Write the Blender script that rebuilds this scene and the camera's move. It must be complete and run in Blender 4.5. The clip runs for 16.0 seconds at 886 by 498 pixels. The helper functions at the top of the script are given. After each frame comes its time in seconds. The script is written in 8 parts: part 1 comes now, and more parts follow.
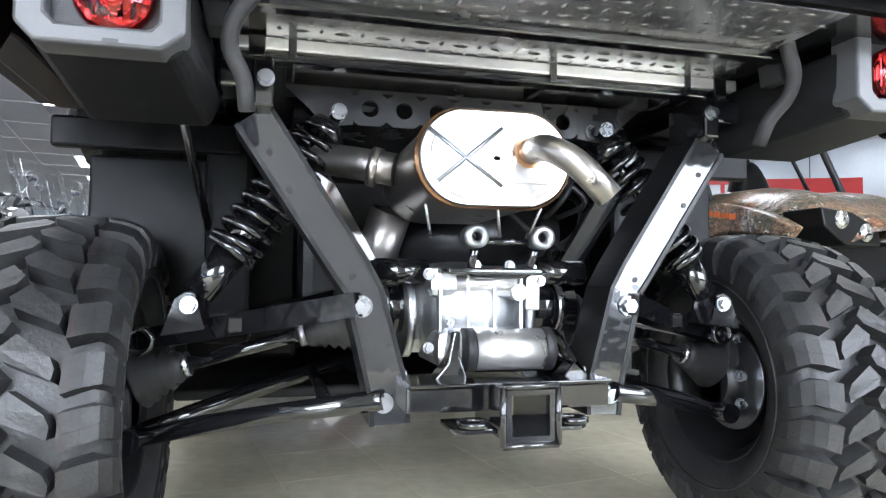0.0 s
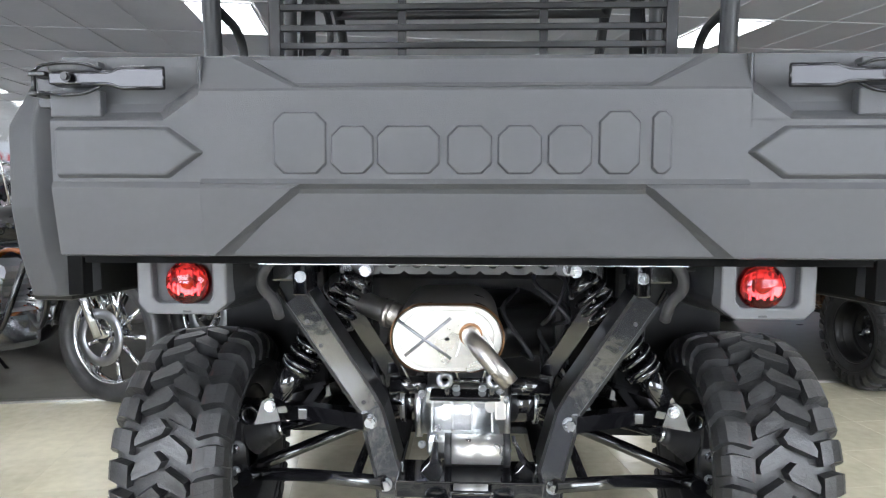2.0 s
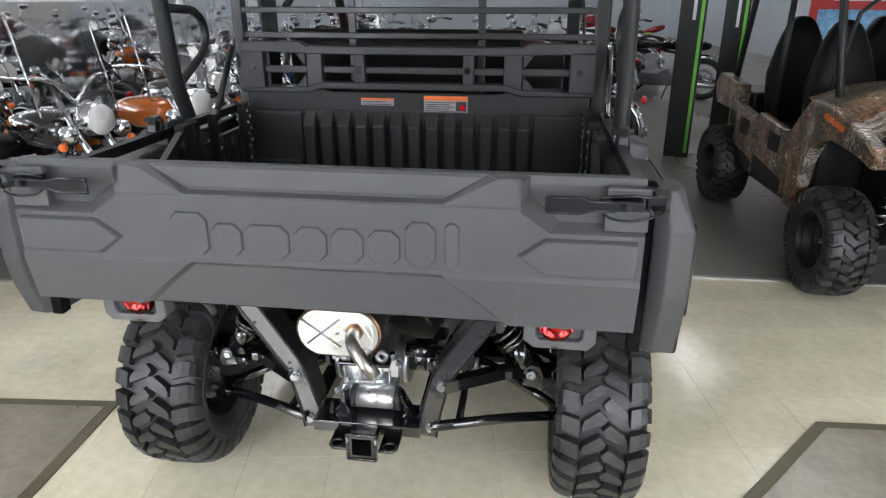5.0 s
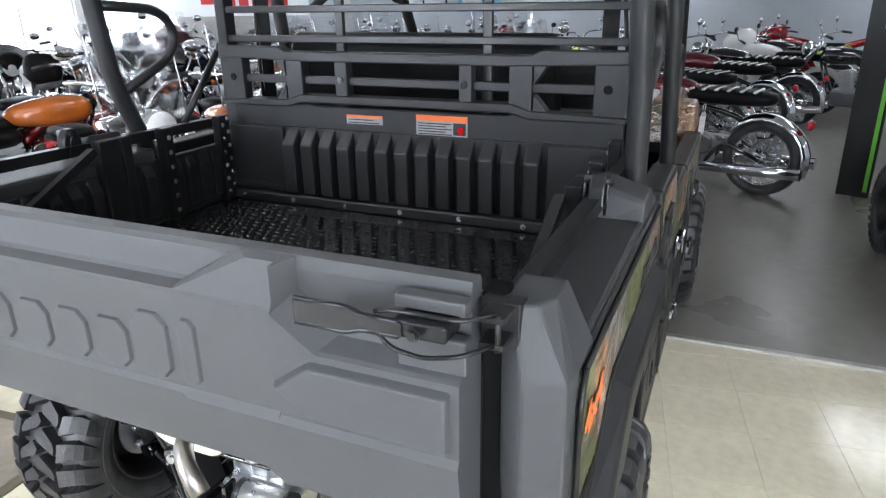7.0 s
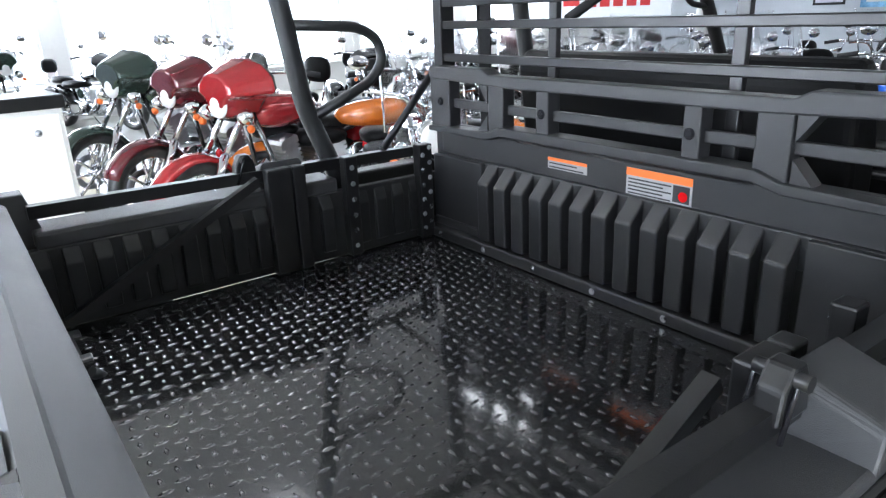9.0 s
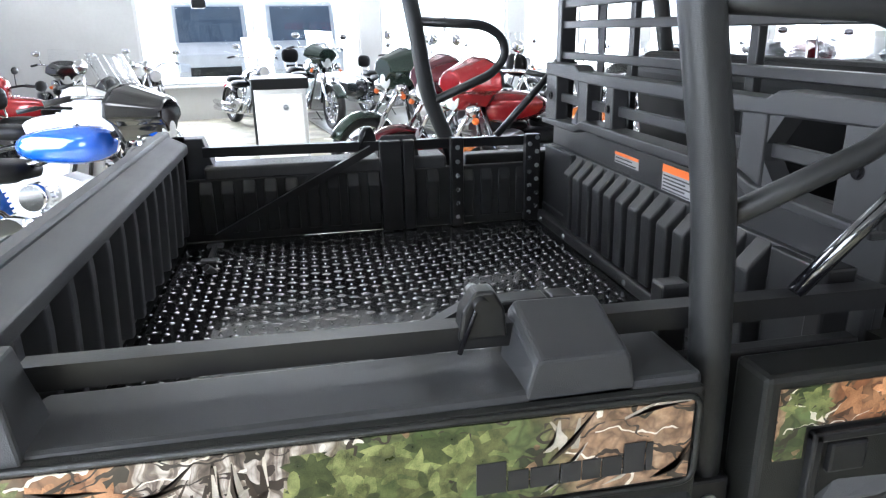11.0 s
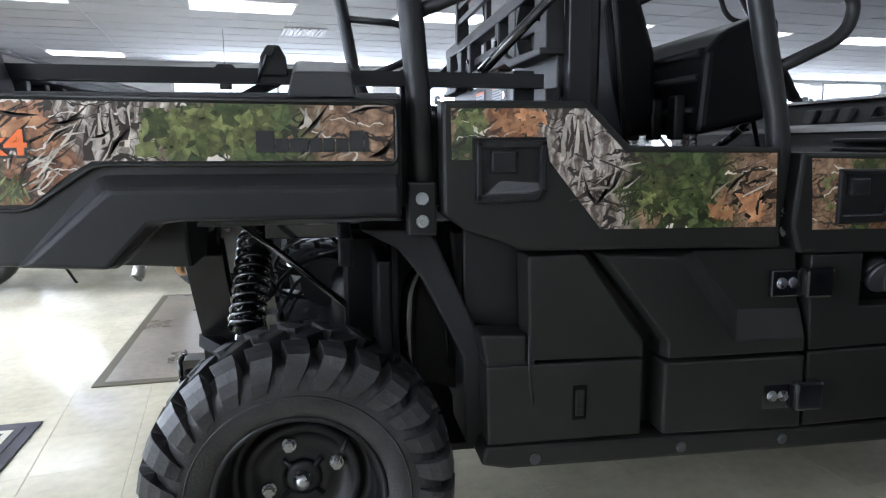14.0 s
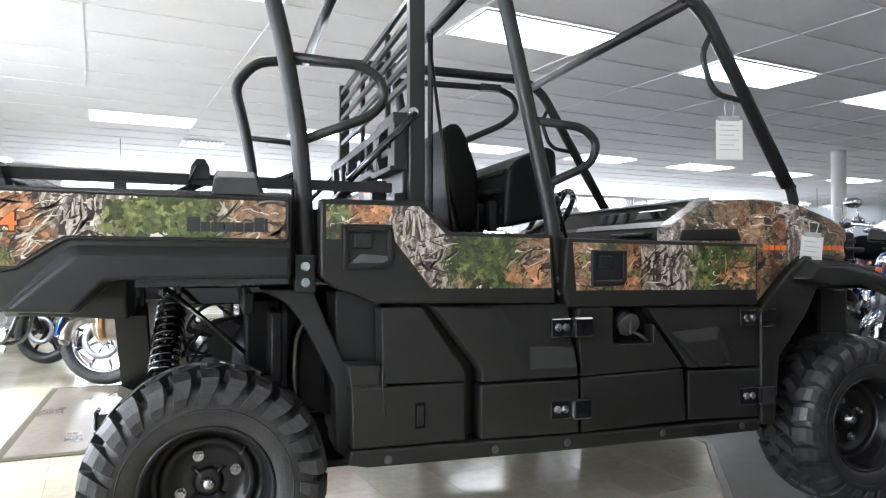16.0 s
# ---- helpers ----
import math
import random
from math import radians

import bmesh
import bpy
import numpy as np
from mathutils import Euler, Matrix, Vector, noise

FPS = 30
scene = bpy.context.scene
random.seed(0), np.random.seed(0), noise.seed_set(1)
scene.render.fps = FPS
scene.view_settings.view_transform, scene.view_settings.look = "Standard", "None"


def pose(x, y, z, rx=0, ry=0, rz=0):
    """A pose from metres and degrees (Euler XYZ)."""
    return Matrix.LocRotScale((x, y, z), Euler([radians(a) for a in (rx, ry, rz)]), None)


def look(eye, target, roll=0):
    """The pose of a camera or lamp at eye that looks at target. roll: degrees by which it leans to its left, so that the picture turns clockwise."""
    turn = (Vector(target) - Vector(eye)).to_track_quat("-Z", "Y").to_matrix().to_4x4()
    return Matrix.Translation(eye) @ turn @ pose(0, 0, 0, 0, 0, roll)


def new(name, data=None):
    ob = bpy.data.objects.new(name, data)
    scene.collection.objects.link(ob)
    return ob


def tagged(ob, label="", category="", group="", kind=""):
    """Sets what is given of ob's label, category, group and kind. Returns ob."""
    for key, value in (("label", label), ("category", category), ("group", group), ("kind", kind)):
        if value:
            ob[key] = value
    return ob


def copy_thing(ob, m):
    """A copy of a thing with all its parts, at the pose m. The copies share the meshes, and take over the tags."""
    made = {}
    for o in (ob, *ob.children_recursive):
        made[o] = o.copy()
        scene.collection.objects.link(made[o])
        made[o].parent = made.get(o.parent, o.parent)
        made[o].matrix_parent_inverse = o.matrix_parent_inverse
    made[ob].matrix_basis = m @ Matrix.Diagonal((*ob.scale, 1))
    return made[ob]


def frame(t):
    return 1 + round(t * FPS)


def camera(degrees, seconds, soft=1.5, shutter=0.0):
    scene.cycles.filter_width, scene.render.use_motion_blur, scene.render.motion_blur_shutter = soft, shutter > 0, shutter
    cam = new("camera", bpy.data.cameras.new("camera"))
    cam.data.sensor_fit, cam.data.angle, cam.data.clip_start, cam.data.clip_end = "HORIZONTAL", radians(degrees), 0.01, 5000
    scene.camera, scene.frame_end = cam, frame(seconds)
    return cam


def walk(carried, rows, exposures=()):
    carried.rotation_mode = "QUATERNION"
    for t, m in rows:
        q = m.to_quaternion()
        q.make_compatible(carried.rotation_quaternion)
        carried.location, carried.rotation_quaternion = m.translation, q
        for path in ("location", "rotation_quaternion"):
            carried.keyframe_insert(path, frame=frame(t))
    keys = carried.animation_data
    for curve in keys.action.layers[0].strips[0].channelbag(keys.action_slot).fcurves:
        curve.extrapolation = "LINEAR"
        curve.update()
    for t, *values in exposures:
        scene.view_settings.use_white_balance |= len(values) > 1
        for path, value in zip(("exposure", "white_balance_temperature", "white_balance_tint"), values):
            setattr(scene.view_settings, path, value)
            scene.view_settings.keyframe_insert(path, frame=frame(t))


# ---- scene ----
cam = camera(67.2, 16.0, 1.25)
PATH = [
    (0, (-0.358, -1.301, 0.548), (0.137, 0.634, 0.645), 0.4),
    (0.5, (-0.233, -1.404, 0.672), (0.113, 0.566, 0.698), 0.7),
    (1, (-0.088, -1.494, 0.81), (0.111, 0.496, 0.799), 0.3),
    (1.5, (-0.03, -1.591, 0.936), (0.028, 0.406, 0.849), 0.2),
    (2, (-0.001, -1.748, 1.032), (-0.081, 0.243, 0.856), 0.1),
    (2.5, (0.04, -1.877, 1.163), (-0.108, 0.097, 0.877), -0.1),
    (3, (0.11, -2.016, 1.297), (-0.062, -0.065, 0.893), -0.2),
    (3.5, (0.188, -2.123, 1.413), (0.013, -0.212, 0.85), -0.2),
    (4, (0.248, -2.138, 1.521), (0.087, -0.263, 0.844), -0.2),
    (4.5, (0.34, -2.072, 1.609), (0.151, -0.216, 0.887), -0.1),
    (7, (0.924, -1.261, 1.536), (0.172, 0.461, 0.849), -0.7),
    (7.5, (0.977, -1.059, 1.547), (0.045, 0.574, 0.864), -0.9),
    (8, (0.972, -0.906, 1.566), (-0.162, 0.593, 0.88), -1.2),
    (8.5, (0.955, -0.753, 1.555), (-0.382, 0.577, 0.889), -1.5),
    (9, (0.97, -0.619, 1.562), (-0.554, 0.492, 0.896), -2.1),
    (11.5, (1.543, -0.158, 1.483), (-0.342, 0.069, 0.856), -0.6),
    (12, (1.668, -0.125, 1.423), (-0.231, -0.008, 0.806), -0.6),
    (12.5, (1.765, -0.054, 1.348), (-0.152, 0.014, 0.806), -0.8),
    (13, (1.852, 0.022, 1.232), (-0.09, 0.114, 0.796), -0.7),
    (13.5, (1.98, 0.083, 1.105), (0.03, 0.3, 0.748), -0.55),
    (14, (2.107, 0.094, 1.042), (0.16, 0.399, 0.734), -0.4),
    (14.5, (2.264, 0.078, 0.999), (0.325, 0.48, 0.728), -0.15),
    (15, (2.41, 0.067, 0.975), (0.485, 0.568, 0.77), 0.0),
    (15.5, (2.56, 0.064, 0.973), (0.647, 0.641, 0.877), 0.1),
    (16, (2.71, 0.047, 0.966), (0.808, 0.664, 0.985), -0.0),
]
EXPOSE = [(0, 0.12, 5850, 11), (0.5, 0.0, 5800, 12), (1, -0.14, 5800, 12), (2, -0.2, 6050, 11), (3, -0.32, 6250, 11), (4.5, -0.6, 6250, 11), (7, -0.08, 5950, 12), (8, 0.33, 5850, 11), (9, 0.42, 5800, 10), (11.5, 0.12, 5850, 11), (12, -0.18, 5800, 11), (12.5, -0.57, 5650, 12), (13.5, -0.72, 5650, 12), (14.4, -0.4, 5750, 12), (15.2, 0.03, 5900, 12), (16, 0.14, 6050, 12)]
walk(cam, [(t, look(eye, target, roll)) for t, eye, target, roll in PATH], EXPOSE)

# ---- light ----
ROOM = 9.5          # degrees by which the hall is turned against the parked vehicle
HALL = pose(0, 0, 0, 0, 0, ROOM)
CEIL = 2.65

world = bpy.data.worlds.new("sky")
scene.world = world
world.use_nodes = True
wn = world.node_tree
sky = wn.nodes.new("ShaderNodeTexSky")
sky.sky_type, sky.sun_disc = "NISHITA", False
sky.sun_elevation, sky.sun_rotation = radians(34), radians(192)
wn.nodes["Background"].inputs[1].default_value = 0.15
wn.links.new(sky.outputs[0], wn.nodes["Background"].inputs[0])
sun = new("sun", bpy.data.lights.new("sun", "SUN"))
sun.data.energy, sun.data.angle, sun.data.color = 6.0, radians(38), (1.0, 0.97, 0.93)      # veiled by thin cloud
sun.matrix_world = look((-3, -14, 9.6), (0, 0, 0))


# ---- materials ----
def mat(name, color, rough=0.5, metal=0.0, vary=0.12, scale=6.0, bump=0.0, bscale=60.0, coat=0.0, spec=0.5, second=None, island=0.0, wear=0.0, bdist=0.002, ior=1.5):
    """A surface with two scales of variation in its colour and gloss, and fine relief."""
    m = bpy.data.materials.new(name)
    m.use_nodes = True
    n, l = m.node_tree.nodes, m.node_tree.links
    b = n["Principled BSDF"]
    b.inputs["Metallic"].default_value = metal
    b.inputs["Specular IOR Level"].default_value = spec
    b.inputs["IOR"].default_value = ior
    b.inputs["Coat Weight"].default_value = coat
    b.inputs["Coat Roughness"].default_value = 0.05
    tc = n.new("ShaderNodeTexCoord")
    big, fine = n.new("ShaderNodeTexNoise"), n.new("ShaderNodeTexNoise")
    for node, s, d in ((big, scale, 4), (fine, scale * 14, 3)):
        node.inputs["Scale"].default_value, node.inputs["Detail"].default_value = s, d
        l.new(tc.outputs["Object"], node.inputs["Vector"])
    add = n.new("ShaderNodeMath")
    add.operation = "MULTIPLY_ADD"
    add.inputs[1].default_value = 0.4
    l.new(fine.outputs[0], add.inputs[0])
    l.new(big.outputs[0], add.inputs[2])
    ramp = n.new("ShaderNodeValToRGB")
    lo = [c * (1 - vary) for c in color]
    hi = [min(1, c * (1 + vary)) for c in (second or color)]
    ramp.color_ramp.elements[0].position, ramp.color_ramp.elements[1].position = 0.5, 0.92
    ramp.color_ramp.elements[0].color, ramp.color_ramp.elements[1].color = (*lo, 1), (*hi, 1)
    l.new(add.outputs[0], ramp.inputs[0])
    out = ramp.outputs[0]
    if island:
        oi = n.new("ShaderNodeObjectInfo")
        gi = n.new("ShaderNodeNewGeometry")
        sm = n.new("ShaderNodeMath")
        sm.operation = "ADD"
        l.new(oi.outputs["Random"], sm.inputs[0])
        l.new(gi.outputs["Random Per Island"], sm.inputs[1])
        fr = n.new("ShaderNodeMath")
        fr.operation = "FRACT"
        l.new(sm.outputs[0], fr.inputs[0])
        mr = n.new("ShaderNodeMapRange")
        mr.inputs[3].default_value, mr.inputs[4].default_value = 1 - island, 1 + island
        l.new(fr.outputs[0], mr.inputs[0])
        hs = n.new("ShaderNodeHueSaturation")
        l.new(mr.outputs[0], hs.inputs["Value"])
        l.new(out, hs.inputs["Color"])
        out = hs.outputs[0]
    l.new(out, b.inputs["Base Color"])
    rr = n.new("ShaderNodeMapRange")
    rr.inputs[1].default_value, rr.inputs[2].default_value = 0.3, 0.75
    rr.inputs[3].default_value, rr.inputs[4].default_value = max(0.02, rough * (0.85 - wear)), min(1, rough * (1.15 + wear))
    l.new(big.outputs[0], rr.inputs[0])
    l.new(rr.outputs[0], b.inputs["Roughness"])
    if bump:
        bn = n.new("ShaderNodeTexNoise")
        bn.inputs["Scale"].default_value, bn.inputs["Detail"].default_value = bscale, 3
        l.new(tc.outputs["Object"], bn.inputs["Vector"])
        bp = n.new("ShaderNodeBump")
        bp.inputs["Strength"].default_value, bp.inputs["Distance"].default_value = bump, bdist
        l.new(bn.outputs[0], bp.inputs["Height"])
        l.new(bp.outputs[0], b.inputs["Normal"])
    return m


def glow(name, color, strength):
    m = bpy.data.materials.new(name)
    m.use_nodes = True
    b = m.node_tree.nodes["Principled BSDF"]
    b.inputs["Base Color"].default_value = (*color, 1)
    b.inputs["Emission Color"].default_value = (*color, 1)
    b.inputs["Emission Strength"].default_value = strength
    return m


def glass(name, color, rough=0.02):
    m = bpy.data.materials.new(name)
    m.use_nodes = True
    b = m.node_tree.nodes["Principled BSDF"]
    b.inputs["Base Color"].default_value = (*color, 1)
    b.inputs["Transmission Weight"].default_value = 1.0
    b.inputs["Roughness"].default_value = rough
    b.inputs["IOR"].default_value = 1.45
    return m


def camo_mat(name, shift=0.0, period=0.79, drab=0.0):
    """Printed woodland pattern: bands of leaves, bark, twigs and dry ground along the panel, in the panel's y and z."""
    m = bpy.data.materials.new(name)
    m.use_nodes = True
    n, l = m.node_tree.nodes, m.node_tree.links
    b = n["Principled BSDF"]
    b.inputs["Roughness"].default_value = 0.32
    b.inputs["Coat Weight"].default_value, b.inputs["Coat Roughness"].default_value = 0.3, 0.12
    tc = n.new("ShaderNodeTexCoord")

    def op(kind, a, c=None, e=None):
        k = n.new("ShaderNodeMath")
        k.operation = kind
        for i, v in enumerate((a, c, e)):
            if v is None:
                continue
            if isinstance(v, (int, float)):
                k.inputs[i].default_value = v
            else:
                l.new(v, k.inputs[i])
        return k.outputs[0]

    def noise_tex(scale, detail=4, src=None, rough=0.6):
        k = n.new("ShaderNodeTexNoise")
        k.inputs["Scale"].default_value, k.inputs["Detail"].default_value = scale, detail
        k.inputs["Roughness"].default_value = rough
        l.new(src or tc.outputs["Object"], k.inputs["Vector"])
        return k

    def mix(f, a, c):
        k = n.new("ShaderNodeMix")
        k.data_type = "RGBA"
        for i, v in ((0, f), (6, a), (7, c)):
            if isinstance(v, tuple):
                k.inputs[i].default_value = (*v, 1)
            elif isinstance(v, (int, float)):
                k.inputs[i].default_value = v
            else:
                l.new(v, k.inputs[i])
        return k.outputs[2]

    def ramp(f, *stops):
        k = n.new("ShaderNodeValToRGB")
        k.color_ramp.interpolation = "LINEAR"
        while len(k.color_ramp.elements) < len(stops):
            k.color_ramp.elements.new(0.5)
        for e, (p, c) in zip(k.color_ramp.elements, stops):
            e.position, e.color = p, (*c, 1)
        l.new(f, k.inputs[0])
        return k.outputs[0]

    sep = n.new("ShaderNodeSeparateXYZ")
    l.new(tc.outputs["Object"], sep.inputs[0])
    warp = noise_tex(9.0, 3)
    y = op("ADD", sep.outputs[1], op("MULTIPLY", op("SUBTRACT", warp.outputs[0], 0.5), 0.14))
    u = op("FRACT", op("DIVIDE", op("ADD", y, shift), period))
    # leaf cells, stretched along two slants
    cells = n.new("ShaderNodeTexVoronoi")
    cells.inputs["Scale"].default_value = 42.0
    wv = n.new("ShaderNodeVectorMath")
    wv.operation = "MULTIPLY_ADD"
    l.new(noise_tex(22, 2).outputs["Color"], wv.inputs[0])
    wv.inputs[1].default_value = (0.05, 0.05, 0.05)
    l.new(tc.outputs["Object"], wv.inputs[2])
    l.new(wv.outputs[0], cells.inputs["Vector"])
    edge = n.new("ShaderNodeTexVoronoi")
    edge.feature = "DISTANCE_TO_EDGE"
    edge.inputs["Scale"].default_value = 42.0
    l.new(wv.outputs[0], edge.inputs["Vector"])
    hue = n.new("ShaderNodeSeparateColor")
    l.new(cells.outputs["Color"], hue.inputs[0])
    fine = noise_tex(120, 3).outputs[0]
    mid = noise_tex(35, 4).outputs[0]
    dark = ramp(edge.outputs["Distance"], (0.0, (0.45, 0.43, 0.42)), (0.2, (1, 1, 1)))
    green = ramp(hue.outputs[0], (0.0, (0.012, 0.016, 0.008)), (0.3, (0.05, 0.075, 0.022)), (0.7, (0.12, 0.15, 0.055)), (1.0, (0.03, 0.035, 0.015)))
    green = mix(drab, green, ramp(hue.outputs[0], (0.0, (0.02, 0.016, 0.012)), (0.4, (0.11, 0.09, 0.06)), (0.8, (0.24, 0.2, 0.15)), (1.0, (0.06, 0.05, 0.035))))
    orange = ramp(hue.outputs[0], (0.0, (0.05, 0.025, 0.015)), (0.3, (0.22, 0.09, 0.04)), (0.65, (0.36, 0.18, 0.09)), (1.0, (0.12, 0.07, 0.04)))
    # bark: uneven upright stripes
    bv = n.new("ShaderNodeMapping")
    bv.inputs["Scale"].default_value = (1, 75, 9)
    l.new(wv.outputs[0], bv.inputs[0])
    bn = noise_tex(1.0, 5, bv.outputs[0])
    bark = ramp(bn.outputs[0], (0.32, (0.025, 0.018, 0.015)), (0.47, (0.2, 0.16, 0.13)), (0.56, (0.48, 0.43, 0.38)), (0.75, (0.68, 0.63, 0.58)))
    tan = ramp(mid, (0.3, (0.11, 0.065, 0.035)), (0.5, (0.28, 0.17, 0.1)), (0.7, (0.42, 0.29, 0.19)))
    sel = n.new("ShaderNodeValToRGB")
    sel.color_ramp.interpolation = "LINEAR"
    l.new(u, sel.inputs[0])
    stops = ((0.0, (0, 1, 0)), (0.06, (0, 1, 0)), (0.09, (1, 0, 0)), (0.19, (1, 0, 0)), (0.22, (0, 0, 1)), (0.4, (0, 0, 1)), (0.43, (0, 1, 0)), (0.66, (0, 1, 0)), (0.72, (0, 0, 0)), (1.0, (0, 0, 0)))
    while len(sel.color_ramp.elements) < len(stops):
        sel.color_ramp.elements.new(0.5)
    for e, (p, c) in zip(sel.color_ramp.elements, stops):
        e.position, e.color = p, (*c, 1)
    sc = n.new("ShaderNodeSeparateColor")
    l.new(sel.outputs[0], sc.inputs[0])
    out = mix(sc.outputs[0], tan, orange)
    patchy = op("MULTIPLY", sc.outputs[1], op("GREATER_THAN", noise_tex(14, 3).outputs[0], 0.42))
    out = mix(patchy, out, green)
    out = mix(sc.outputs[2], out, bark)
    out = mix(op("MULTIPLY", op("SUBTRACT", 1.0, sc.outputs[2]), 0.75), out, mix(1.0, out, out))
    mul = n.new("ShaderNodeMix")
    mul.data_type, mul.blend_type = "RGBA", "MULTIPLY"
    mul.inputs[0].default_value = 0.8
    l.new(out, mul.inputs[6])
    l.new(dark, mul.inputs[7])
    out = mul.outputs[2]
    # pale and dark twigs
    for k, (ang, sc2, w, col) in enumerate(((35, 9, 0.010, (0.66, 0.6, 0.52)), (-50, 12, 0.016, (0.02, 0.015, 0.01)), (12, 14, 0.014, (0.03, 0.02, 0.015)))):
        mp = n.new("ShaderNodeMapping")
        mp.inputs["Rotation"].default_value = (radians(ang), 0, 0)
        mp.inputs["Scale"].default_value = (1, 1, 3)
        mp.inputs["Location"].default_value = (0, k * 1.7, k * 0.9)
        l.new(wv.outputs[0], mp.inputs[0])
        tw = noise_tex(sc2 * 0.7, 1.5, mp.outputs[0], 0.4)
        line = op("LESS_THAN", op("ABSOLUTE", op("SUBTRACT", tw.outputs[0], 0.5)), w)
        gate = op("GREATER_THAN", noise_tex(7 + k, 2).outputs[0], 0.5)
        out = mix(op("MULTIPLY", line, gate), out, col)
    sh = ramp(fine, (0.3, (0.7, 0.7, 0.7)), (0.7, (1.15, 1.15, 1.15)))
    m2 = n.new("ShaderNodeMix")
    m2.data_type, m2.blend_type = "RGBA", "MULTIPLY"
    m2.inputs[0].default_value = 0.7
    l.new(out, m2.inputs[6])
    l.new(sh, m2.inputs[7])
    l.new(m2.outputs[2], b.inputs["Base Color"])
    return m


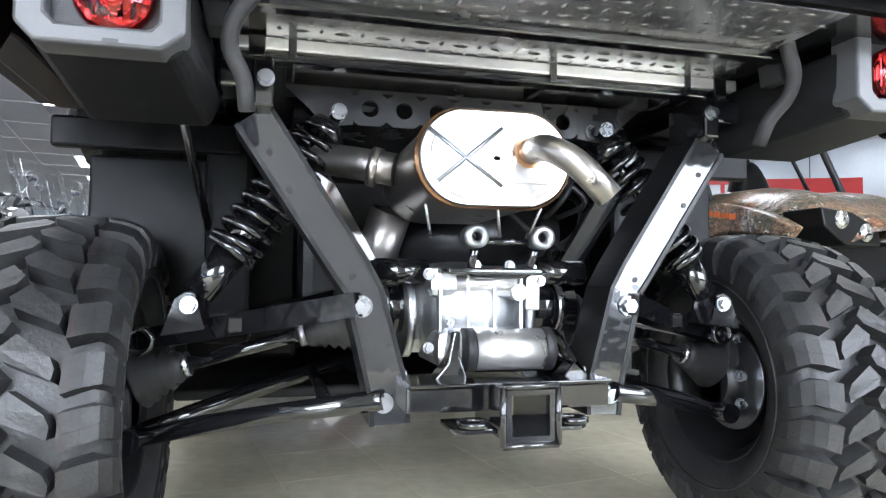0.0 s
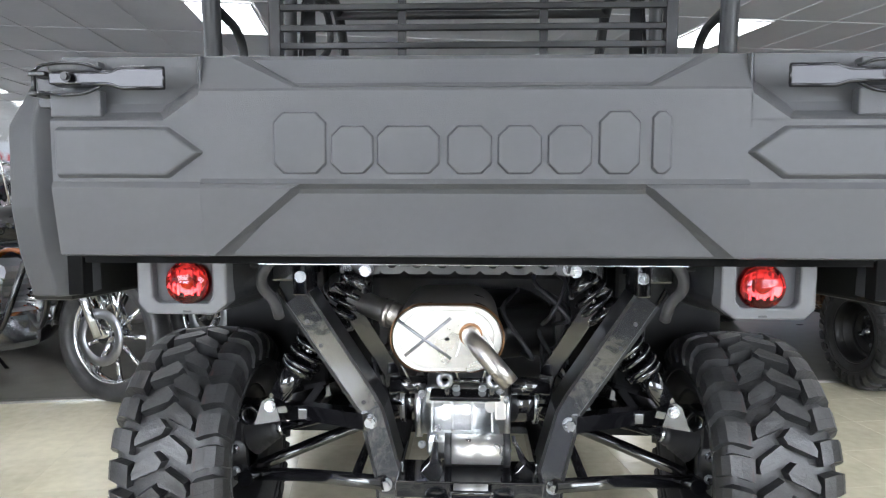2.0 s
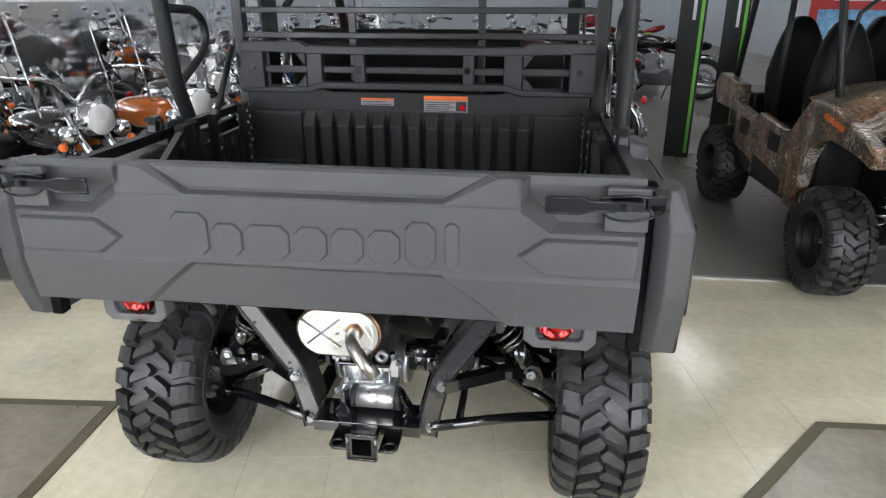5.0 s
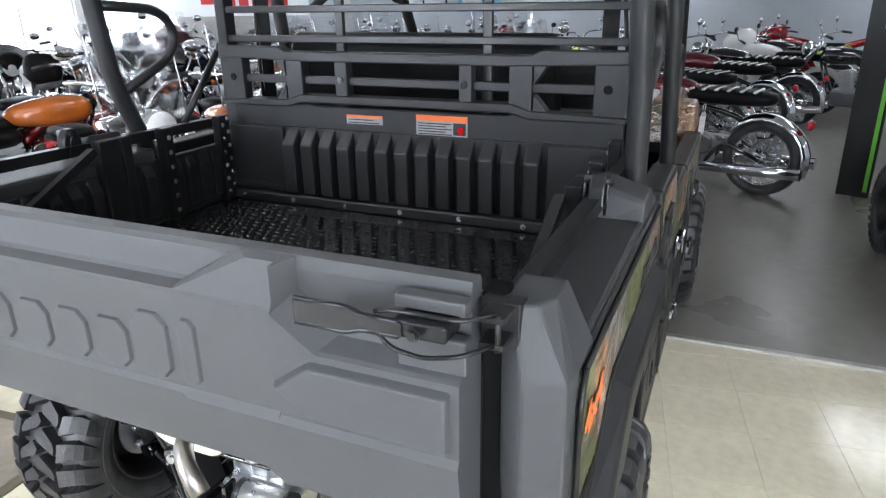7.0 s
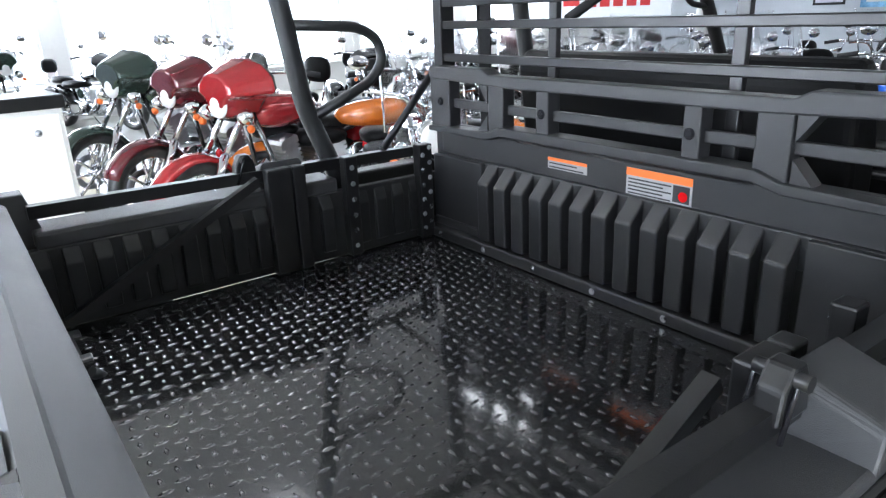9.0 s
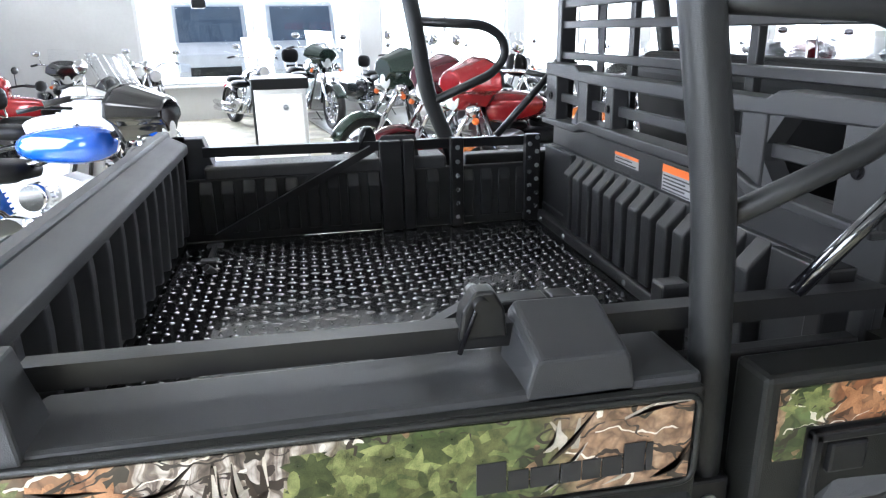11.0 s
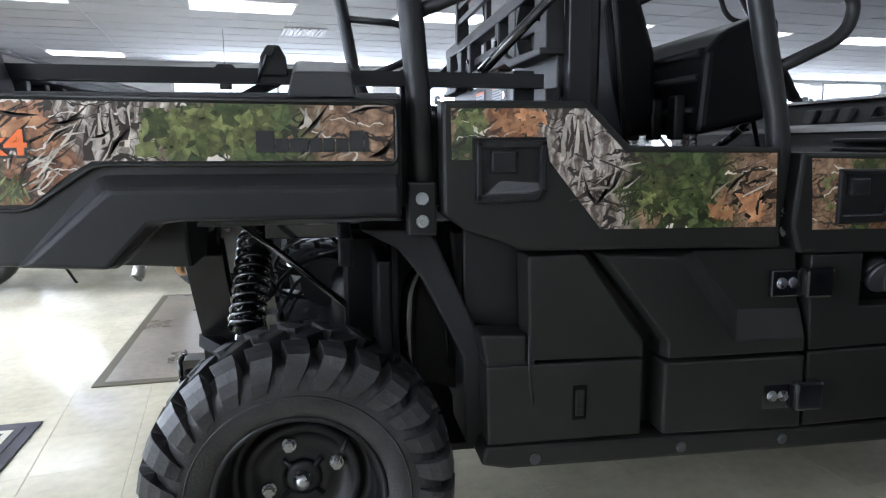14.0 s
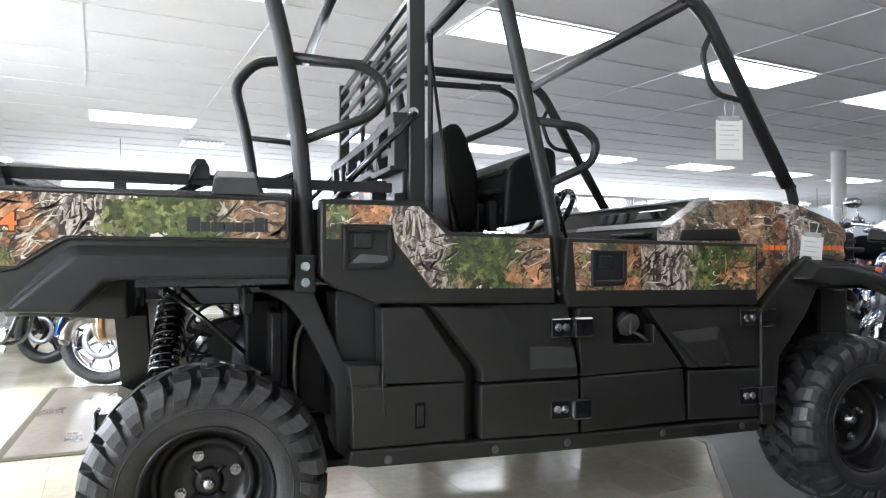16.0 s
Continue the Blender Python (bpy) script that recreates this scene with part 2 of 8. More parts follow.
M = dict(
    plastic=mat("textured grey plastic", (0.055, 0.056, 0.059), 0.5, 0, 0.08, 5, 0.3, 900, spec=0.4),
    dark=mat("dark moulded plastic", (0.011, 0.0113, 0.0118), 0.46, 0, 0.1, 5, 0.2, 700, spec=0.28),
    side=mat("smooth dark plastic", (0.0092, 0.0094, 0.0084), 0.4, 0, 0.14, 4, 0.3, 600, spec=0.32),
    ledge=mat("dark grey moulded plastic", (0.03, 0.0305, 0.032), 0.45, 0, 0.1, 5, 0.25, 800, spec=0.35),
    black=mat("gloss black paint", (0.005, 0.005, 0.006), 0.08, 0, 0.2, 5, 0.45, 5.5, coat=0.6, spec=0.8, bdist=0.008),
    satin=mat("satin black paint", (0.008, 0.008, 0.0085), 0.33, 0, 0.15, 6, 0.06, 300, spec=0.35),
    tube=mat("black powder coat tube", (0.013, 0.0135, 0.014), 0.4, 0, 0.1, 8, 0.2, 700, spec=0.35),
    rubber=mat("tyre rubber", (0.013, 0.013, 0.0135), 0.42, 0, 0.3, 14, 0.45, 160, second=(0.027, 0.027, 0.0275), spec=0.5, island=0.25),
    pewter=mat("worn black cap plastic", (0.028, 0.028, 0.029), 0.35, 0, 0.15, 12, 0.2, 200),
    vanglass=mat("blue-grey van glass", (0.1, 0.13, 0.17), 0.12, 0, 0.2, 3, coat=0.5),
    well=mat("gloss black wheel housing", (0.004, 0.004, 0.0042), 0.34, 0, 0.2, 6, 0.3, 14, spec=0.12, bdist=0.004),
    postgrey=mat("dark grey corner plastic", (0.04, 0.041, 0.043), 0.48, 0, 0.08, 5, 0.3, 900, spec=0.4),
    sticker=mat("grey warning sticker", (0.3, 0.3, 0.31), 0.4, 0, 0.12, 30),
    bedwall=mat("dark grey bed plastic", (0.017, 0.0172, 0.0182), 0.42, 0, 0.12, 5, 0.2, 700, spec=0.38),
    chalk=mat("faint red tyre marking", (0.11, 0.045, 0.04), 0.6, 0, 0.6, 40, second=(0.02, 0.018, 0.018)),
    enamel=mat("black enamel, satin", (0.02, 0.02, 0.022), 0.3, 0, 0.2, 5, 0.2, 12, spec=1.0, bdist=0.004),
    trimgrey=mat("silver grey moulded trim", (0.46, 0.46, 0.47), 0.35, 0.2, 0.08, 6, 0.1, 300),
    boot=mat("rubber boot", (0.014, 0.014, 0.015), 0.5, 0, 0.15, 12, 0.1, 200),
    cable=mat("black hose rubber", (0.03, 0.03, 0.032), 0.5, 0, 0.15, 12),
    alu=mat("cast aluminium", (0.62, 0.63, 0.64), 0.33, 1.0, 0.12, 14, 0.35, 240),
    shield=mat("bright metal shield", (0.8, 0.79, 0.77), 0.3, 0.9, 0.08, 8, 0.15, 60),
    heat=mat("heat tinted steel edge", (0.42, 0.24, 0.13), 0.32, 1.0, 0.25, 30),
    pipe=mat("brushed steel pipe", (0.42, 0.4, 0.38), 0.32, 1.0, 0.15, 20, 0.1, 120),
    chrome=mat("chrome", (0.66, 0.67, 0.69), 0.07, 1.0, 0.04, 6),
    zinc=mat("zinc plated bolt", (0.45, 0.46, 0.48), 0.28, 1.0, 0.08, 30),
    steel=mat("dull steel", (0.32, 0.33, 0.35), 0.35, 1.0, 0.1, 10, 0.05, 100),
    plate=mat("black diamond plate", (0.007, 0.007, 0.0075), 0.13, 0, 0.25, 4, 0.08, 60, coat=0.4, second=(0.013, 0.013, 0.0135)),
    # black treads in lighter metal: their highlights are put into the colour
    tread=mat("raised plate tread, highlights in its metal", (0.06, 0.06, 0.063), 0.16, 0.6, 0.2, 6, coat=0.8),
    pressed=mat("pressed steel in black enamel", (0.035, 0.036, 0.04), 0.06, 0.45, 0.2, 5, 0.5, 9, spec=1.0, coat=1.0, bdist=0.008, ior=1.6),
    # bright metal on gloss black parts: reflections of the floor put into colour
    under=mat("bed underside, floor reflections in its metal", (0.66, 0.66, 0.67), 0.26, 0.9, 0.2, 5, 0.15, 12, bdist=0.004),
    # the tailgate's grey plastic made paler: light falling on it, put into colour
    litgrey=mat("grey plastic with light painted in", (0.075, 0.075, 0.078), 0.36, 0, 0.08, 10),
    # near black: the shade of gaps and recesses put into colour
    shade=mat("dull black for gaps and recesses", (0.004, 0.004, 0.004), 0.9, 0, 0.1, 10, spec=0.08),
    lever=mat("darkened steel lever", (0.014, 0.014, 0.016), 0.2, 0.4, 0.1, 20),
    leafgreen=mat("printed green leaves", (0.055, 0.07, 0.02), 0.32, 0, 0.35, 60, second=(0.14, 0.15, 0.055), island=0.55),
    leafdark=mat("printed dark foliage", (0.018, 0.03, 0.008), 0.32, 0, 0.3, 60, second=(0.05, 0.06, 0.02), island=0.5),
    leafdry=mat("printed dead leaf", (0.3, 0.12, 0.045), 0.32, 0, 0.3, 40, second=(0.46, 0.24, 0.12), island=0.3),
    twigpale=mat("printed pale twig", (0.4, 0.36, 0.3), 0.32, 0, 0.25, 50, island=0.3),
    twigdark=mat("printed dark twig", (0.03, 0.02, 0.014), 0.32, 0, 0.3, 50, island=0.3),
    seat=mat("black vinyl", (0.004, 0.004, 0.0043), 0.42, 0, 0.15, 6, 0.3, 350, spec=0.13),
    red=mat("red lens", (0.5, 0.006, 0.008), 0.08, 0, 0.1, 10, coat=1.0),
    redpaint=mat("red metallic paint", (0.32, 0.012, 0.016), 0.18, 0.25, 0.12, 4, coat=0.9),
    maroon=mat("dark red paint", (0.1, 0.008, 0.014), 0.16, 0.2, 0.12, 4, coat=0.9),
    bluepaint=mat("bright blue paint", (0.01, 0.09, 0.5), 0.15, 0.2, 0.12, 4, coat=0.9),
    orangepaint=mat("orange paint", (0.55, 0.14, 0.015), 0.18, 0.1, 0.12, 4, coat=0.9),
    greenpaint=mat("dark green paint", (0.02, 0.04, 0.03), 0.16, 0.3, 0.12, 4, coat=0.9),
    blackpaint=mat("black tank paint", (0.008, 0.008, 0.009), 0.08, 0, 0.1, 4, coat=1.0),
    whitepaint=mat("white fairing paint", (0.7, 0.7, 0.7), 0.2, 0, 0.06, 4, coat=0.6),
    yellow=mat("lime paint", (0.35, 0.5, 0.03), 0.25, 0, 0.06, 4, coat=0.5),
    lime=mat("bright green sign panel", (0.18, 0.62, 0.05), 0.4, 0, 0.06, 3),
    label=mat("white label", (0.68, 0.68, 0.68), 0.45, 0, 0.06, 30),
    orange=mat("orange print", (0.75, 0.15, 0.02), 0.4, 0, 0.08, 30),
    ink=mat("black print", (0.015, 0.015, 0.016), 0.4, 0, 0.1, 30),
    greyink=mat("grey print", (0.3, 0.3, 0.3), 0.4, 0, 0.1, 30),
    paper=mat("white card", (0.78, 0.78, 0.76), 0.6, 0, 0.04, 12),
    inner=mat("matt black inner fairing", (0.012, 0.012, 0.013), 0.45, 0, 0.15, 6),
    clear=glass("clear plastic", (0.95, 0.96, 0.97), 0.05),
    lens=glass("clear lamp lens", (0.95, 0.95, 0.95), 0.03),
    pane=glass("window glass", (0.97, 0.99, 0.98), 0.0),
    wall=mat("painted wall", (0.6, 0.6, 0.58), 0.75, 0, 0.05, 1.5, 0.15, 120),
    # for the unseen wall added to darken reflections in the gloss paint
    walldark=mat("dark grey of the added wall", (0.05, 0.05, 0.052), 0.6, 0, 0.1, 1.5, 0.15, 120),
    wallblue=mat("pale grey wall", (0.5, 0.54, 0.58), 0.75, 0, 0.05, 1.5, 0.15, 120),
    trim=mat("white trim", (0.7, 0.7, 0.68), 0.5, 0, 0.05, 3),
    ceil=mat("ceiling tile", (0.67, 0.67, 0.67), 0.85, 0, 0.05, 2.0, 0.5, 180),
    grid=mat("ceiling grid", (0.7, 0.7, 0.69), 0.5, 0, 0.05, 3),
    tile=mat("cream vinyl tile", (0.57, 0.53, 0.395), 0.18, 0, 0.1, 1.6, 0.08, 7, second=(0.67, 0.625, 0.48), island=0.035, wear=0.45),
    grout=mat("dirty tile joint", (0.3, 0.27, 0.2), 0.6, 0, 0.3, 2.5, second=(0.5, 0.47, 0.38)),
    edging=mat("dull aluminium edging", (0.4, 0.39, 0.36), 0.35, 0.8, 0.2, 10, 0.1, 60),
    matrim=mat("olive rubber mat edge", (0.1, 0.088, 0.055), 0.5, 0, 0.2, 9, 0.3, 90),
    carpet=mat("olive grey floor", (0.15, 0.145, 0.125), 0.35, 0, 0.12, 0.8, 0.1, 30, second=(0.19, 0.185, 0.16), wear=0.15),
    matting=mat("grey brown floor mat", (0.165, 0.143, 0.108), 0.3, 0, 0.25, 2.5, 0.12, 260, second=(0.245, 0.215, 0.165), spec=1.0, ior=1.6),
    mattingdark=mat("blue-black entrance matting", (0.022, 0.021, 0.026), 0.6, 0, 0.3, 12, 0.5, 220, second=(0.05, 0.047, 0.055)),
    matedge=mat("pale mat border", (0.55, 0.53, 0.42), 0.7, 0, 0.15, 10, 0.3, 200),
    signwhite=mat("white sign face", (0.75, 0.77, 0.8), 0.4, 0, 0.04, 2),
    signred=mat("red sign face", (0.5, 0.02, 0.02), 0.4, 0, 0.05, 2),
    signblue=mat("blue poster", (0.05, 0.25, 0.6), 0.4, 0, 0.4, 2, second=(0.25, 0.5, 0.75)),
    poster=mat("pale lilac banner", (0.5, 0.5, 0.6), 0.5, 0, 0.12, 1.5),
    postergreen=mat("green photo poster", (0.2, 0.22, 0.08), 0.4, 0, 0.5, 2.5, second=(0.35, 0.3, 0.12)),
    asphalt=mat("asphalt", (0.06, 0.06, 0.062), 0.85, 0, 0.2, 0.6, 0.4, 90),
    concrete=mat("pale concrete", (0.4, 0.39, 0.37), 0.8, 0, 0.1, 1.2, 0.3, 70),
    light=glow("ceiling light diffuser", (1.0, 0.99, 0.97), 8.0),
    camo=camo_mat("woodland camouflage print", 0.57, 0.886),
    camo2=camo_mat("woodland camouflage body print", 0.1, 0.5, 0.85),
    # emission for the added backdrop planes, in place of daylight outside
    distance=glow("glowing backdrop", (0.95, 0.98, 1.0), 2.2),
)


def thin_paper(m):
    """Lets light from behind shine through a card."""
    n, l = m.node_tree.nodes, m.node_tree.links
    tr, mx = n.new("ShaderNodeBsdfTranslucent"), n.new("ShaderNodeMixShader")
    tr.inputs["Color"].default_value = (0.8, 0.8, 0.78, 1)
    mx.inputs[0].default_value = 0.45
    l.new(n["Principled BSDF"].outputs[0], mx.inputs[1])
    l.new(tr.outputs[0], mx.inputs[2])
    l.new(mx.outputs[0], n["Material Output"].inputs["Surface"])


thin_paper(M["paper"])


# ---- mesh helpers ----
def bmx(fn=None):
    return bmesh.new()


def box(bm, lo, hi, bev=0.0, m=None, seg=2):
    """A box between two corners, its edges rounded."""
    lo, hi = Vector(lo), Vector(hi)
    vs = [bm.verts.new((x, y, z)) for x in (lo.x, hi.x) for y in (lo.y, hi.y) for z in (lo.z, hi.z)]
    fs = [bm.faces.new([vs[i] for i in q]) for q in ((0, 1, 3, 2), (4, 6, 7, 5), (0, 4, 5, 1), (2, 3, 7, 6), (0, 2, 6, 4), (1, 5, 7, 3))]
    return finish(bm, vs, fs, bev, m, seg)


def finish(bm, vs, fs, bev, m, seg=2):
    if m is not None:
        bmesh.ops.transform(bm, matrix=m, verts=vs)
    bmesh.ops.recalc_face_normals(bm, faces=fs)
    if bev:
        es = list({e for f in fs for e in f.edges})
        bmesh.ops.bevel(bm, geom=es, offset=bev, segments=seg, affect="EDGES", profile=0.5, clamp_overlap=True)
    return bm


def prism(bm, poly, axis, a, b, bev=0.0, m=None, seg=2, taper=None):
    """A polygon drawn in the two other axes and extruded along axis from a to b. taper: a second polygon for the far end."""
    def at(p, v):
        return {"x": (v, p[0], p[1]), "y": (p[0], v, p[1]), "z": (p[0], p[1], v)}[axis]
    n = len(poly)
    v0 = [bm.verts.new(at(p, a)) for p in poly]
    v1 = [bm.verts.new(at(p, b)) for p in (taper or poly)]
    fs = [bm.faces.new(v0), bm.faces.new(v1)] + [bm.faces.new((v0[i], v0[(i + 1) % n], v1[(i + 1) % n], v1[i])) for i in range(n)]
    return finish(bm, v0 + v1, fs, bev, m, seg)


def round_path(pts, r, steps=4):
    """The way through the points with its corners rounded."""
    pts = [Vector(p) for p in pts]
    out = [pts[0]]
    for a, b, c in zip(pts, pts[1:], pts[2:]):
        d = min(r, (a - b).length * 0.48, (c - b).length * 0.48)
        p, q = b + (a - b).normalized() * d, b + (c - b).normalized() * d
        out += [p.lerp(b, t).lerp(b.lerp(q, t), t) for t in [i / steps for i in range(steps + 1)]]
    return out + [pts[-1]]


def tube(bm, pts, r, seg=10, bend=0.0, radii=None, square=False):
    """A round or square bar along a way."""
    pts = round_path(pts, bend) if bend else [Vector(p) for p in pts]
    seg = 4 if square else seg
    rings, up = [], None
    for i, p in enumerate(pts):
        d = (pts[min(i + 1, len(pts) - 1)] - pts[max(i - 1, 0)]).normalized()
        if up is None:
            up = Vector((0, 0, 1)) if abs(d.z) < 0.9 else Vector((0, 1, 0))
        s = d.cross(up).normalized()
        up = s.cross(d).normalized()
        rr = radii[min(i, len(radii) - 1)] if radii else r
        k = rr * (1.414 if square else 1)
        off = math.pi / 4 if square else 0
        rings.append([bm.verts.new(p + (s * math.cos(off + 2 * math.pi * j / seg) + up * math.sin(off + 2 * math.pi * j / seg)) * k) for j in range(seg)])
    fs = []
    for a, b in zip(rings, rings[1:]):
        fs += [bm.faces.new((a[j], a[(j + 1) % seg], b[(j + 1) % seg], b[j])) for j in range(seg)]
    if not square:
        for f in fs:
            f.smooth = True
    fs += [bm.faces.new(rings[0]), bm.faces.new(rings[-1])]
    bmesh.ops.recalc_face_normals(bm, faces=fs)
    return bm


def cyl(bm, p, q, r, r2=None, seg=16):
    return tube(bm, [p, q], r, seg, radii=[r, r if r2 is None else r2])


def spin(bm, prof, seg=32, m=None, smooth=True, close=False):
    """A profile of (radius, along) turned round the x axis."""
    rings = []
    for r, a in prof:
        rings.append([bm.verts.new((a, r * math.cos(2 * math.pi * j / seg), r * math.sin(2 * math.pi * j / seg))) for j in range(seg)])
    fs = []
    pairs = list(zip(rings, rings[1:])) + ([(rings[-1], rings[0])] if close else [])
    for a, b in pairs:
        fs += [bm.faces.new((a[j], a[(j + 1) % seg], b[(j + 1) % seg], b[j])) for j in range(seg)]
    for f in fs:
        f.smooth = smooth
    if not close:
        fs += [bm.faces.new(r) for r in (rings[0], rings[-1])]
    vs = [v for r in rings for v in r]
    if m is not None:
        bmesh.ops.transform(bm, matrix=m, verts=vs)
    bmesh.ops.recalc_face_normals(bm, faces=fs)
    return bm


def blob(bm, centre, size, seg=14, rings=9, power=1.0, m=None, shape=None):
    """A rounded body: a ball squashed to size, squarer as power falls; shape may push each point."""
    c, s = Vector(centre), Vector(size)
    grid = []
    for i in range(rings + 1):
        th = math.pi * i / rings
        row = []
        for j in range(seg):
            ph = 2 * math.pi * j / seg
            v = Vector((math.sin(th) * math.cos(ph), math.sin(th) * math.sin(ph), math.cos(th)))
            v = Vector([math.copysign(abs(k) ** power, k) for k in v])
            p = Vector((v.x * s.x, v.y * s.y, v.z * s.z)) / 2
            if shape:
                p = shape(p)
            row.append(bm.verts.new(c + p))
        grid.append(row)
    fs = []
    for a, b in zip(grid, grid[1:]):
        for j in range(seg):
            fs.append(bm.faces.new((a[j], a[(j + 1) % seg], b[(j + 1) % seg], b[j])))
    for f in fs:
        f.smooth = True
    vs = [v for r in grid for v in r]
    if m is not None:
        bmesh.ops.transform(bm, matrix=m, verts=vs)
    bmesh.ops.remove_doubles(bm, verts=grid[0] + grid[-1], dist=1e-6)
    bmesh.ops.recalc_face_normals(bm, faces=[f for f in fs if f.is_valid])
    return bm


def loft(bm, rows, closed=False, thick=0.0):
    """A skin over rows of points; with thickness it becomes a shell."""
    grid = [[bm.verts.new(p) for p in row] for row in rows]
    fs = []
    for a, b in zip(grid, grid[1:]):
        n = len(a)
        for j in range(n if closed else n - 1):
            fs.append(bm.faces.new((a[j], a[(j + 1) % n], b[(j + 1) % n], b[j])))
    bmesh.ops.recalc_face_normals(bm, faces=fs)
    if thick:
        bmesh.ops.solidify(bm, geom=fs, thickness=thick)
    return bm


def bolt(bm, p, d, r=0.011, h=0.008):
    """A hexagon bolt head with its washer, at p, facing along d."""
    p, d = Vector(p), Vector(d).normalized()
    cyl(bm, p, p + d * h * 0.3, r * 1.35, seg=14)
    cyl(bm, p + d * h * 0.3, p + d * h, r, seg=6)


def mesh_of(name, bm, material, smooth=None):
    me = bpy.data.meshes.new(name)
    if smooth is not None:
        for f in bm.faces:
            f.smooth = smooth
    bm.to_mesh(me)
    bm.free()
    me.materials.append(material)
    return me


def part(name, bm, material, parent, label=""):
    """One mesh object under a thing or under a part."""
    ob = new(name, mesh_of(name, bm, material))
    ob.parent = parent
    return tagged(ob, label)


def thing(name, label, category, m=None, group="", kind=""):
    """An empty at a thing's base, which carries its parts."""
    ob = new(name)
    ob.matrix_world = m or Matrix()
    return tagged(ob, label, category, group, kind)


def solid(name, bm, material, label, category, m=None, group="", kind=""):
    ob = new(name, mesh_of(name, bm, material))
    if m is not None:
        ob.matrix_world = m
    return tagged(ob, label, category, group, kind)


def flip(bm):
    """The mirror image across the vehicle's middle plane."""
    b = bm.copy()
    bmesh.ops.scale(b, vec=(-1, 1, 1), verts=b.verts)
    bmesh.ops.reverse_faces(b, faces=b.faces)
    return b


def both(name, bm, material, parent, label=""):
    """A part and its mirror image."""
    other = flip(bm)
    return part(name, bm, material, parent, label), part(name, other, material, parent, label)


def pieces(name, bm, material, parent, label=""):
    """Each separate piece of bm becomes a part of its own."""
    bm.verts.index_update()
    left = set(bm.verts)
    while left:
        seed = min(left, key=lambda v: v.index)
        group, todo = {seed}, [seed]
        while todo:
            for e in todo.pop().link_edges:
                for v in e.verts:
                    if v not in group:
                        group.add(v)
                        todo.append(v)
        left -= group
        one = bmx()
        made = {v: one.verts.new(v.co) for v in sorted(group, key=lambda v: v.index)}
        for f in bm.faces:
            if f.verts[0] in group:
                one.faces.new([made[v] for v in f.verts]).smooth = f.smooth
        part(name, one, material, parent, label)
    bm.free()


# ---- the hall ----
X0, X1, Y0, Y1 = -12.1, 9.0, -3.6, 23.0     # inner faces of the walls, in the hall's own axes


def slab(name, lo, hi, material, label, category="wall"):
    bm = bmx()
    box(bm, lo, hi)
    return solid(name, bm, material, label, category, HALL, kind="structure")


slab("floor", (X0 - 0.2, Y0 - 0.2, -0.25), (X1 + 0.2, Y1 + 0.2, -0.004), M["grout"], "dark joints and screed under the vinyl floor tiles", "floor")
slab("wall_right", (X1, Y0, -0.1), (X1 + 0.2, Y1, CEIL + 0.1), M["wallblue"], "pale grey painted showroom wall")
slab("wall_far", (X0 - 0.2, Y1, -0.1), (X1 + 0.2, Y1 + 0.2, CEIL + 0.1), M["wallblue"], "pale blue-grey painted far showroom wall")


def window_wall():
    """The wall with the shop windows: piers between openings that go through it."""
    opens = [(-1.05, 3.0), (3.4, 6.2), (6.6, 9.4), (9.9, 13.2), (13.7, 17.2)]
    lo, hi = 0.62, 2.6
    bm = bmx()
    y = Y0
    for a, b in opens:
        box(bm, (X0 - 0.2, y, -0.1), (X0, a, CEIL + 0.1))
        box(bm, (X0 - 0.2, a, -0.1), (X0, b, lo))
        box(bm, (X0 - 0.2, a, hi), (X0, b, CEIL + 0.1))
        y = b
    box(bm, (X0 - 0.2, y, -0.1), (X0, Y1, CEIL + 0.1))
    solid("wall_left", bm, M["wall"], "off-white wall with large bright shop windows", "wall", HALL, kind="structure")
    for k, (a, b) in enumerate(opens):
        w = tagged(new("window_%d" % (k + 1)), "large shop window in a white frame, bright daylight outside", "window", kind="structure")
        w.matrix_world = HALL
        f = bmx()
        for p, q in (((a, lo), (b, lo + 0.06)), ((a, hi - 0.06), (b, hi)), ((a, lo), (a + 0.06, hi)), ((b - 0.06, lo), (b, hi)), (((a + b) / 2 - 0.03, lo), ((a + b) / 2 + 0.03, hi))):
            box(f, (X0 - 0.13, p[0], p[1]), (X0 - 0.05, q[0], q[1]), 0.004)
        part("window_frame", f, M["trim"], w)
        s = bmx()
        box(s, (X0 - 0.05, a - 0.04, lo - 0.04), (X0 + 0.08, b + 0.04, lo), 0.006)
        part("window_sill", s, M["trim"], w)
        for p, q in ((a + 0.06, (a + b) / 2 - 0.03), ((a + b) / 2 + 0.03, b - 0.06)):
            g = bmx()
            box(g, (X0 - 0.1, p, lo + 0.06), (X0 - 0.094, q, hi - 0.06))
            part("pane", g, M["pane"], w).visible_shadow = False
        lamp = new("window_daylight", bpy.data.lights.new("window_daylight", "AREA"))
        lamp.data.shape, lamp.data.size, lamp.data.size_y = "RECTANGLE", b - a - 0.2, hi - lo - 0.1
        lamp.data.energy, lamp.data.color = 58 * (b - a), (0.93, 0.96, 1.0)
        lamp.matrix_world = HALL @ look((X0 + 0.02, (a + b) / 2, (lo + hi) / 2), (X0 + 3, (a + b) / 2, (lo + hi) / 2 - 0.4))


window_wall()


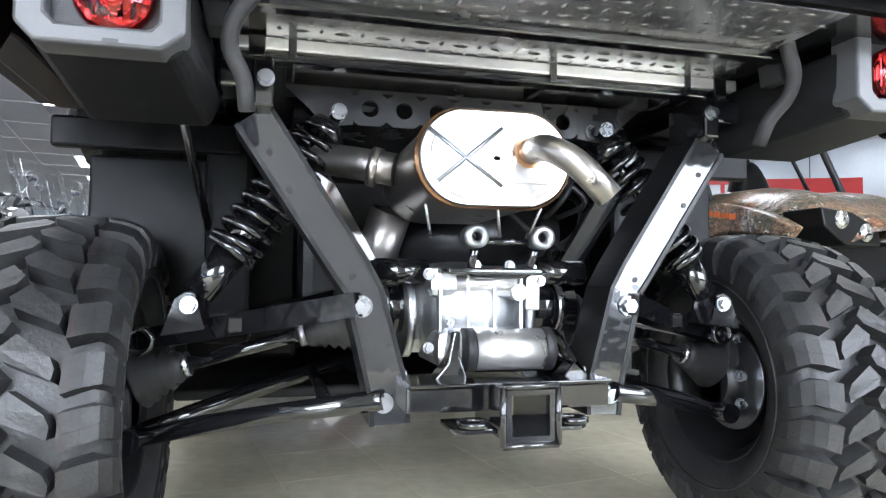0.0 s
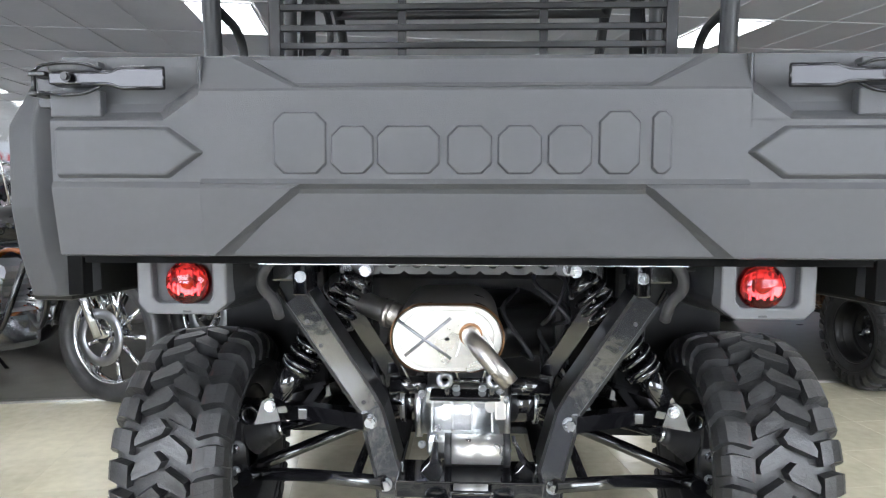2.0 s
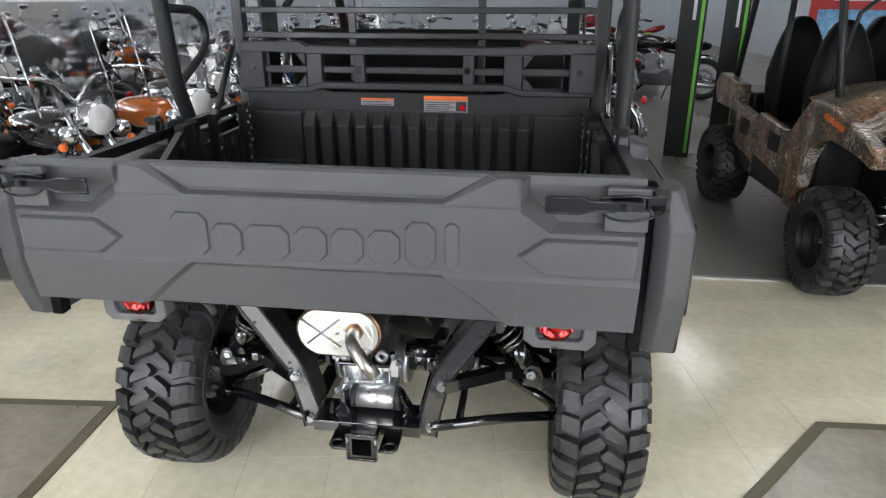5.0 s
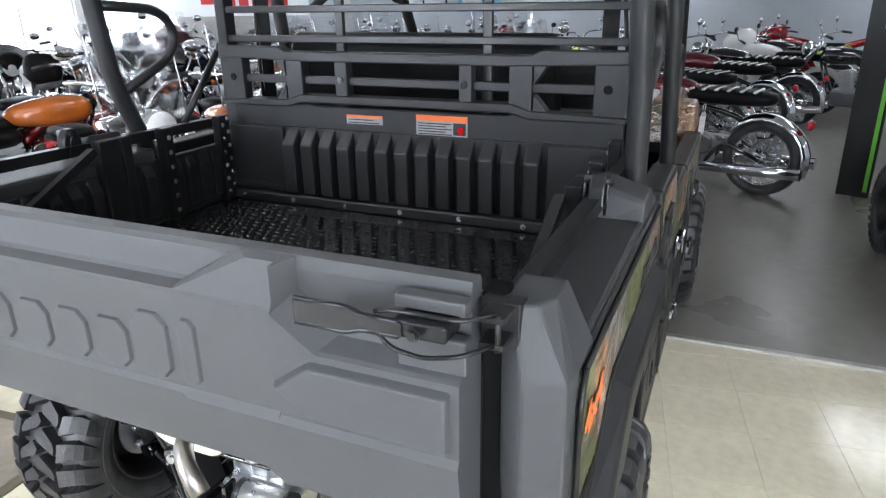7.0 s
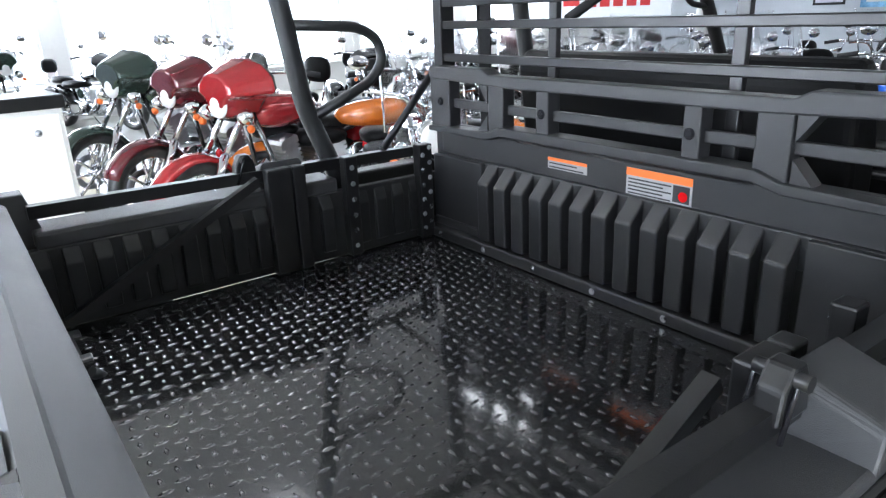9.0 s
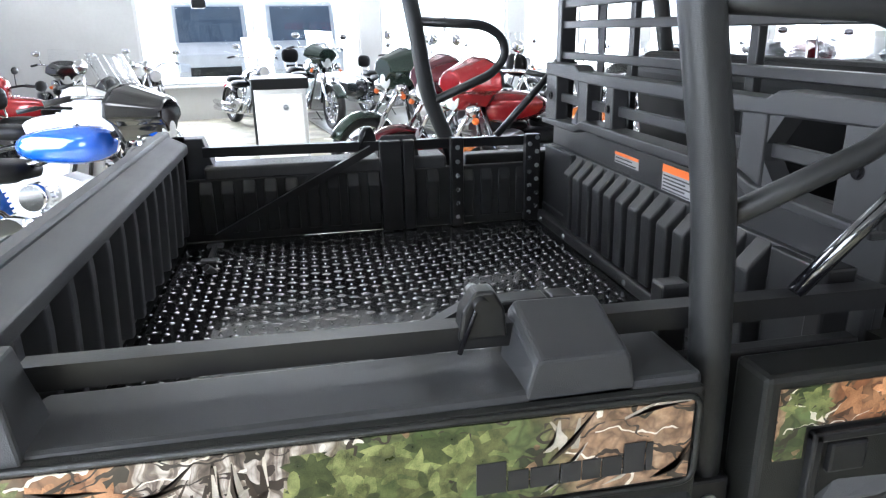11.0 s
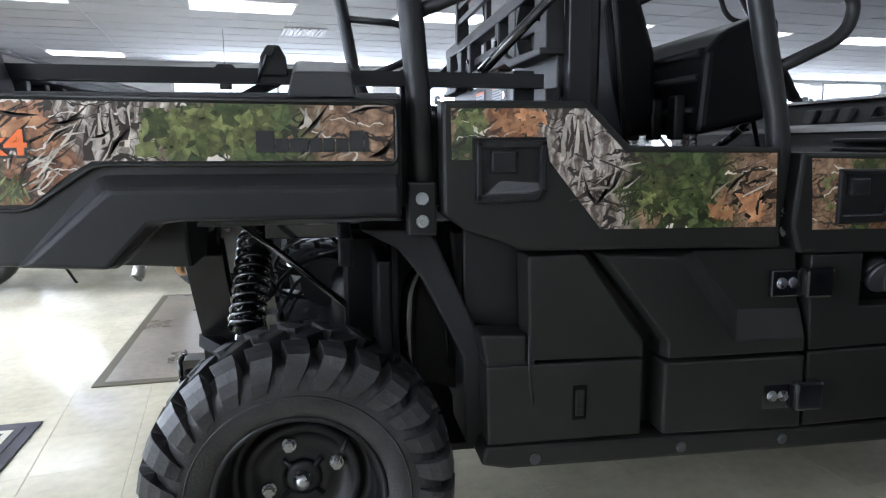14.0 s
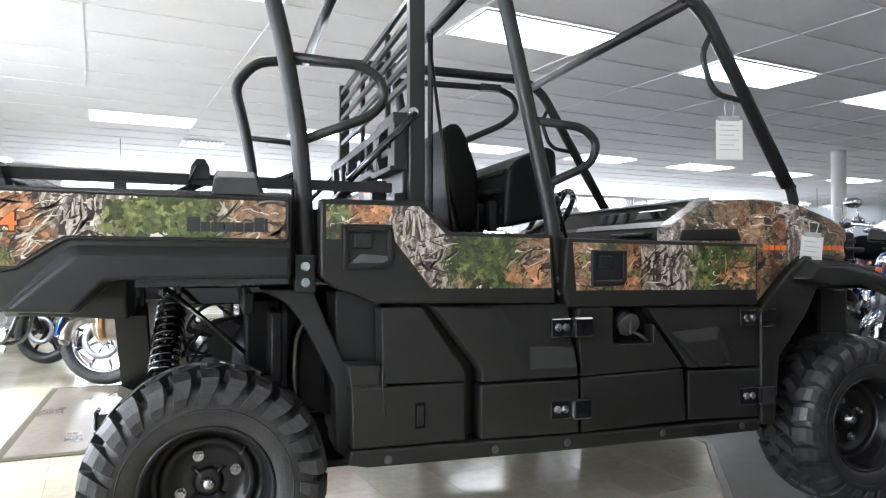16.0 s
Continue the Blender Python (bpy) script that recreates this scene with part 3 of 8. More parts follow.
def shop_front():
    """The glazed front behind the mats, through which most of the daylight falls on the parked vehicle."""
    lo, hi = 0.3, 2.45
    # unseen low wall, added dark so glossy legs mirror a dark zone
    low = bmx()
    opens = [(-4.6, -1.4), (0.3, 4.1)]
    bm = bmx()
    x = X0 - 0.2
    for a, b in opens:
        box(bm, (x, Y0 - 0.2, -0.1), (a, Y0, CEIL + 0.1))
        box(low, (a + 0.002, Y0 - 0.2, -0.1), (b - 0.002, Y0, lo))
        box(bm, (a, Y0 - 0.2, hi), (b, Y0, CEIL + 0.1))
        x = b
    box(bm, (x, Y0 - 0.2, -0.1), (X1 + 0.2, Y0, CEIL + 0.1))
    solid("wall_back_parapet", low, M["walldark"], "unseen dark wall added below the shop front windows", "wall", HALL, kind="structure")
    solid("wall_back", bm, M["wall"], "off-white wall with banners and a glazed shop front", "wall", HALL, kind="structure")
    for k, (a, b) in enumerate(opens):
        w = tagged(new("window_%d" % (k + 6)), "tall shop window in a white frame", "window", kind="structure")
        w.matrix_world = HALL
        f = bmx()
        for p, q in (((a, lo), (b, lo + 0.06)), ((a, hi - 0.06), (b, hi)), ((a, lo), (a + 0.06, hi)), ((b - 0.06, lo), (b, hi)), (((a + b) / 2 - 0.03, lo), ((a + b) / 2 + 0.03, hi))):
            box(f, (p[0], Y0 - 0.13, p[1]), (q[0], Y0 - 0.05, q[1]), 0.004)
        part("window_frame", f, M["trim"], w)
        for p, q in ((a + 0.06, (a + b) / 2 - 0.03), ((a + b) / 2 + 0.03, b - 0.06)):
            g = bmx()
            box(g, (p, Y0 - 0.1, lo + 0.06), (q, Y0 - 0.094, hi - 0.06))
            part("pane", g, M["pane"], w).visible_shadow = False
        lamp = new("window_daylight", bpy.data.lights.new("window_daylight", "AREA"))
        lamp.data.shape, lamp.data.size, lamp.data.size_y = "RECTANGLE", b - a - 0.2, hi - lo - 0.1
        lamp.data.energy, lamp.data.color = (84, 64)[k] * (b - a), (0.95, 0.97, 1.0)
        lamp.matrix_world = HALL @ look(((a + b) / 2, Y0 + 0.02, (lo + hi) / 2), ((a + b) / 2, Y0 + 3, (lo + hi) / 2 - 1.6))


shop_front()

# ground outside
bm = bmx()
box(bm, (-400, -400, -0.6), (400, 400, -0.3))
solid("ground", bm, M["concrete"], "pale concrete forecourt outside the shop windows", "ground", kind="structure")


def ceiling():
    """Lay-in ceiling: tiles between a metal grid, with lit panels in some of the fields."""
    fx, fy = 1.22, 0.61     # the grid runs with its long fields along the hall
    bm = bmx()
    box(bm, (X0 - 0.2, Y0 - 0.2, CEIL + 0.012), (X1 + 0.2, Y1 + 0.2, CEIL + 0.1))
    solid("ceiling", bm, M["ceil"], "white suspended ceiling of fissured tiles", "ceiling", HALL, kind="structure")
    g = bmx()
    gx, gy = -1.795, 1.94       # one corner of the grid
    for i in range(-16, 18):
        box(g, (gx + i * 0.61 - 0.011, Y0, CEIL + 0.006), (gx + i * 0.61 + 0.011, Y1, CEIL + 0.0135))
    for j in range(-4, 18):
        box(g, (X0, gy + j * 1.22 - 0.011, CEIL + 0.0055), (X1, gy + j * 1.22 + 0.011, CEIL + 0.013))
    solid("ceiling_grid", g, M["ceil"], "white metal grid of the suspended ceiling", "ceiling grid", HALL, kind="structure")
    first = None
    for i in range(-2, 3):
        for j in range(-2, 9):
            x, y = gx + 0.61 * 8 * i, gy + 2.44 * j
            if first is None:
                first = thing("ceiling_light", "lit white rectangular fluorescent ceiling panel", "ceiling light", HALL @ pose(x, y, CEIL), "ceiling lights")
                d = bmx()
                box(d, (0.03, 0.03, -0.006), (0.58, 1.19, -0.002))
                part("diffuser", d, M["light"], first)
                r = bmx()
                for lo, hi in (((0.008, 0.008), (0.602, 0.03)), ((0.008, 1.19), (0.602, 1.212)), ((0.008, 0.03), (0.03, 1.19)), ((0.58, 0.03), (0.602, 1.19))):
                    box(r, (*lo, -0.01), (*hi, 0.0))
                part("frame", r, M["grid"], first)
            else:
                copy_thing(first, HALL @ pose(x, y, CEIL))


ceiling()


def tiles():
    """Vinyl tiles one by one round the vehicle, the rest joined; darker floor past the strip."""
    s = 0.305
    me = None
    bm = bmx()
    box(bm, (0.0004, 0.0004, 0), (s - 0.0004, s - 0.0004, 0.004), 0.0006, seg=1)
    me = mesh_of("tile", bm, M["tile"])
    holder = tagged(new("tile_floor"), "polished cream vinyl floor tiles with fine joints", "floor", kind="structure")
    holder.matrix_world = HALL
    rest_v, rest_f = [], []
    count = 0
    for i in range(-29, 29):
        for j in range(-12, 9):
            x, y = i * s + 0.08, j * s + 0.02
            near = -1.3 < x < 2.5 and -1.6 < y
            if near and count < 300:
                ob = new("tile", me)
                ob.parent, ob.location = holder, (x, y, -0.004)
                count += 1
            else:
                b = len(rest_v)
                rest_v += [(x + 0.0004, y + 0.0004, 0), (x + s - 0.0004, y + 0.0004, 0), (x + s - 0.0004, y + s - 0.0004, 0), (x + 0.0004, y + s - 0.0004, 0)]
                rest_f.append((b, b + 1, b + 2, b + 3))
    m = bpy.data.meshes.new("tile_field")
    m.from_pydata(rest_v, [], rest_f)
    m.materials.append(M["tile"])
    ob = new("tile_field", m)
    ob.parent = holder
    tagged(ob, kind="stuff")
    # the aisle's floor lies a little higher and has a slanting notch under the vehicle
    inv = HALL.inverted()
    edge = [Vector((X0, 1.66)), *[(inv @ Vector((x, y, 0))).to_2d() for x, y in ((-1.3, 1.465), (-0.9, 2.3), (-0.13, 2.385), (0.53, 1.925), (0.68, 1.835), (2.62, 1.87))], Vector((X1, 1.2))]
    bm = bmx()
    prism(bm, [*edge, Vector((X1, Y1)), Vector((X0, Y1))], "z", -0.003, 0.008)
    solid("dark_floor", bm, M["carpet"], "worn olive-grey smooth floor of the aisle", "floor", HALL, kind="structure")
    for a, b in zip(edge, edge[1:]):
        side = Vector((-(b - a).y, (b - a).x)).normalized() * 0.032
        bm = bmx()
        prism(bm, [a - side * 0.12, b - side * 0.12, b + side, a + side], "z", -0.003, 0.012, 0.003, seg=1)
        solid("trim_strip", bm, M["edging"], "dull metal edging strip between the two floors", "trim", HALL, kind="structure")


def inset(poly, d):
    """The outline of a counter-clockwise or clockwise polygon drawn in by d."""
    pts = [Vector(p) for p in poly]
    area = sum(a.x * b.y - b.x * a.y for a, b in zip(pts, pts[1:] + pts[:1]))
    w = 1 if area > 0 else -1
    out = []
    for a, b, c in zip(pts[-1:] + pts[:-1], pts, pts[1:] + pts[:1]):
        u, v = (b - a).normalized(), (c - b).normalized()
        nu, nv = Vector((-u.y, u.x)) * w, Vector((-v.y, v.x)) * w
        out.append(b + (nu + nv) * d / (1 + nu.dot(nv)))
    return out


def floor_mat(corners, label, border=0.0):
    t = thing("floor_mat", label, "floor mat")
    bm = bmx()
    prism(bm, corners, "z", 0.0005, 0.007, 0.003)
    part("mat_edge", bm, M["mattingdark"] if border else M["matrim"], t, "flat rubber edge")
    bm = bmx()
    prism(bm, inset(corners, 0.045), "z", 0.006, 0.0095, 0.002)
    part("mat_field", bm, M["mattingdark"] if border else M["matting"], t)
    if border:
        for d0, d1 in ((0.075, 0.1), (0.15, 0.165)):
            o, q = inset(corners, d0), inset(corners, d1)
            for k in range(len(o)):
                e = bmx()
                k2 = (k + 1) % len(o)
                prism(e, [o[k], o[k2], q[k2], q[k]], "z", 0.009, 0.0105)
                part("mat_border", e, M["matedge"], t, "pale border stripe")


floor_mat([(-1.19, 0.2), (-1.16, -0.38), (-0.91, -0.62), (-0.885, -1.0), (-2.75, -1.15), (-2.8, 0.05)], "worn grey-brown floor mat with a rubber edge")
floor_mat([(1.62, 0.44), (1.10, -0.18), (1.7, -0.8), (2.9, -0.6), (2.95, 0.52)], "worn grey-brown floor mat beside the parked buggy")
floor_mat([(-0.53, -1.05), (0.645, -0.955), (0.765, -2.5), (-0.40, -2.6)], "dark entrance mat with pale border stripes", 0.02)


# ---- the utility vehicle: y runs to its front, the rear axle at y = 0 ----
car = thing("utility_vehicle", "dark grey utility vehicle with camouflage side panels and cargo bed", "utility vehicle")


def wheel(x, y, side, label, owner=None):
    """A wheel with a lugged tyre, its outer face turned to side."""
    R, W = 0.33, 0.135
    m = pose(x, y, R) @ (Matrix.Diagonal((side, 1, 1, 1)))
    rim = bmx()
    spin(rim, [(0.166, 0.112), (0.172, 0.119), (0.179, 0.117), (0.174, 0.1), (0.158, 0.085), (0.153, 0.03), (0.138, 0.01), (0.13, 0.026), (0.122, 0.034), (0.108, 0.03), (0.1, 0.008), (0.06, 0.012), (0.045, 0.018), (0.04, 0.01), (0.002, 0.01), (0.002, 0.002), (0.095, 0.0), (0.125, 0.02), (0.14, 0.0), (0.147, -0.08), (0.165, -0.1), (0.172, -0.106), (0.178, -0.1), (0.17, -0.09), (0.155, -0.08), (0.157, 0.08)], 48, m, close=True)
    w = part("wheel", rim, M["satin"], owner or car, label)
    ty = bmx()
    spin(ty, [(0.165, 0.08), (0.17, 0.1), (0.18, 0.117), (0.21, 0.128), (0.25, 0.132), (0.278, 0.122), (0.29, 0.106), (0.295, 0.08), (0.297, 0), (0.295, -0.08), (0.29, -0.106), (0.278, -0.122), (0.25, -0.132), (0.21, -0.127), (0.178, -0.112), (0.168, -0.095), (0.165, -0.08)], 56, m, close=True)
    si, line = bmx(), bmx()
    n = 27
    dth = 2 * math.pi / n
    # (across, radius, sinking to the base, start and end round the tyre in steps) down the shoulder
    edge = [(0.073, 0.3262, 0.0, 0.036, 0.42, 1.16), (0.1, 0.3205, 0.004, 0.034, 0.33, 1.04), (0.121, 0.3105, 0.014, 0.024, 0.3, 0.98),
            (0.1345, 0.292, 0.018, 0.012, 0.36, 1.02), (0.14, 0.268, 0.016, 0.002, 0.5, 1.12), (0.137, 0.243, 0.01, 0.0, 0.7, 1.24)]
    block = [(0.013, 0.0), (-0.008, 0.3), (0.0, 0.54), (0.064, 0.93), (0.0665, 0.7), (0.059, 0.46)]
    for k in range(n):
        for s, ph in ((1, 0.0), (-1, 0.5)):
            th = 2 * math.pi * (k + ph) / n

            def spot(u, r, v):
                return m @ Vector((s * u, r * math.cos(th + v * dth), r * math.sin(th + v * dth)))

            def crown(u):
                return R - 0.75 * u * u

            # slanting block beside the middle line
            cu, cv = 0.032, 0.48
            a = [ty.verts.new(spot(u, 0.288, v)) for u, v in block]
            b = [ty.verts.new(spot(cu + (u - cu) * 0.94, crown(u), cv + (v - cv) * 0.9)) for u, v in block]
            fs = [ty.faces.new(b)] + [ty.faces.new((a[i], a[(i + 1) % 6], b[(i + 1) % 6], b[i])) for i in range(6)]
            # shoulder block running down the sidewall
            rows = []
            for u, r, du, dr, v0, v1 in edge:
                sl = 0.035 if u < 0.13 else 0.02
                rows.append([ty.verts.new(spot(u - du, r - dr, v0 - sl)), ty.verts.new(spot(u, r, v0 + sl)), ty.verts.new(spot(u, r, v1 - sl)), ty.verts.new(spot(u - du, r - dr, v1 + sl))])
            for p, q in zip(rows, rows[1:]):
                fs += [ty.faces.new((p[i], p[i + 1], q[i + 1], q[i])) for i in range(3)]
            fs += [ty.faces.new(rows[0]), ty.faces.new(rows[-1])]
            bmesh.ops.recalc_face_normals(ty, faces=fs)
            # thin dark strips laid on the blocks: the shade of slits as colour
            for way, wide in (([(0.064, 0.72), (0.048, 0.62), (0.033, 0.53)], 0.022), ([(0.03, 0.26), (0.02, 0.33)], 0.012), ([(0.08, 0.8), (0.1, 0.74), (0.12, 0.66), (0.133, 0.6)], 0.014), ([(0.122, 0.5), (0.1334, 0.62), (0.1382, 0.8)], 0.009)):
                prev = None
                for u, v in way:
                    if u < 0.07:
                        r = crown(u) + 0.0006
                    else:
                        i = max(j for j in range(5) if edge[j][0] <= u)
                        f = (u - edge[i][0]) / (edge[i + 1][0] - edge[i][0])
                        r = edge[i][1] + f * (edge[i + 1][1] - edge[i][1]) + 0.0006
                    now = [si.verts.new(spot(u + (0.0006 if u > 0.11 else 0), r, v - wide)), si.verts.new(spot(u + (0.0006 if u > 0.11 else 0), r, v + wide))]
                    if prev:
                        si.faces.new((prev[0], prev[1], now[1], now[0]))
                    prev = now
            if s < 0:
                line.faces.new([line.verts.new(spot(u, r + 0.0005, v)) for u, r, v in ((0.0775, 0.325, 0.42), (0.0775, 0.325, 1.1), (0.081, 0.3241, 1.1), (0.081, 0.3241, 0.42))])
    for r, u in ((0.226, 0.1305),):      # moulded ring on the sidewall
        for s in (1, -1):
            spin(ty, [(r - 0.003, s * (u - 0.003)), (r, s * (u + 0.003)), (r + 0.003, s * (u - 0.002))], 48, m, close=True)
    part("tyre", ty, M["rubber"], w, "new black tyre with deep angled lugs")
    tagged(part("sipe_pattern", si, M["ink"], w), kind="stuff")
    tagged(part("tread_line", line, M["chalk"], w, "faint red tread marking"), kind="stuff")
    hub = bmx()
    spin(hub, [(0.04, 0.0), (0.04, 0.02), (0.028, 0.026), (0.004, 0.026)], 20, m)
    for k in range(4):
        a = math.pi / 4 + k * math.pi / 2
        cyl(hub, m @ Vector((0.018, 0, 0)), m @ Vector((0.014, 0.06 * math.cos(a), 0.06 * math.sin(a))), 0.007, seg=8)
    part("hub", hub, M["satin"], w)
    cap = bmx()
    spin(cap, [(0.021, 0.02), (0.021, 0.032), (0.015, 0.034), (0.015, 0.05), (0.003, 0.05)], 12, m)
    part("axle_nut", cap, M["zinc"], w, "bright castle nut")
    for k in range(4):
        a = math.pi / 2 + 0.35 + k * math.pi / 2
        b = bmx()
        p = m @ Vector((0.01, 0.078 * math.cos(a), 0.078 * math.sin(a)))
        bolt(b, p, (side, 0, 0), 0.0115, 0.02)
        part("lug_nut", b, M["zinc"], w, "bright wheel nut")
    v = bmx()
    cyl(v, m @ Vector((0.07, 0.1, 0.105)), m @ Vector((0.1, 0.085, 0.09)), 0.005, seg=8)
    part("valve", v, M["boot"], w)


wheel(0.7, 0.0, 1, "black steel rear wheel")
wheel(-0.7, 0.0, -1, "black steel rear wheel")
wheel(0.7, 2.345, 1, "black steel front wheel")
wheel(-0.7, 2.345, -1, "black steel front wheel")

# -- tailgate --
TG = -0.675


def gate_face(z):
    """How far back the outer skin of the tailgate stands at the height z."""
    for (z0, y0), (z1, y1) in zip(GATE_SKIN, GATE_SKIN[1:]):
        if z <= z1:
            return y0 + (y1 - y0) * (z - z0) / (z1 - z0)
    return GATE_SKIN[-1][1]


GATE_SKIN = ((0.922, -0.6622), (1.035, -0.68), (1.045, -0.675), (1.2, -0.675), (1.215, -0.669), (1.245, -0.657), (1.252, -0.645))


def wedge(bm, front, back, y):
    """A block whose front follows the tailgate's skin and whose back is a second outline at y."""
    a = [bm.verts.new((x, gate_face(z), z)) for x, z in front]
    b = [bm.verts.new((x, y, z)) for x, z in back]
    n = len(a)
    fs = [bm.faces.new(a), bm.faces.new(b)] + [bm.faces.new((a[k], a[(k + 1) % n], b[(k + 1) % n], b[k])) for k in range(n)]
    bmesh.ops.recalc_face_normals(bm, faces=fs)


def tailgate():
    body = bmx()
    # cross-section in y and z: a shallow keel along the middle, sunken fields above and below it
    sec = [(-0.648, 0.92), (-0.6625, 0.924), (-0.68, 1.035), (-0.675, 1.045), (-0.675, 1.2), (-0.669, 1.215), (-0.657, 1.245), (-0.645, 1.252), (-0.61, 1.252), (-0.605, 1.245), (-0.605, 0.928), (-0.615, 0.92)]
    core = [(-0.638, 0.92), (-0.643, 0.924), (-0.658, 1.026), (-0.664, 1.033), (-0.679, 1.042), (-0.675, 1.05), (-0.675, 1.19), (-0.672, 1.195), (-0.652, 1.2), (-0.648, 1.206), (-0.64, 1.245), (-0.634, 1.252), (-0.61, 1.252), (-0.605, 1.245), (-0.605, 0.928), (-0.615, 0.92)]
    prism(body, core, "x", -0.438, 0.438)
    corners = bmx()
    for s in (1, -1):
        wedge(corners, [(s * 0.267, 1.187), (s * 0.392, 1.247), (s * 0.4379, 1.247), (s * 0.4379, 1.187)], [(s * 0.25, 1.187), (s * 0.372, 1.2515), (s * 0.4379, 1.2515), (s * 0.4379, 1.187)], -0.64)
        wedge(corners, [(s * 0.425, 0.923), (s * 0.288, 1.035), (s * 0.4379, 1.035), (s * 0.4379, 0.923)], [(s * 0.398, 0.922), (s * 0.262, 1.032), (s * 0.4379, 1.032), (s * 0.4379, 0.922)], -0.64)
        wedge(corners, [(s * 0.288, 1.035), (s * 0.268, 1.0448), (s * 0.4379, 1.0448), (s * 0.4379, 1.035)], [(s * 0.262, 1.032), (s * 0.26, 1.04), (s * 0.4379, 1.04), (s * 0.4379, 1.032)], -0.64)
    pocket = sec[:4] + [(-0.675, 1.143), (-0.67, 1.147), (-0.645, 1.16), (-0.637, 1.175), (-0.635, 1.2), (-0.636, 1.235), (-0.634, 1.252)] + sec[8:]     # sunk field round each latch
    for s in (1, -1):
        prism(body, pocket, "x", s * 0.438, s * 0.685)
        prism(body, [(s * 0.4379, 1.142), (s * 0.5, 1.142), (s * 0.436, 1.186)], "y", -0.675, -0.635, taper=[(s * 0.4379, 1.142), (s * 0.53, 1.16), (s * 0.45, 1.212)])
        prism(body, [(s * 0.436, 1.18), (s * 0.438, 1.18), (s * 0.438, 1.246), (s * 0.436, 1.246)], "y", -0.67, -0.635, taper=[(s * 0.436, 1.18), (s * 0.455, 1.205), (s * 0.455, 1.25), (s * 0.436, 1.25)])
        prism(body, [(s * 0.605, 1.224), (s * 0.69, 1.224), (s * 0.69, 1.24), (s * 0.605, 1.24)], "y", -0.668, -0.645, 0.003)
        prism(body, [(s * 0.605, 1.15), (s * 0.69, 1.15), (s * 0.69, 1.193), (s * 0.605, 1.193)], "y", -0.666, -0.645, 0.003)
    tg = part("tailgate", body, M["plastic"], car, "closed grey textured plastic tailgate with embossed panels")
    pieces("raised_corner", corners, M["plastic"], tg)
    for s in (-1, 1):
        ar = bmx()
        a = [(s * 0.672, 1.128), (s * 0.492, 1.128), (s * 0.44, 1.092), (s * 0.492, 1.056), (s * 0.672, 1.056)]
        b = [(s * 0.676, 1.138), (s * 0.487, 1.138), (s * 0.425, 1.092), (s * 0.487, 1.046), (s * 0.676, 1.046)]
        prism(ar, b, "y", TG + 0.01, TG - 0.012, 0.003, taper=a)
        part("arrow_field", ar, M["plastic"], tg)
        lt = bmx()      # folded blade, narrowing towards its pivot
        prism(lt, [(s * 0.487, 1.194), (s * 0.556, 1.193), (s * 0.574, 1.2), (s * 0.625, 1.2), (s * 0.625, 1.217), (s * 0.574, 1.217), (s * 0.556, 1.224), (s * 0.487, 1.223)], "y", TG - 0.012, TG - 0.017, 0.0015)
        for ways in ([(0.487, 1.223), (0.556, 1.224), (0.574, 1.217), (0.62, 1.217)], [(0.487, 1.194), (0.556, 1.193), (0.574, 1.2), (0.62, 1.2)]):
            tube(lt, [(s * x, TG - 0.014, z) for x, z in ways], 0.0038, 8, 0.008)
        tube(lt, [(s * 0.488, TG - 0.014, 1.195), (s * 0.488, TG - 0.014, 1.222)], 0.003, 8)
        box(lt, (min(s * 0.612, s * 0.676), TG - 0.014, 1.199), (max(s * 0.612, s * 0.676), TG + 0.03, 1.219), 0.003)
        lat = part("latch", lt, M["lever"], tg, "over-centre toggle latch lever")
        for z, dz in ((1.227, 0.006), (1.192, -0.011)):
            wi = bmx()
            tube(wi, [(s * 0.59, TG - 0.01, z - dz * 0.7), (s * 0.61, TG - 0.016, z + dz * 0.6), (s * 0.65, TG - 0.018, z + dz), (s * 0.69, TG - 0.012, z + dz * 0.4), (s * 0.72, TG + 0.02, z)], 0.0028, 8, 0.012)
            part("latch_wire", wi, M["lever"], lat, "sprung wire bail")
        # keeper; its dark box stands in for the shaded notch in the post
        kp = bmx()
        box(kp, (min(s * 0.69, s * 0.737), TG + 0.052, 1.17), (max(s * 0.69, s * 0.737), TG + 0.08, 1.228), 0.002)
        for z in (1.19, 1.222):
            box(kp, (min(s * 0.7, s * 0.73), TG + 0.016, z - 0.004), (max(s * 0.7, s * 0.73), TG + 0.055, z + 0.004), 0.002)
        cyl(kp, (s * 0.722, TG + 0.02, 1.184), (s * 0.722, TG + 0.02, 1.228), 0.0035, seg=8)
        part("latch_keeper", kp, M["satin"], lat)
        bl = bmx()
        bolt(bl, (s * 0.642, TG - 0.022, 1.21), (0, -1, 0), 0.006, 0.006)
        part("latch_pin", bl, M["satin"], lat)
    lip = bmx()
    prism(lip, [(-0.612, 1.175), (-0.57, 1.18), (-0.556, 1.19), (-0.556, 1.212), (-0.566, 1.22), (-0.612, 1.244)], "x", -0.665, 0.665, 0.004)
    part("inner_lip", lip, M["plastic"], tg)
    for k in range(13):
        x = -0.6 + k * 0.1
        r = bmx()
        prism(r, [(-0.61, 0.95), (-0.574, 0.955), (-0.562, 1.15), (-0.562, 1.185), (-0.61, 1.185)], "x", x - 0.012, x + 0.012, 0.003)
        part("inner_rib", r, M["plastic"], tg)
    # near-black strips stand in for the shade in the gaps beside the posts
    for s in (1, -1):
        gs = bmx()
        box(gs, (min(s * 0.6855, s * 0.713), -0.602, 0.845), (max(s * 0.6855, s * 0.713), -0.57, 1.232), 0.002)
        part("gap_seal", gs, M["shade"], tg)
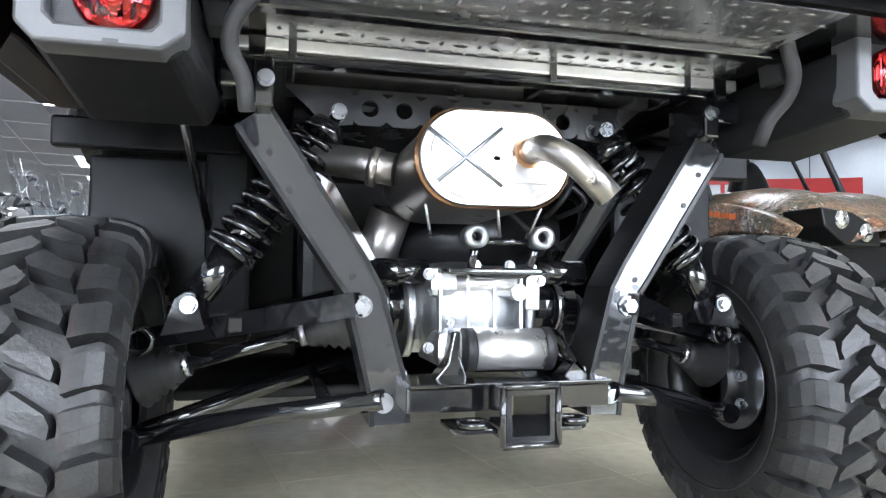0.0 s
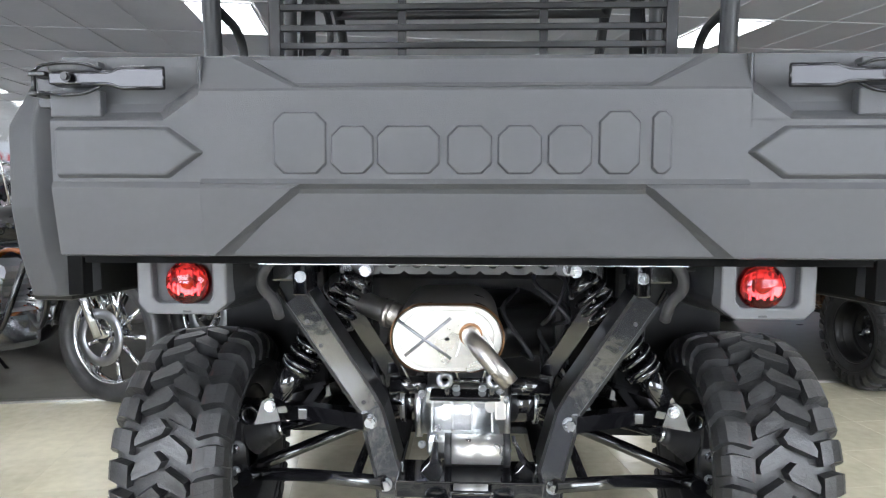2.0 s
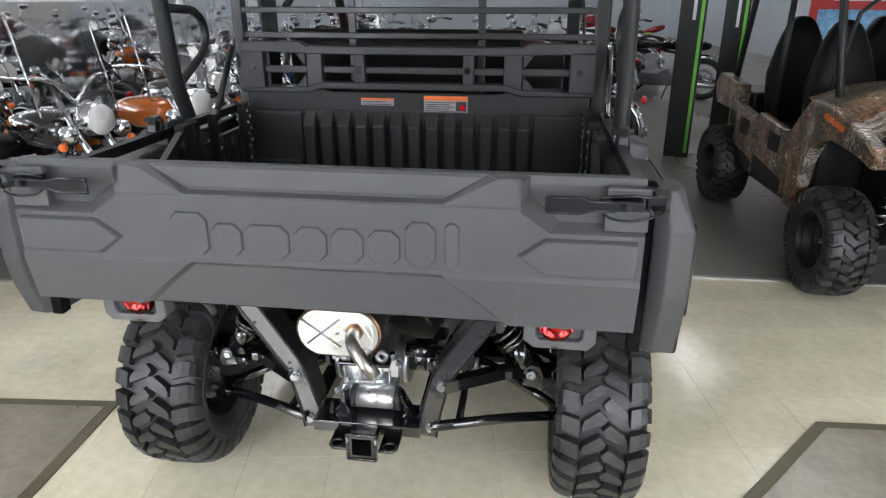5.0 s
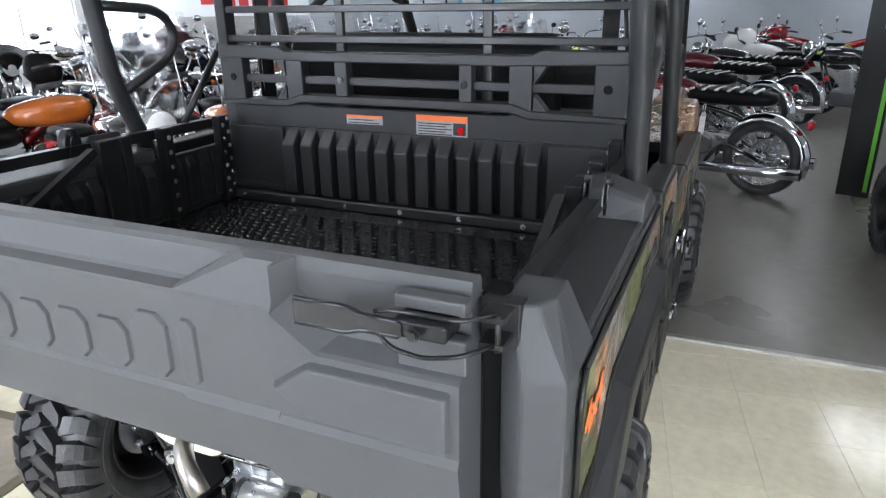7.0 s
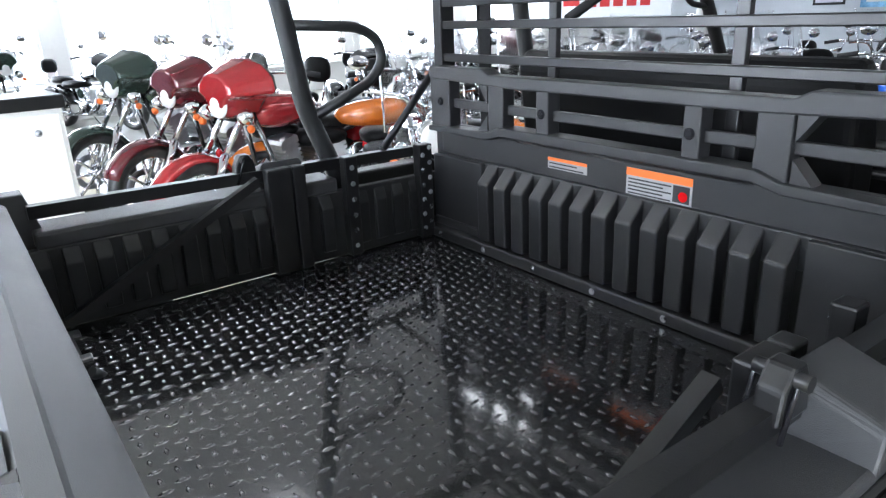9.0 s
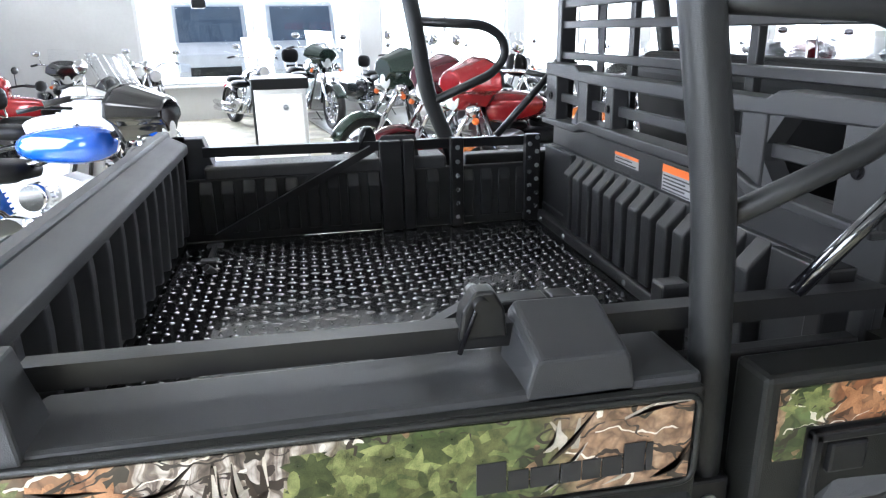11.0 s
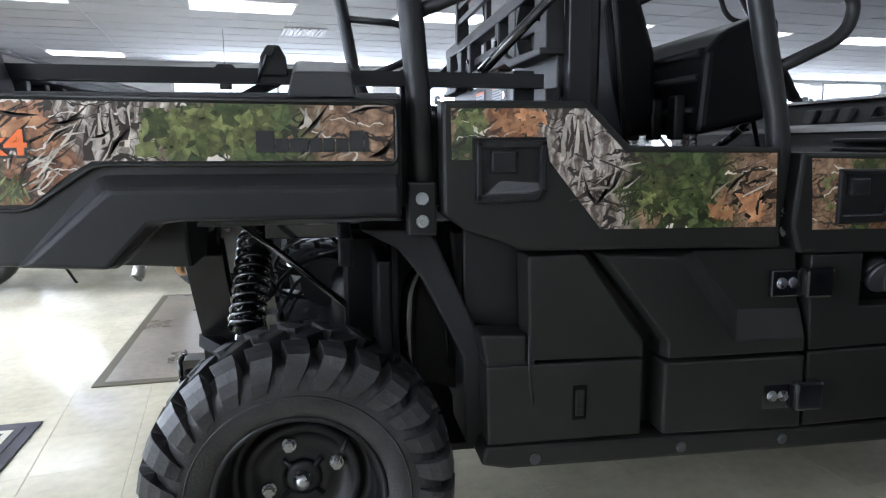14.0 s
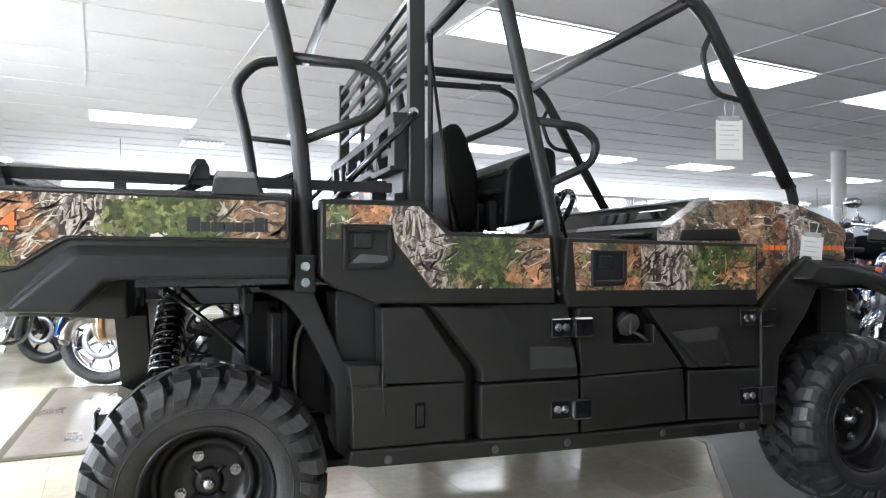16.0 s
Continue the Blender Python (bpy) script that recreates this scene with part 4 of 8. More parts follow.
    # near-black strip added as the shade under the tailgate's lower edge
    hinge = bmx()
    box(hinge, (-0.675, -0.612, 0.904), (0.675, -0.596, 0.93), 0.002)
    part("hinge_strip", hinge, M["shade"], tg)
    # the maker's mark, as plain raised blocks of its letters' sizes
    spans = [(-0.317, -0.232, 1), (-0.224, -0.156, 0), (-0.15, -0.05, 0), (-0.037, 0.033, 0), (0.043, 0.112, 0), (0.122, 0.191, 0), (0.202, 0.266, 1), (0.285, 0.315, 1)]
    for x0, x1, tall in spans:
        h = 0.098 if tall else 0.076
        z0, c = 1.058, min(0.016, (x1 - x0) * 0.3)

        def ring(k):
            return [(x0 + k + c, z0 + k), (x1 - k - c, z0 + k), (x1 - k, z0 + k + c), (x1 - k, z0 + h - k - c), (x1 - k - c, z0 + h - k), (x0 + k + c, z0 + h - k), (x0 + k, z0 + h - k - c), (x0 + k, z0 + k + c)]
        e = bmx()
        prism(e, ring(-0.002), "y", TG + 0.004, TG - 0.005, 0.0012, taper=ring(0.0015))
        part("emblem_block", e, M["plastic"], tg)


tailgate()


# -- fenders of the bed, right side built and mirrored --
def bed_side():
    up = bmx()
    outer = [(-0.585, 1.138), (-0.6, 1.0), (-0.575, 0.83), (-0.32, 0.815), (-0.24, 0.897), (-0.2, 0.902), (0.218, 0.9), (0.22, 1.13)]
    prism(up, outer, "x", 0.722, 0.80, 0.008)
    both("bed_fender", up, M["side"], car, "dark plastic bed side fender")
    rear = bmx()     # the post beside the tailgate
    rings = ((0.84, ((0.708, -0.5), (0.708, -0.572), (0.738, -0.594), (0.788, -0.586), (0.7965, -0.565), (0.7965, -0.5))),
             (0.92, ((0.711, -0.5), (0.711, -0.598), (0.742, -0.62), (0.793, -0.611), (0.7965, -0.588), (0.7965, -0.5))),
             (1.0, ((0.712, -0.5), (0.712, -0.611), (0.744, -0.634), (0.795, -0.624), (0.7965, -0.6), (0.7965, -0.5))),
             (1.14, ((0.711, -0.497), (0.711, -0.61), (0.743, -0.633), (0.793, -0.622), (0.7965, -0.596), (0.7965, -0.497))),
             (1.224, ((0.708, -0.52), (0.708, -0.602), (0.728, -0.614), (0.75, -0.606), (0.768, -0.58), (0.766, -0.52))))
    vs = [[rear.verts.new((x, y, z)) for x, y in ring] for z, ring in rings]
    for a, b in zip(vs, vs[1:]):
        for k in range(6):
            rear.faces.new((a[k], a[(k + 1) % 6], b[(k + 1) % 6], b[k]))
    rear.faces.new(list(reversed(vs[0])))
    rear.faces.new(vs[-1])
    bmesh.ops.recalc_face_normals(rear, faces=rear.faces[:])
    bmesh.ops.bevel(rear, geom=rear.edges[:], offset=0.004, segments=2, affect="EDGES", profile=0.5)
    both("corner_post", rear, M["postgrey"], car, "grey plastic corner cap of the bed")
    flare = bmx()    # the swelling over the wheel
    prism(flare, [(-0.5, 0.823), (-0.352, 0.992), (-0.33, 1.0), (0.214, 0.996), (0.214, 0.904), (-0.2, 0.904), (-0.24, 0.897), (-0.32, 0.817)], "x", 0.79, 0.832, 0.008, taper=[(-0.47, 0.83), (-0.325, 0.955), (-0.31, 0.965), (0.212, 0.962), (0.212, 0.906), (-0.205, 0.906), (-0.25, 0.9), (-0.325, 0.82)])
    both("wheel_flare", flare, M["dark"], car, "dark plastic wheel arch flare")
    top = bmx()      # inner ledge with the raised block
    box(top, (0.665, -0.52, 1.10), (0.79, 0.22, 1.142), 0.008)
    prism(top, [(0.0, 1.12), (0.012, 1.2), (0.02, 1.212), (0.122, 1.21), (0.13, 1.2), (0.138, 1.12)], "x", 0.69, 0.79, 0.008, taper=[(0.0, 1.12), (0.015, 1.175), (0.022, 1.18), (0.12, 1.18), (0.126, 1.175), (0.138, 1.12)])
    both("side_ledge", top, M["ledge"], car)
    seam = bmx()
    tube(seam, [(0.803, -0.57, 1.135), (0.803, 0.21, 1.122), (0.803, 0.21, 1.005), (0.803, -0.34, 1.01), (0.803, -0.46, 0.93), (0.803, -0.585, 0.93), (0.803, -0.59, 1.1), (0.803, -0.57, 1.135)], 0.004, 6, 0.02)
    both("decal_border", seam, M["side"], car)
    de = bmx()
    prism(de, [(-0.57, 1.128), (0.203, 1.115), (0.203, 1.012), (-0.345, 1.017), (-0.385, 0.995), (-0.455, 0.94), (-0.58, 0.94), (-0.59, 1.05)], "x", 0.8005, 0.8025)
    both("side_decal", de, M["camo"], car, "woodland camouflage decal with orange and black print")


bed_side()


def leaf_shape(r, lobes, depth, rnd):
    """Outline of a lobed leaf of radius r round the origin."""
    pts = []
    for k in range(lobes * 4):
        a = 2 * math.pi * k / (lobes * 4)
        f = (1.0, 0.62, depth, 0.66)[k % 4] * (0.72 + 0.28 * math.cos(a)) * rnd.uniform(0.88, 1.1)
        pts.append((r * f * math.cos(a), r * f * math.sin(a)))
    return pts


def foliage(side, zones, seed):
    """Printed leaves, blades and twigs lying in the plane of a side decal."""
    rnd = random.Random(seed)
    x = 0.8028
    for kind, y0, y1, z0, z1, count, r, mats in zones:
        bms = {k: bmx() for k in mats}
        for i in range(count):
            key = mats[rnd.randrange(len(mats))]
            bm = bms[key]
            y, z = rnd.uniform(y0, y1), rnd.uniform(z0, z1)
            rr = r * rnd.uniform(0.7, 1.25)
            x += 0.000004
            if kind == "leaf":
                pts = leaf_shape(rr, 5, 0.4, rnd)
            elif kind == "oval":
                pts = [(rr * math.cos(a), 0.42 * rr * math.sin(a)) for a in [2 * math.pi * k / 10 for k in range(10)]]
            elif kind == "blade":
                pts = [(-rr, -0.0015), (0, -0.0022), (rr, 0.0), (0, 0.0022), (-rr, 0.0015)]
            else:
                b = rnd.uniform(-0.25, 0.25) * rr
                w = 0.0018 if kind == "twig" else 0.0045
                pts = [(-rr, -w), (-rr * 0.2, b - w), (rr, -w * 0.3), (rr, w * 0.3), (-rr * 0.2, b + w), (-rr, w)]
            t = rnd.uniform(0, 2 * math.pi) if kind in ("leaf", "oval") else rnd.gauss(1.5, 0.14) if kind == "bark" else rnd.gauss(1.3 if kind == "blade" else 0.7, 0.5)
            c, s2 = math.cos(t), math.sin(t)
            q = [(y + p * c - w2 * s2, z + p * s2 + w2 * c) for p, w2 in pts]
            mz0, mz1 = min(p[1] for p in q), max(p[1] for p in q)
            my0, my1 = min(p[0] for p in q), max(p[0] for p in q)
            lz0, lz1, ly0, ly1 = z0 - 0.012, z1 + 0.012, y0 - 0.02, y1 + 0.02
            if mz0 < lz0 or mz1 > lz1 or my0 < ly0 or my1 > ly1:
                q = [(min(max(p, ly0), ly1), min(max(w2, lz0), lz1)) for p, w2 in q]
            mid = bm.verts.new((side * x, y, z))
            vs = [bm.verts.new((side * x, p, w2)) for p, w2 in q]
            for k in range(len(vs)):
                tri = (mid, vs[k], vs[(k + 1) % len(vs)]) if side > 0 else (mid, vs[(k + 1) % len(vs)], vs[k])
                bm.faces.new(tri)
        for key in sorted(set(mats)):
            tagged(part("printed_foliage", bms[key], M[key], car), kind="stuff")


GREEN, DARKS = ("leafgreen", "leafgreen", "leafdark"), ("leafdark", "twigdark")
for side in (1, -1):
    foliage(side, [
        ("oval", -0.575, -0.50, 1.05, 1.112, 16, 0.02, GREEN),
        ("leaf", -0.575, -0.50, 1.05, 1.112, 6, 0.03, ("leafgreen",)),
        ("leaf", -0.485, -0.4, 1.06, 1.105, 7, 0.036, ("leafdry",)),
        ("twig", -0.485, -0.36, 1.05, 1.11, 10, 0.035, ("twigdark",)),
        ("bark", -0.39, -0.27, 1.03, 1.105, 12, 0.035, ("twigpale", "twigdark")),
        ("twig", -0.4, -0.27, 1.03, 1.105, 16, 0.03, ("twigdark", "twigpale")),
        ("leaf", -0.25, -0.02, 1.035, 1.1, 34, 0.041, GREEN),
        ("oval", -0.25, 0.0, 1.03, 1.105, 26, 0.014, GREEN),
        ("bark", 0.01, 0.07, 1.085, 1.1, 3, 0.035, ("twigpale",)),
        ("twig", 0.04, 0.19, 1.03, 1.11, 7, 0.04, ("twigdark", "twigpale")),
        ("blade", -0.57, -0.46, 0.953, 0.99, 60, 0.02, ("leafdark", "leafgreen")),
        ("twig", -0.48, -0.41, 0.975, 1.03, 14, 0.03, ("twigpale", "twigpale", "twigdark")),
    ], 3)
    foliage(side, [
        ("leaf", 0.33, 0.38, 1.075, 1.1, 7, 0.022, ("leafgreen",)),
        ("leaf", 0.40, 0.5, 1.07, 1.1, 8, 0.03, ("leafdry",)),
        ("bark", 0.535, 0.6, 1.02, 1.085, 12, 0.03, ("twigpale", "twigdark")),
        ("twig", 0.58, 0.7, 0.93, 1.0, 18, 0.035, ("twigpale", "twigdark")),
        ("blade", 0.66, 0.76, 0.885, 0.96, 40, 0.022, ("leafdark",)),
        ("leaf", 0.72, 0.88, 0.9, 1.0, 26, 0.03, GREEN),
        ("leaf", 0.88, 0.99, 0.885, 0.93, 9, 0.034, ("leafdry",)),
        ("twig", 0.86, 1.01, 0.9, 1.0, 12, 0.03, ("twigdark", "twigpale")),
    ], 5)
    foliage(side, [
        ("leaf", 1.315, 1.36, 0.88, 0.97, 9, 0.024, ("leafdry", "leafgreen")),
        ("bark", 1.36, 1.48, 0.87, 0.985, 12, 0.035, ("twigpale", "twigdark")),
        ("twig", 1.32, 1.52, 0.87, 0.985, 18, 0.035, ("twigdark", "twigpale")),
        ("leaf", 1.54, 1.7, 0.88, 0.975, 24, 0.03, GREEN),
        ("leaf", 1.68, 1.79, 0.875, 0.93, 10, 0.034, ("leafdry",)),
        ("twig", 1.66, 1.82, 0.88, 0.98, 10, 0.03, ("twigdark", "leafdry")),
        ("leaf", 1.13, 1.16, 0.88, 0.98, 5, 0.016, ("leafgreen",)),
    ], 9)


def writing(text, size, m, material, parent, depth=0.0008, bold=0.0):
    cu = bpy.data.curves.new("lettering", "FONT")
    cu.body, cu.size, cu.extrude, cu.align_x, cu.offset = text, size, depth, "LEFT", bold
    ob = bpy.data.objects.new("lettering", cu)
    scene.collection.objects.link(ob)
    dg = bpy.context.evaluated_depsgraph_get()
    me = bpy.data.meshes.new_from_object(ob.evaluated_get(dg))
    bpy.data.objects.remove(ob)
    bpy.data.curves.remove(cu)
    me.transform(m)
    me.materials.clear()
    me.materials.append(material)
    o = new("lettering", me)
    o.parent = parent
    return o


SIDE_TEXT = Matrix(((0, 0, 1, 0), (1, 0, 0, 0), (0, 1, 0, 0), (0, 0, 0, 1)))
for s in (1, -1):
    base = pose(0.8055, -0.562, 1.03) @ SIDE_TEXT if s > 0 else pose(-0.8055, -0.43, 1.03) @ Matrix(((0, 0, -1, 0), (-1, 0, 0, 0), (0, 1, 0, 0), (0, 0, 0, 1)))
    tilt = Matrix.Shear("XY", 4, (0.12, 0)) @ Matrix.Diagonal((1.2, 1, 1, 1))
    tagged(writing("4x4", 0.062, base @ pose(0.001, -0.002, -0.0006) @ tilt, M["ink"], car, 0.0003, 0.0045), "black outline of the drive lettering")
    tagged(writing("4x4", 0.062, base @ tilt, M["orange"], car, 0.0006, 0.0017), "orange drive lettering")
    for k, (y, w, h) in enumerate(((-0.055, 0.034, 0.04), (-0.019, 0.024, 0.026), (0.007, 0.034, 0.026), (0.043, 0.024, 0.026), (0.069, 0.022, 0.026), (0.093, 0.024, 0.026), (0.119, 0.026, 0.04), (0.147, 0.008, 0.038))):
        e = bmx()
        a, b = (y, y + w)
        box(e, (min(s * 0.8028, s * 0.8048), a, 1.03), (max(s * 0.8028, s * 0.8048), b, 1.03 + h), 0.0004)
        part("emblem_block", e, M["ink"], car, "black printed emblem bar")


# -- doors and lower body, right side built and mirrored --
def doors():
    rear = bmx()
    prism(rear, [(0.298, 1.128), (0.6, 1.128), (0.69, 1.038), (1.03, 1.033), (1.045, 0.815), (0.46, 0.825), (0.42, 0.845), (0.345, 0.87), (0.3, 0.905)], "x", 0.735, 0.80, 0.008)
    both("rear_door_top", rear, M["side"], car, "dark plastic upper rear door")
    cup = bmx()
    for poly in ([(0.365, 1.05), (0.51, 1.05), (0.51, 1.035), (0.365, 1.035)], [(0.365, 1.05), (0.38, 1.05), (0.38, 0.93), (0.365, 0.93)], [(0.495, 1.05), (0.51, 1.05), (0.51, 0.95), (0.495, 0.95)], [(0.365, 0.945), (0.48, 0.945), (0.51, 0.965), (0.495, 0.93), (0.365, 0.925)]):
        prism(cup, poly, "x", 0.795, 0.812, 0.004)
    lev = bmx()
    prism(lev, [(0.395, 1.03), (0.45, 1.03), (0.45, 0.985), (0.395, 0.985)], "x", 0.795, 0.808, 0.005)
    both("latch_lever", lev, M["satin"], car)
    # sloped facet in paler plastic: the light it catches is put into colour
    fc = bmx()
    prism(fc, [(0.385, 0.946), (0.478, 0.946), (0.505, 0.968), (0.42, 0.975)], "x", 0.797, 0.8125, 0.003, taper=[(0.385, 0.944), (0.47, 0.944), (0.495, 0.95), (0.42, 0.948)])
    both("handle_scoop", fc, M["plastic"], car)
    both("rear_door_handle", cup, M["satin"], car, "recessed black door latch")
    d = bmx()
    prism(d, [(0.316, 1.112), (0.592, 1.112), (0.68, 1.024), (1.02, 1.02), (1.028, 0.862), (0.63, 0.867), (0.516, 1.01), (0.51, 1.056), (0.358, 1.056), (0.358, 1.012), (0.318, 1.012)], "x", 0.8005, 0.8025)
    both("rear_door_decal", d, M["camo"], car, "woodland camouflage door decal")
    fr = bmx()
    prism(fr, [(1.085, 1.022), (1.845, 1.008), (1.845, 0.79), (1.09, 0.8), (1.07, 0.86)], "x", 0.735, 0.80, 0.008)
    both("front_door_top", fr, M["side"], car, "dark plastic upper front door")
    d = bmx()
    prism(d, [(1.105, 1.008), (1.832, 0.996), (1.832, 0.845), (1.118, 0.853)], "x", 0.8005, 0.8025)
    both("front_door_decal", d, M["camo"], car, "woodland camouflage door decal")
    cup = bmx()
    for poly in ([(1.17, 0.985), (1.30, 0.983), (1.30, 0.972), (1.17, 0.974)], [(1.17, 0.985), (1.183, 0.985), (1.183, 0.87), (1.17, 0.87)], [(1.288, 0.98), (1.30, 0.98), (1.30, 0.88), (1.288, 0.88)], [(1.17, 0.885), (1.28, 0.885), (1.3, 0.9), (1.29, 0.866), (1.17, 0.863)]):
        prism(cup, poly, "x", 0.7985, 0.812, 0.004)
    prism(cup, [(1.183, 0.975), (1.288, 0.975), (1.288, 0.875), (1.183, 0.875)], "x", 0.7985, 0.804, 0.002)
    prism(cup, [(1.195, 0.965), (1.245, 0.965), (1.245, 0.925), (1.195, 0.925)], "x", 0.8, 0.812, 0.005)
    both("front_door_handle", cup, M["satin"], car, "recessed black door latch")
    low = bmx()      # panels behind the rear wheel
    prism(low, [(0.478, 0.812), (0.603, 0.812), (0.743, 0.615), (0.743, 0.581), (0.484, 0.586)], "x", 0.70, 0.79, 0.006)
    both("rear_corner_panel", low, M["side"], car, "dark plastic panel behind the rear wheel arch")
    low = bmx()
    prism(low, [(0.48, 0.643), (0.379, 0.648), (0.391, 0.583), (0.48, 0.583)], "x", 0.70, 0.789, 0.006)
    both("rear_corner_step", low, M["side"], car)
    low = bmx()
    prism(low, [(0.391, 0.579), (0.743, 0.577), (0.743, 0.402), (0.394, 0.402)], "x", 0.70, 0.79, 0.006)
    both("rear_corner_base", low, M["side"], car)
    line = bmx()
    tube(line, [(0.7905, 0.483, 0.645), (0.7905, 0.484, 0.575), (0.7905, 0.492, 0.489)], 0.0022, 6)
    both("panel_seam", line, M["ink"], car)
    s2 = bmx()
    prism(s2, [(0.63, 0.814), (1.1, 0.808), (1.123, 0.6), (1.123, 0.575), (0.789, 0.575), (0.789, 0.612)], "x", 0.71, 0.776, 0.003)
    prism(s2, [(0.625, 0.8145), (0.866, 0.8125), (0.97, 0.69), (1.1235, 0.684), (1.1235, 0.5745), (0.7885, 0.5745), (0.7885, 0.611)], "x", 0.77, 0.803, 0.004, taper=[(0.64, 0.811), (0.802, 0.802), (0.95, 0.608), (1.12, 0.608), (1.12, 0.578), (0.793, 0.578), (0.793, 0.615)])
    prism(s2, [(0.789, 0.568), (1.127, 0.566), (1.127, 0.395), (0.789, 0.402)], "x", 0.71, 0.799, 0.006)
    both("rear_door_bottom", s2, M["side"], car, "dark plastic lower rear door")
    s3 = bmx()
    prism(s3, [(1.13, 0.795), (1.26, 0.795), (1.26, 0.672), (1.415, 0.672), (1.415, 0.735), (1.535, 0.583), (1.14, 0.575)], "x", 0.71, 0.79, 0.004)
    prism(s3, [(1.14, 0.57), (1.535, 0.578), (1.545, 0.4), (1.14, 0.392)], "x", 0.71, 0.79, 0.006)
    prism(s3, [(1.4, 0.79), (1.86, 0.785), (1.872, 0.57), (1.57, 0.578), (1.56, 0.583)], "x", 0.71, 0.782, 0.006)
    prism(s3, [(1.47, 0.72), (1.7, 0.735), (1.76, 0.62), (1.76, 0.58), (1.6, 0.58)], "x", 0.776, 0.797, 0.006, taper=[(1.53, 0.665), (1.67, 0.672), (1.71, 0.6), (1.71, 0.584), (1.61, 0.584)])
    prism(s3, [(1.56, 0.568), (1.87, 0.562), (1.86, 0.388), (1.56, 0.4)], "x", 0.71, 0.785, 0.006)
    both("front_door_bottom", s3, M["side"], car, "dark plastic lower front door and battery panel")
    # floor of the filler opening, its shade put into a near-black colour
    fil = bmx()
    prism(fil, [(1.25, 0.8), (1.43, 0.8), (1.43, 0.665), (1.25, 0.665)], "x", 0.70, 0.735, 0.003)
    both("filler_recess", fil, M["shade"], car)
    fil = bmx()
    cyl(fil, (0.73, 1.33, 0.75), (0.768, 1.33, 0.735), 0.036, 0.034, 20)
    cyl(fil, (0.768, 1.33, 0.735), (0.778, 1.33, 0.731), 0.041, 0.038, 20)
    box(fil, (0.772, 1.322, 0.702), (0.79, 1.338, 0.762), 0.005)
    both("filler_cap", fil, M["pewter"], car, "grey-black fuel filler cap in a recess")
    fil = bmx()
    tube(fil, [(0.765, 1.345, 0.712), (0.77, 1.38, 0.695), (0.765, 1.408, 0.675)], 0.005, 8, 0.01)
    both("cap_tether", fil, M["plastic"], car)
    sill = bmx()
    prism(sill, [(0.38, 0.358), (0.44, 0.345), (1.13, 0.338), (1.86, 0.34), (1.862, 0.384), (1.13, 0.388), (0.39, 0.4)], "x", 0.66, 0.79, 0.008)
    both("sill", sill, M["side"], car, "dark plastic sill")
    for y in (0.5, 0.84, 1.09, 1.45, 1.78):
        b = bmx()
        bolt(b, (0.79, y, 0.365), (1, 0, 0), 0.01, 0.005)
        both("sill_screw", b, M["plastic"], car)
        # flat dark disc under the screw head, a recess's shade as colour
        b = bmx()
        cyl(b, (0.7895, y, 0.365), (0.7912, y, 0.365), 0.0145, seg=16)
        both("screw_recess", b, M["shade"], car)
    for y, z in ((1.09, 0.735), (1.085, 0.474), (1.83, 0.745), (1.825, 0.47)):
        h = bmx()
        box(h, (0.785, y - 0.06, z - 0.032), (0.7995, y + 0.012, z + 0.03), 0.004)
        box(h, (0.785, y + 0.012, z - 0.034), (0.818, y + 0.082, z + 0.034), 0.007)
        for k in both("hinge", h, M["black"], car, "gloss black door hinge"):
            for q in (-0.035, -0.008):
                b = bmx()
                s = 1 if k.data.vertices[0].co.x > 0 else -1
                bolt(b, (s * 0.7995, y + q, z), (s, 0, 0), 0.0095, 0.008)
                part("hinge_bolt", b, M["zinc"], k, "bright hinge bolt")
    # flat dark plate round the catch, a recess's shade as colour
    slot = bmx()
    box(slot, (0.788, 0.582, 0.448), (0.7915, 0.614, 0.526), 0.002)
    both("catch_recess", slot, M["shade"], car)
    slot = bmx()
    box(slot, (0.789, 0.588, 0.457), (0.7945, 0.608, 0.517), 0.003)
    box(slot, (0.794, 0.595, 0.472), (0.797, 0.601, 0.48), 0.001)
    both("panel_catch", slot, M["side"], car, "dark plastic lift catch")
    inner = bmx()      # tub behind the doors, closing the cabin
    box(inner, (-0.70, 0.62, 0.36), (0.70, 2.0, 0.42))
    box(inner, (-0.70, 0.56, 0.42), (0.70, 0.62, 1.1))
    part("cabin_floor", inner, M["side"], car)
    gap = bmx()
    box(gap, (0.68, 0.62, 0.4), (0.712, 1.87, 0.98))
    both("inner_panel", gap, M["side"], car)


doors()


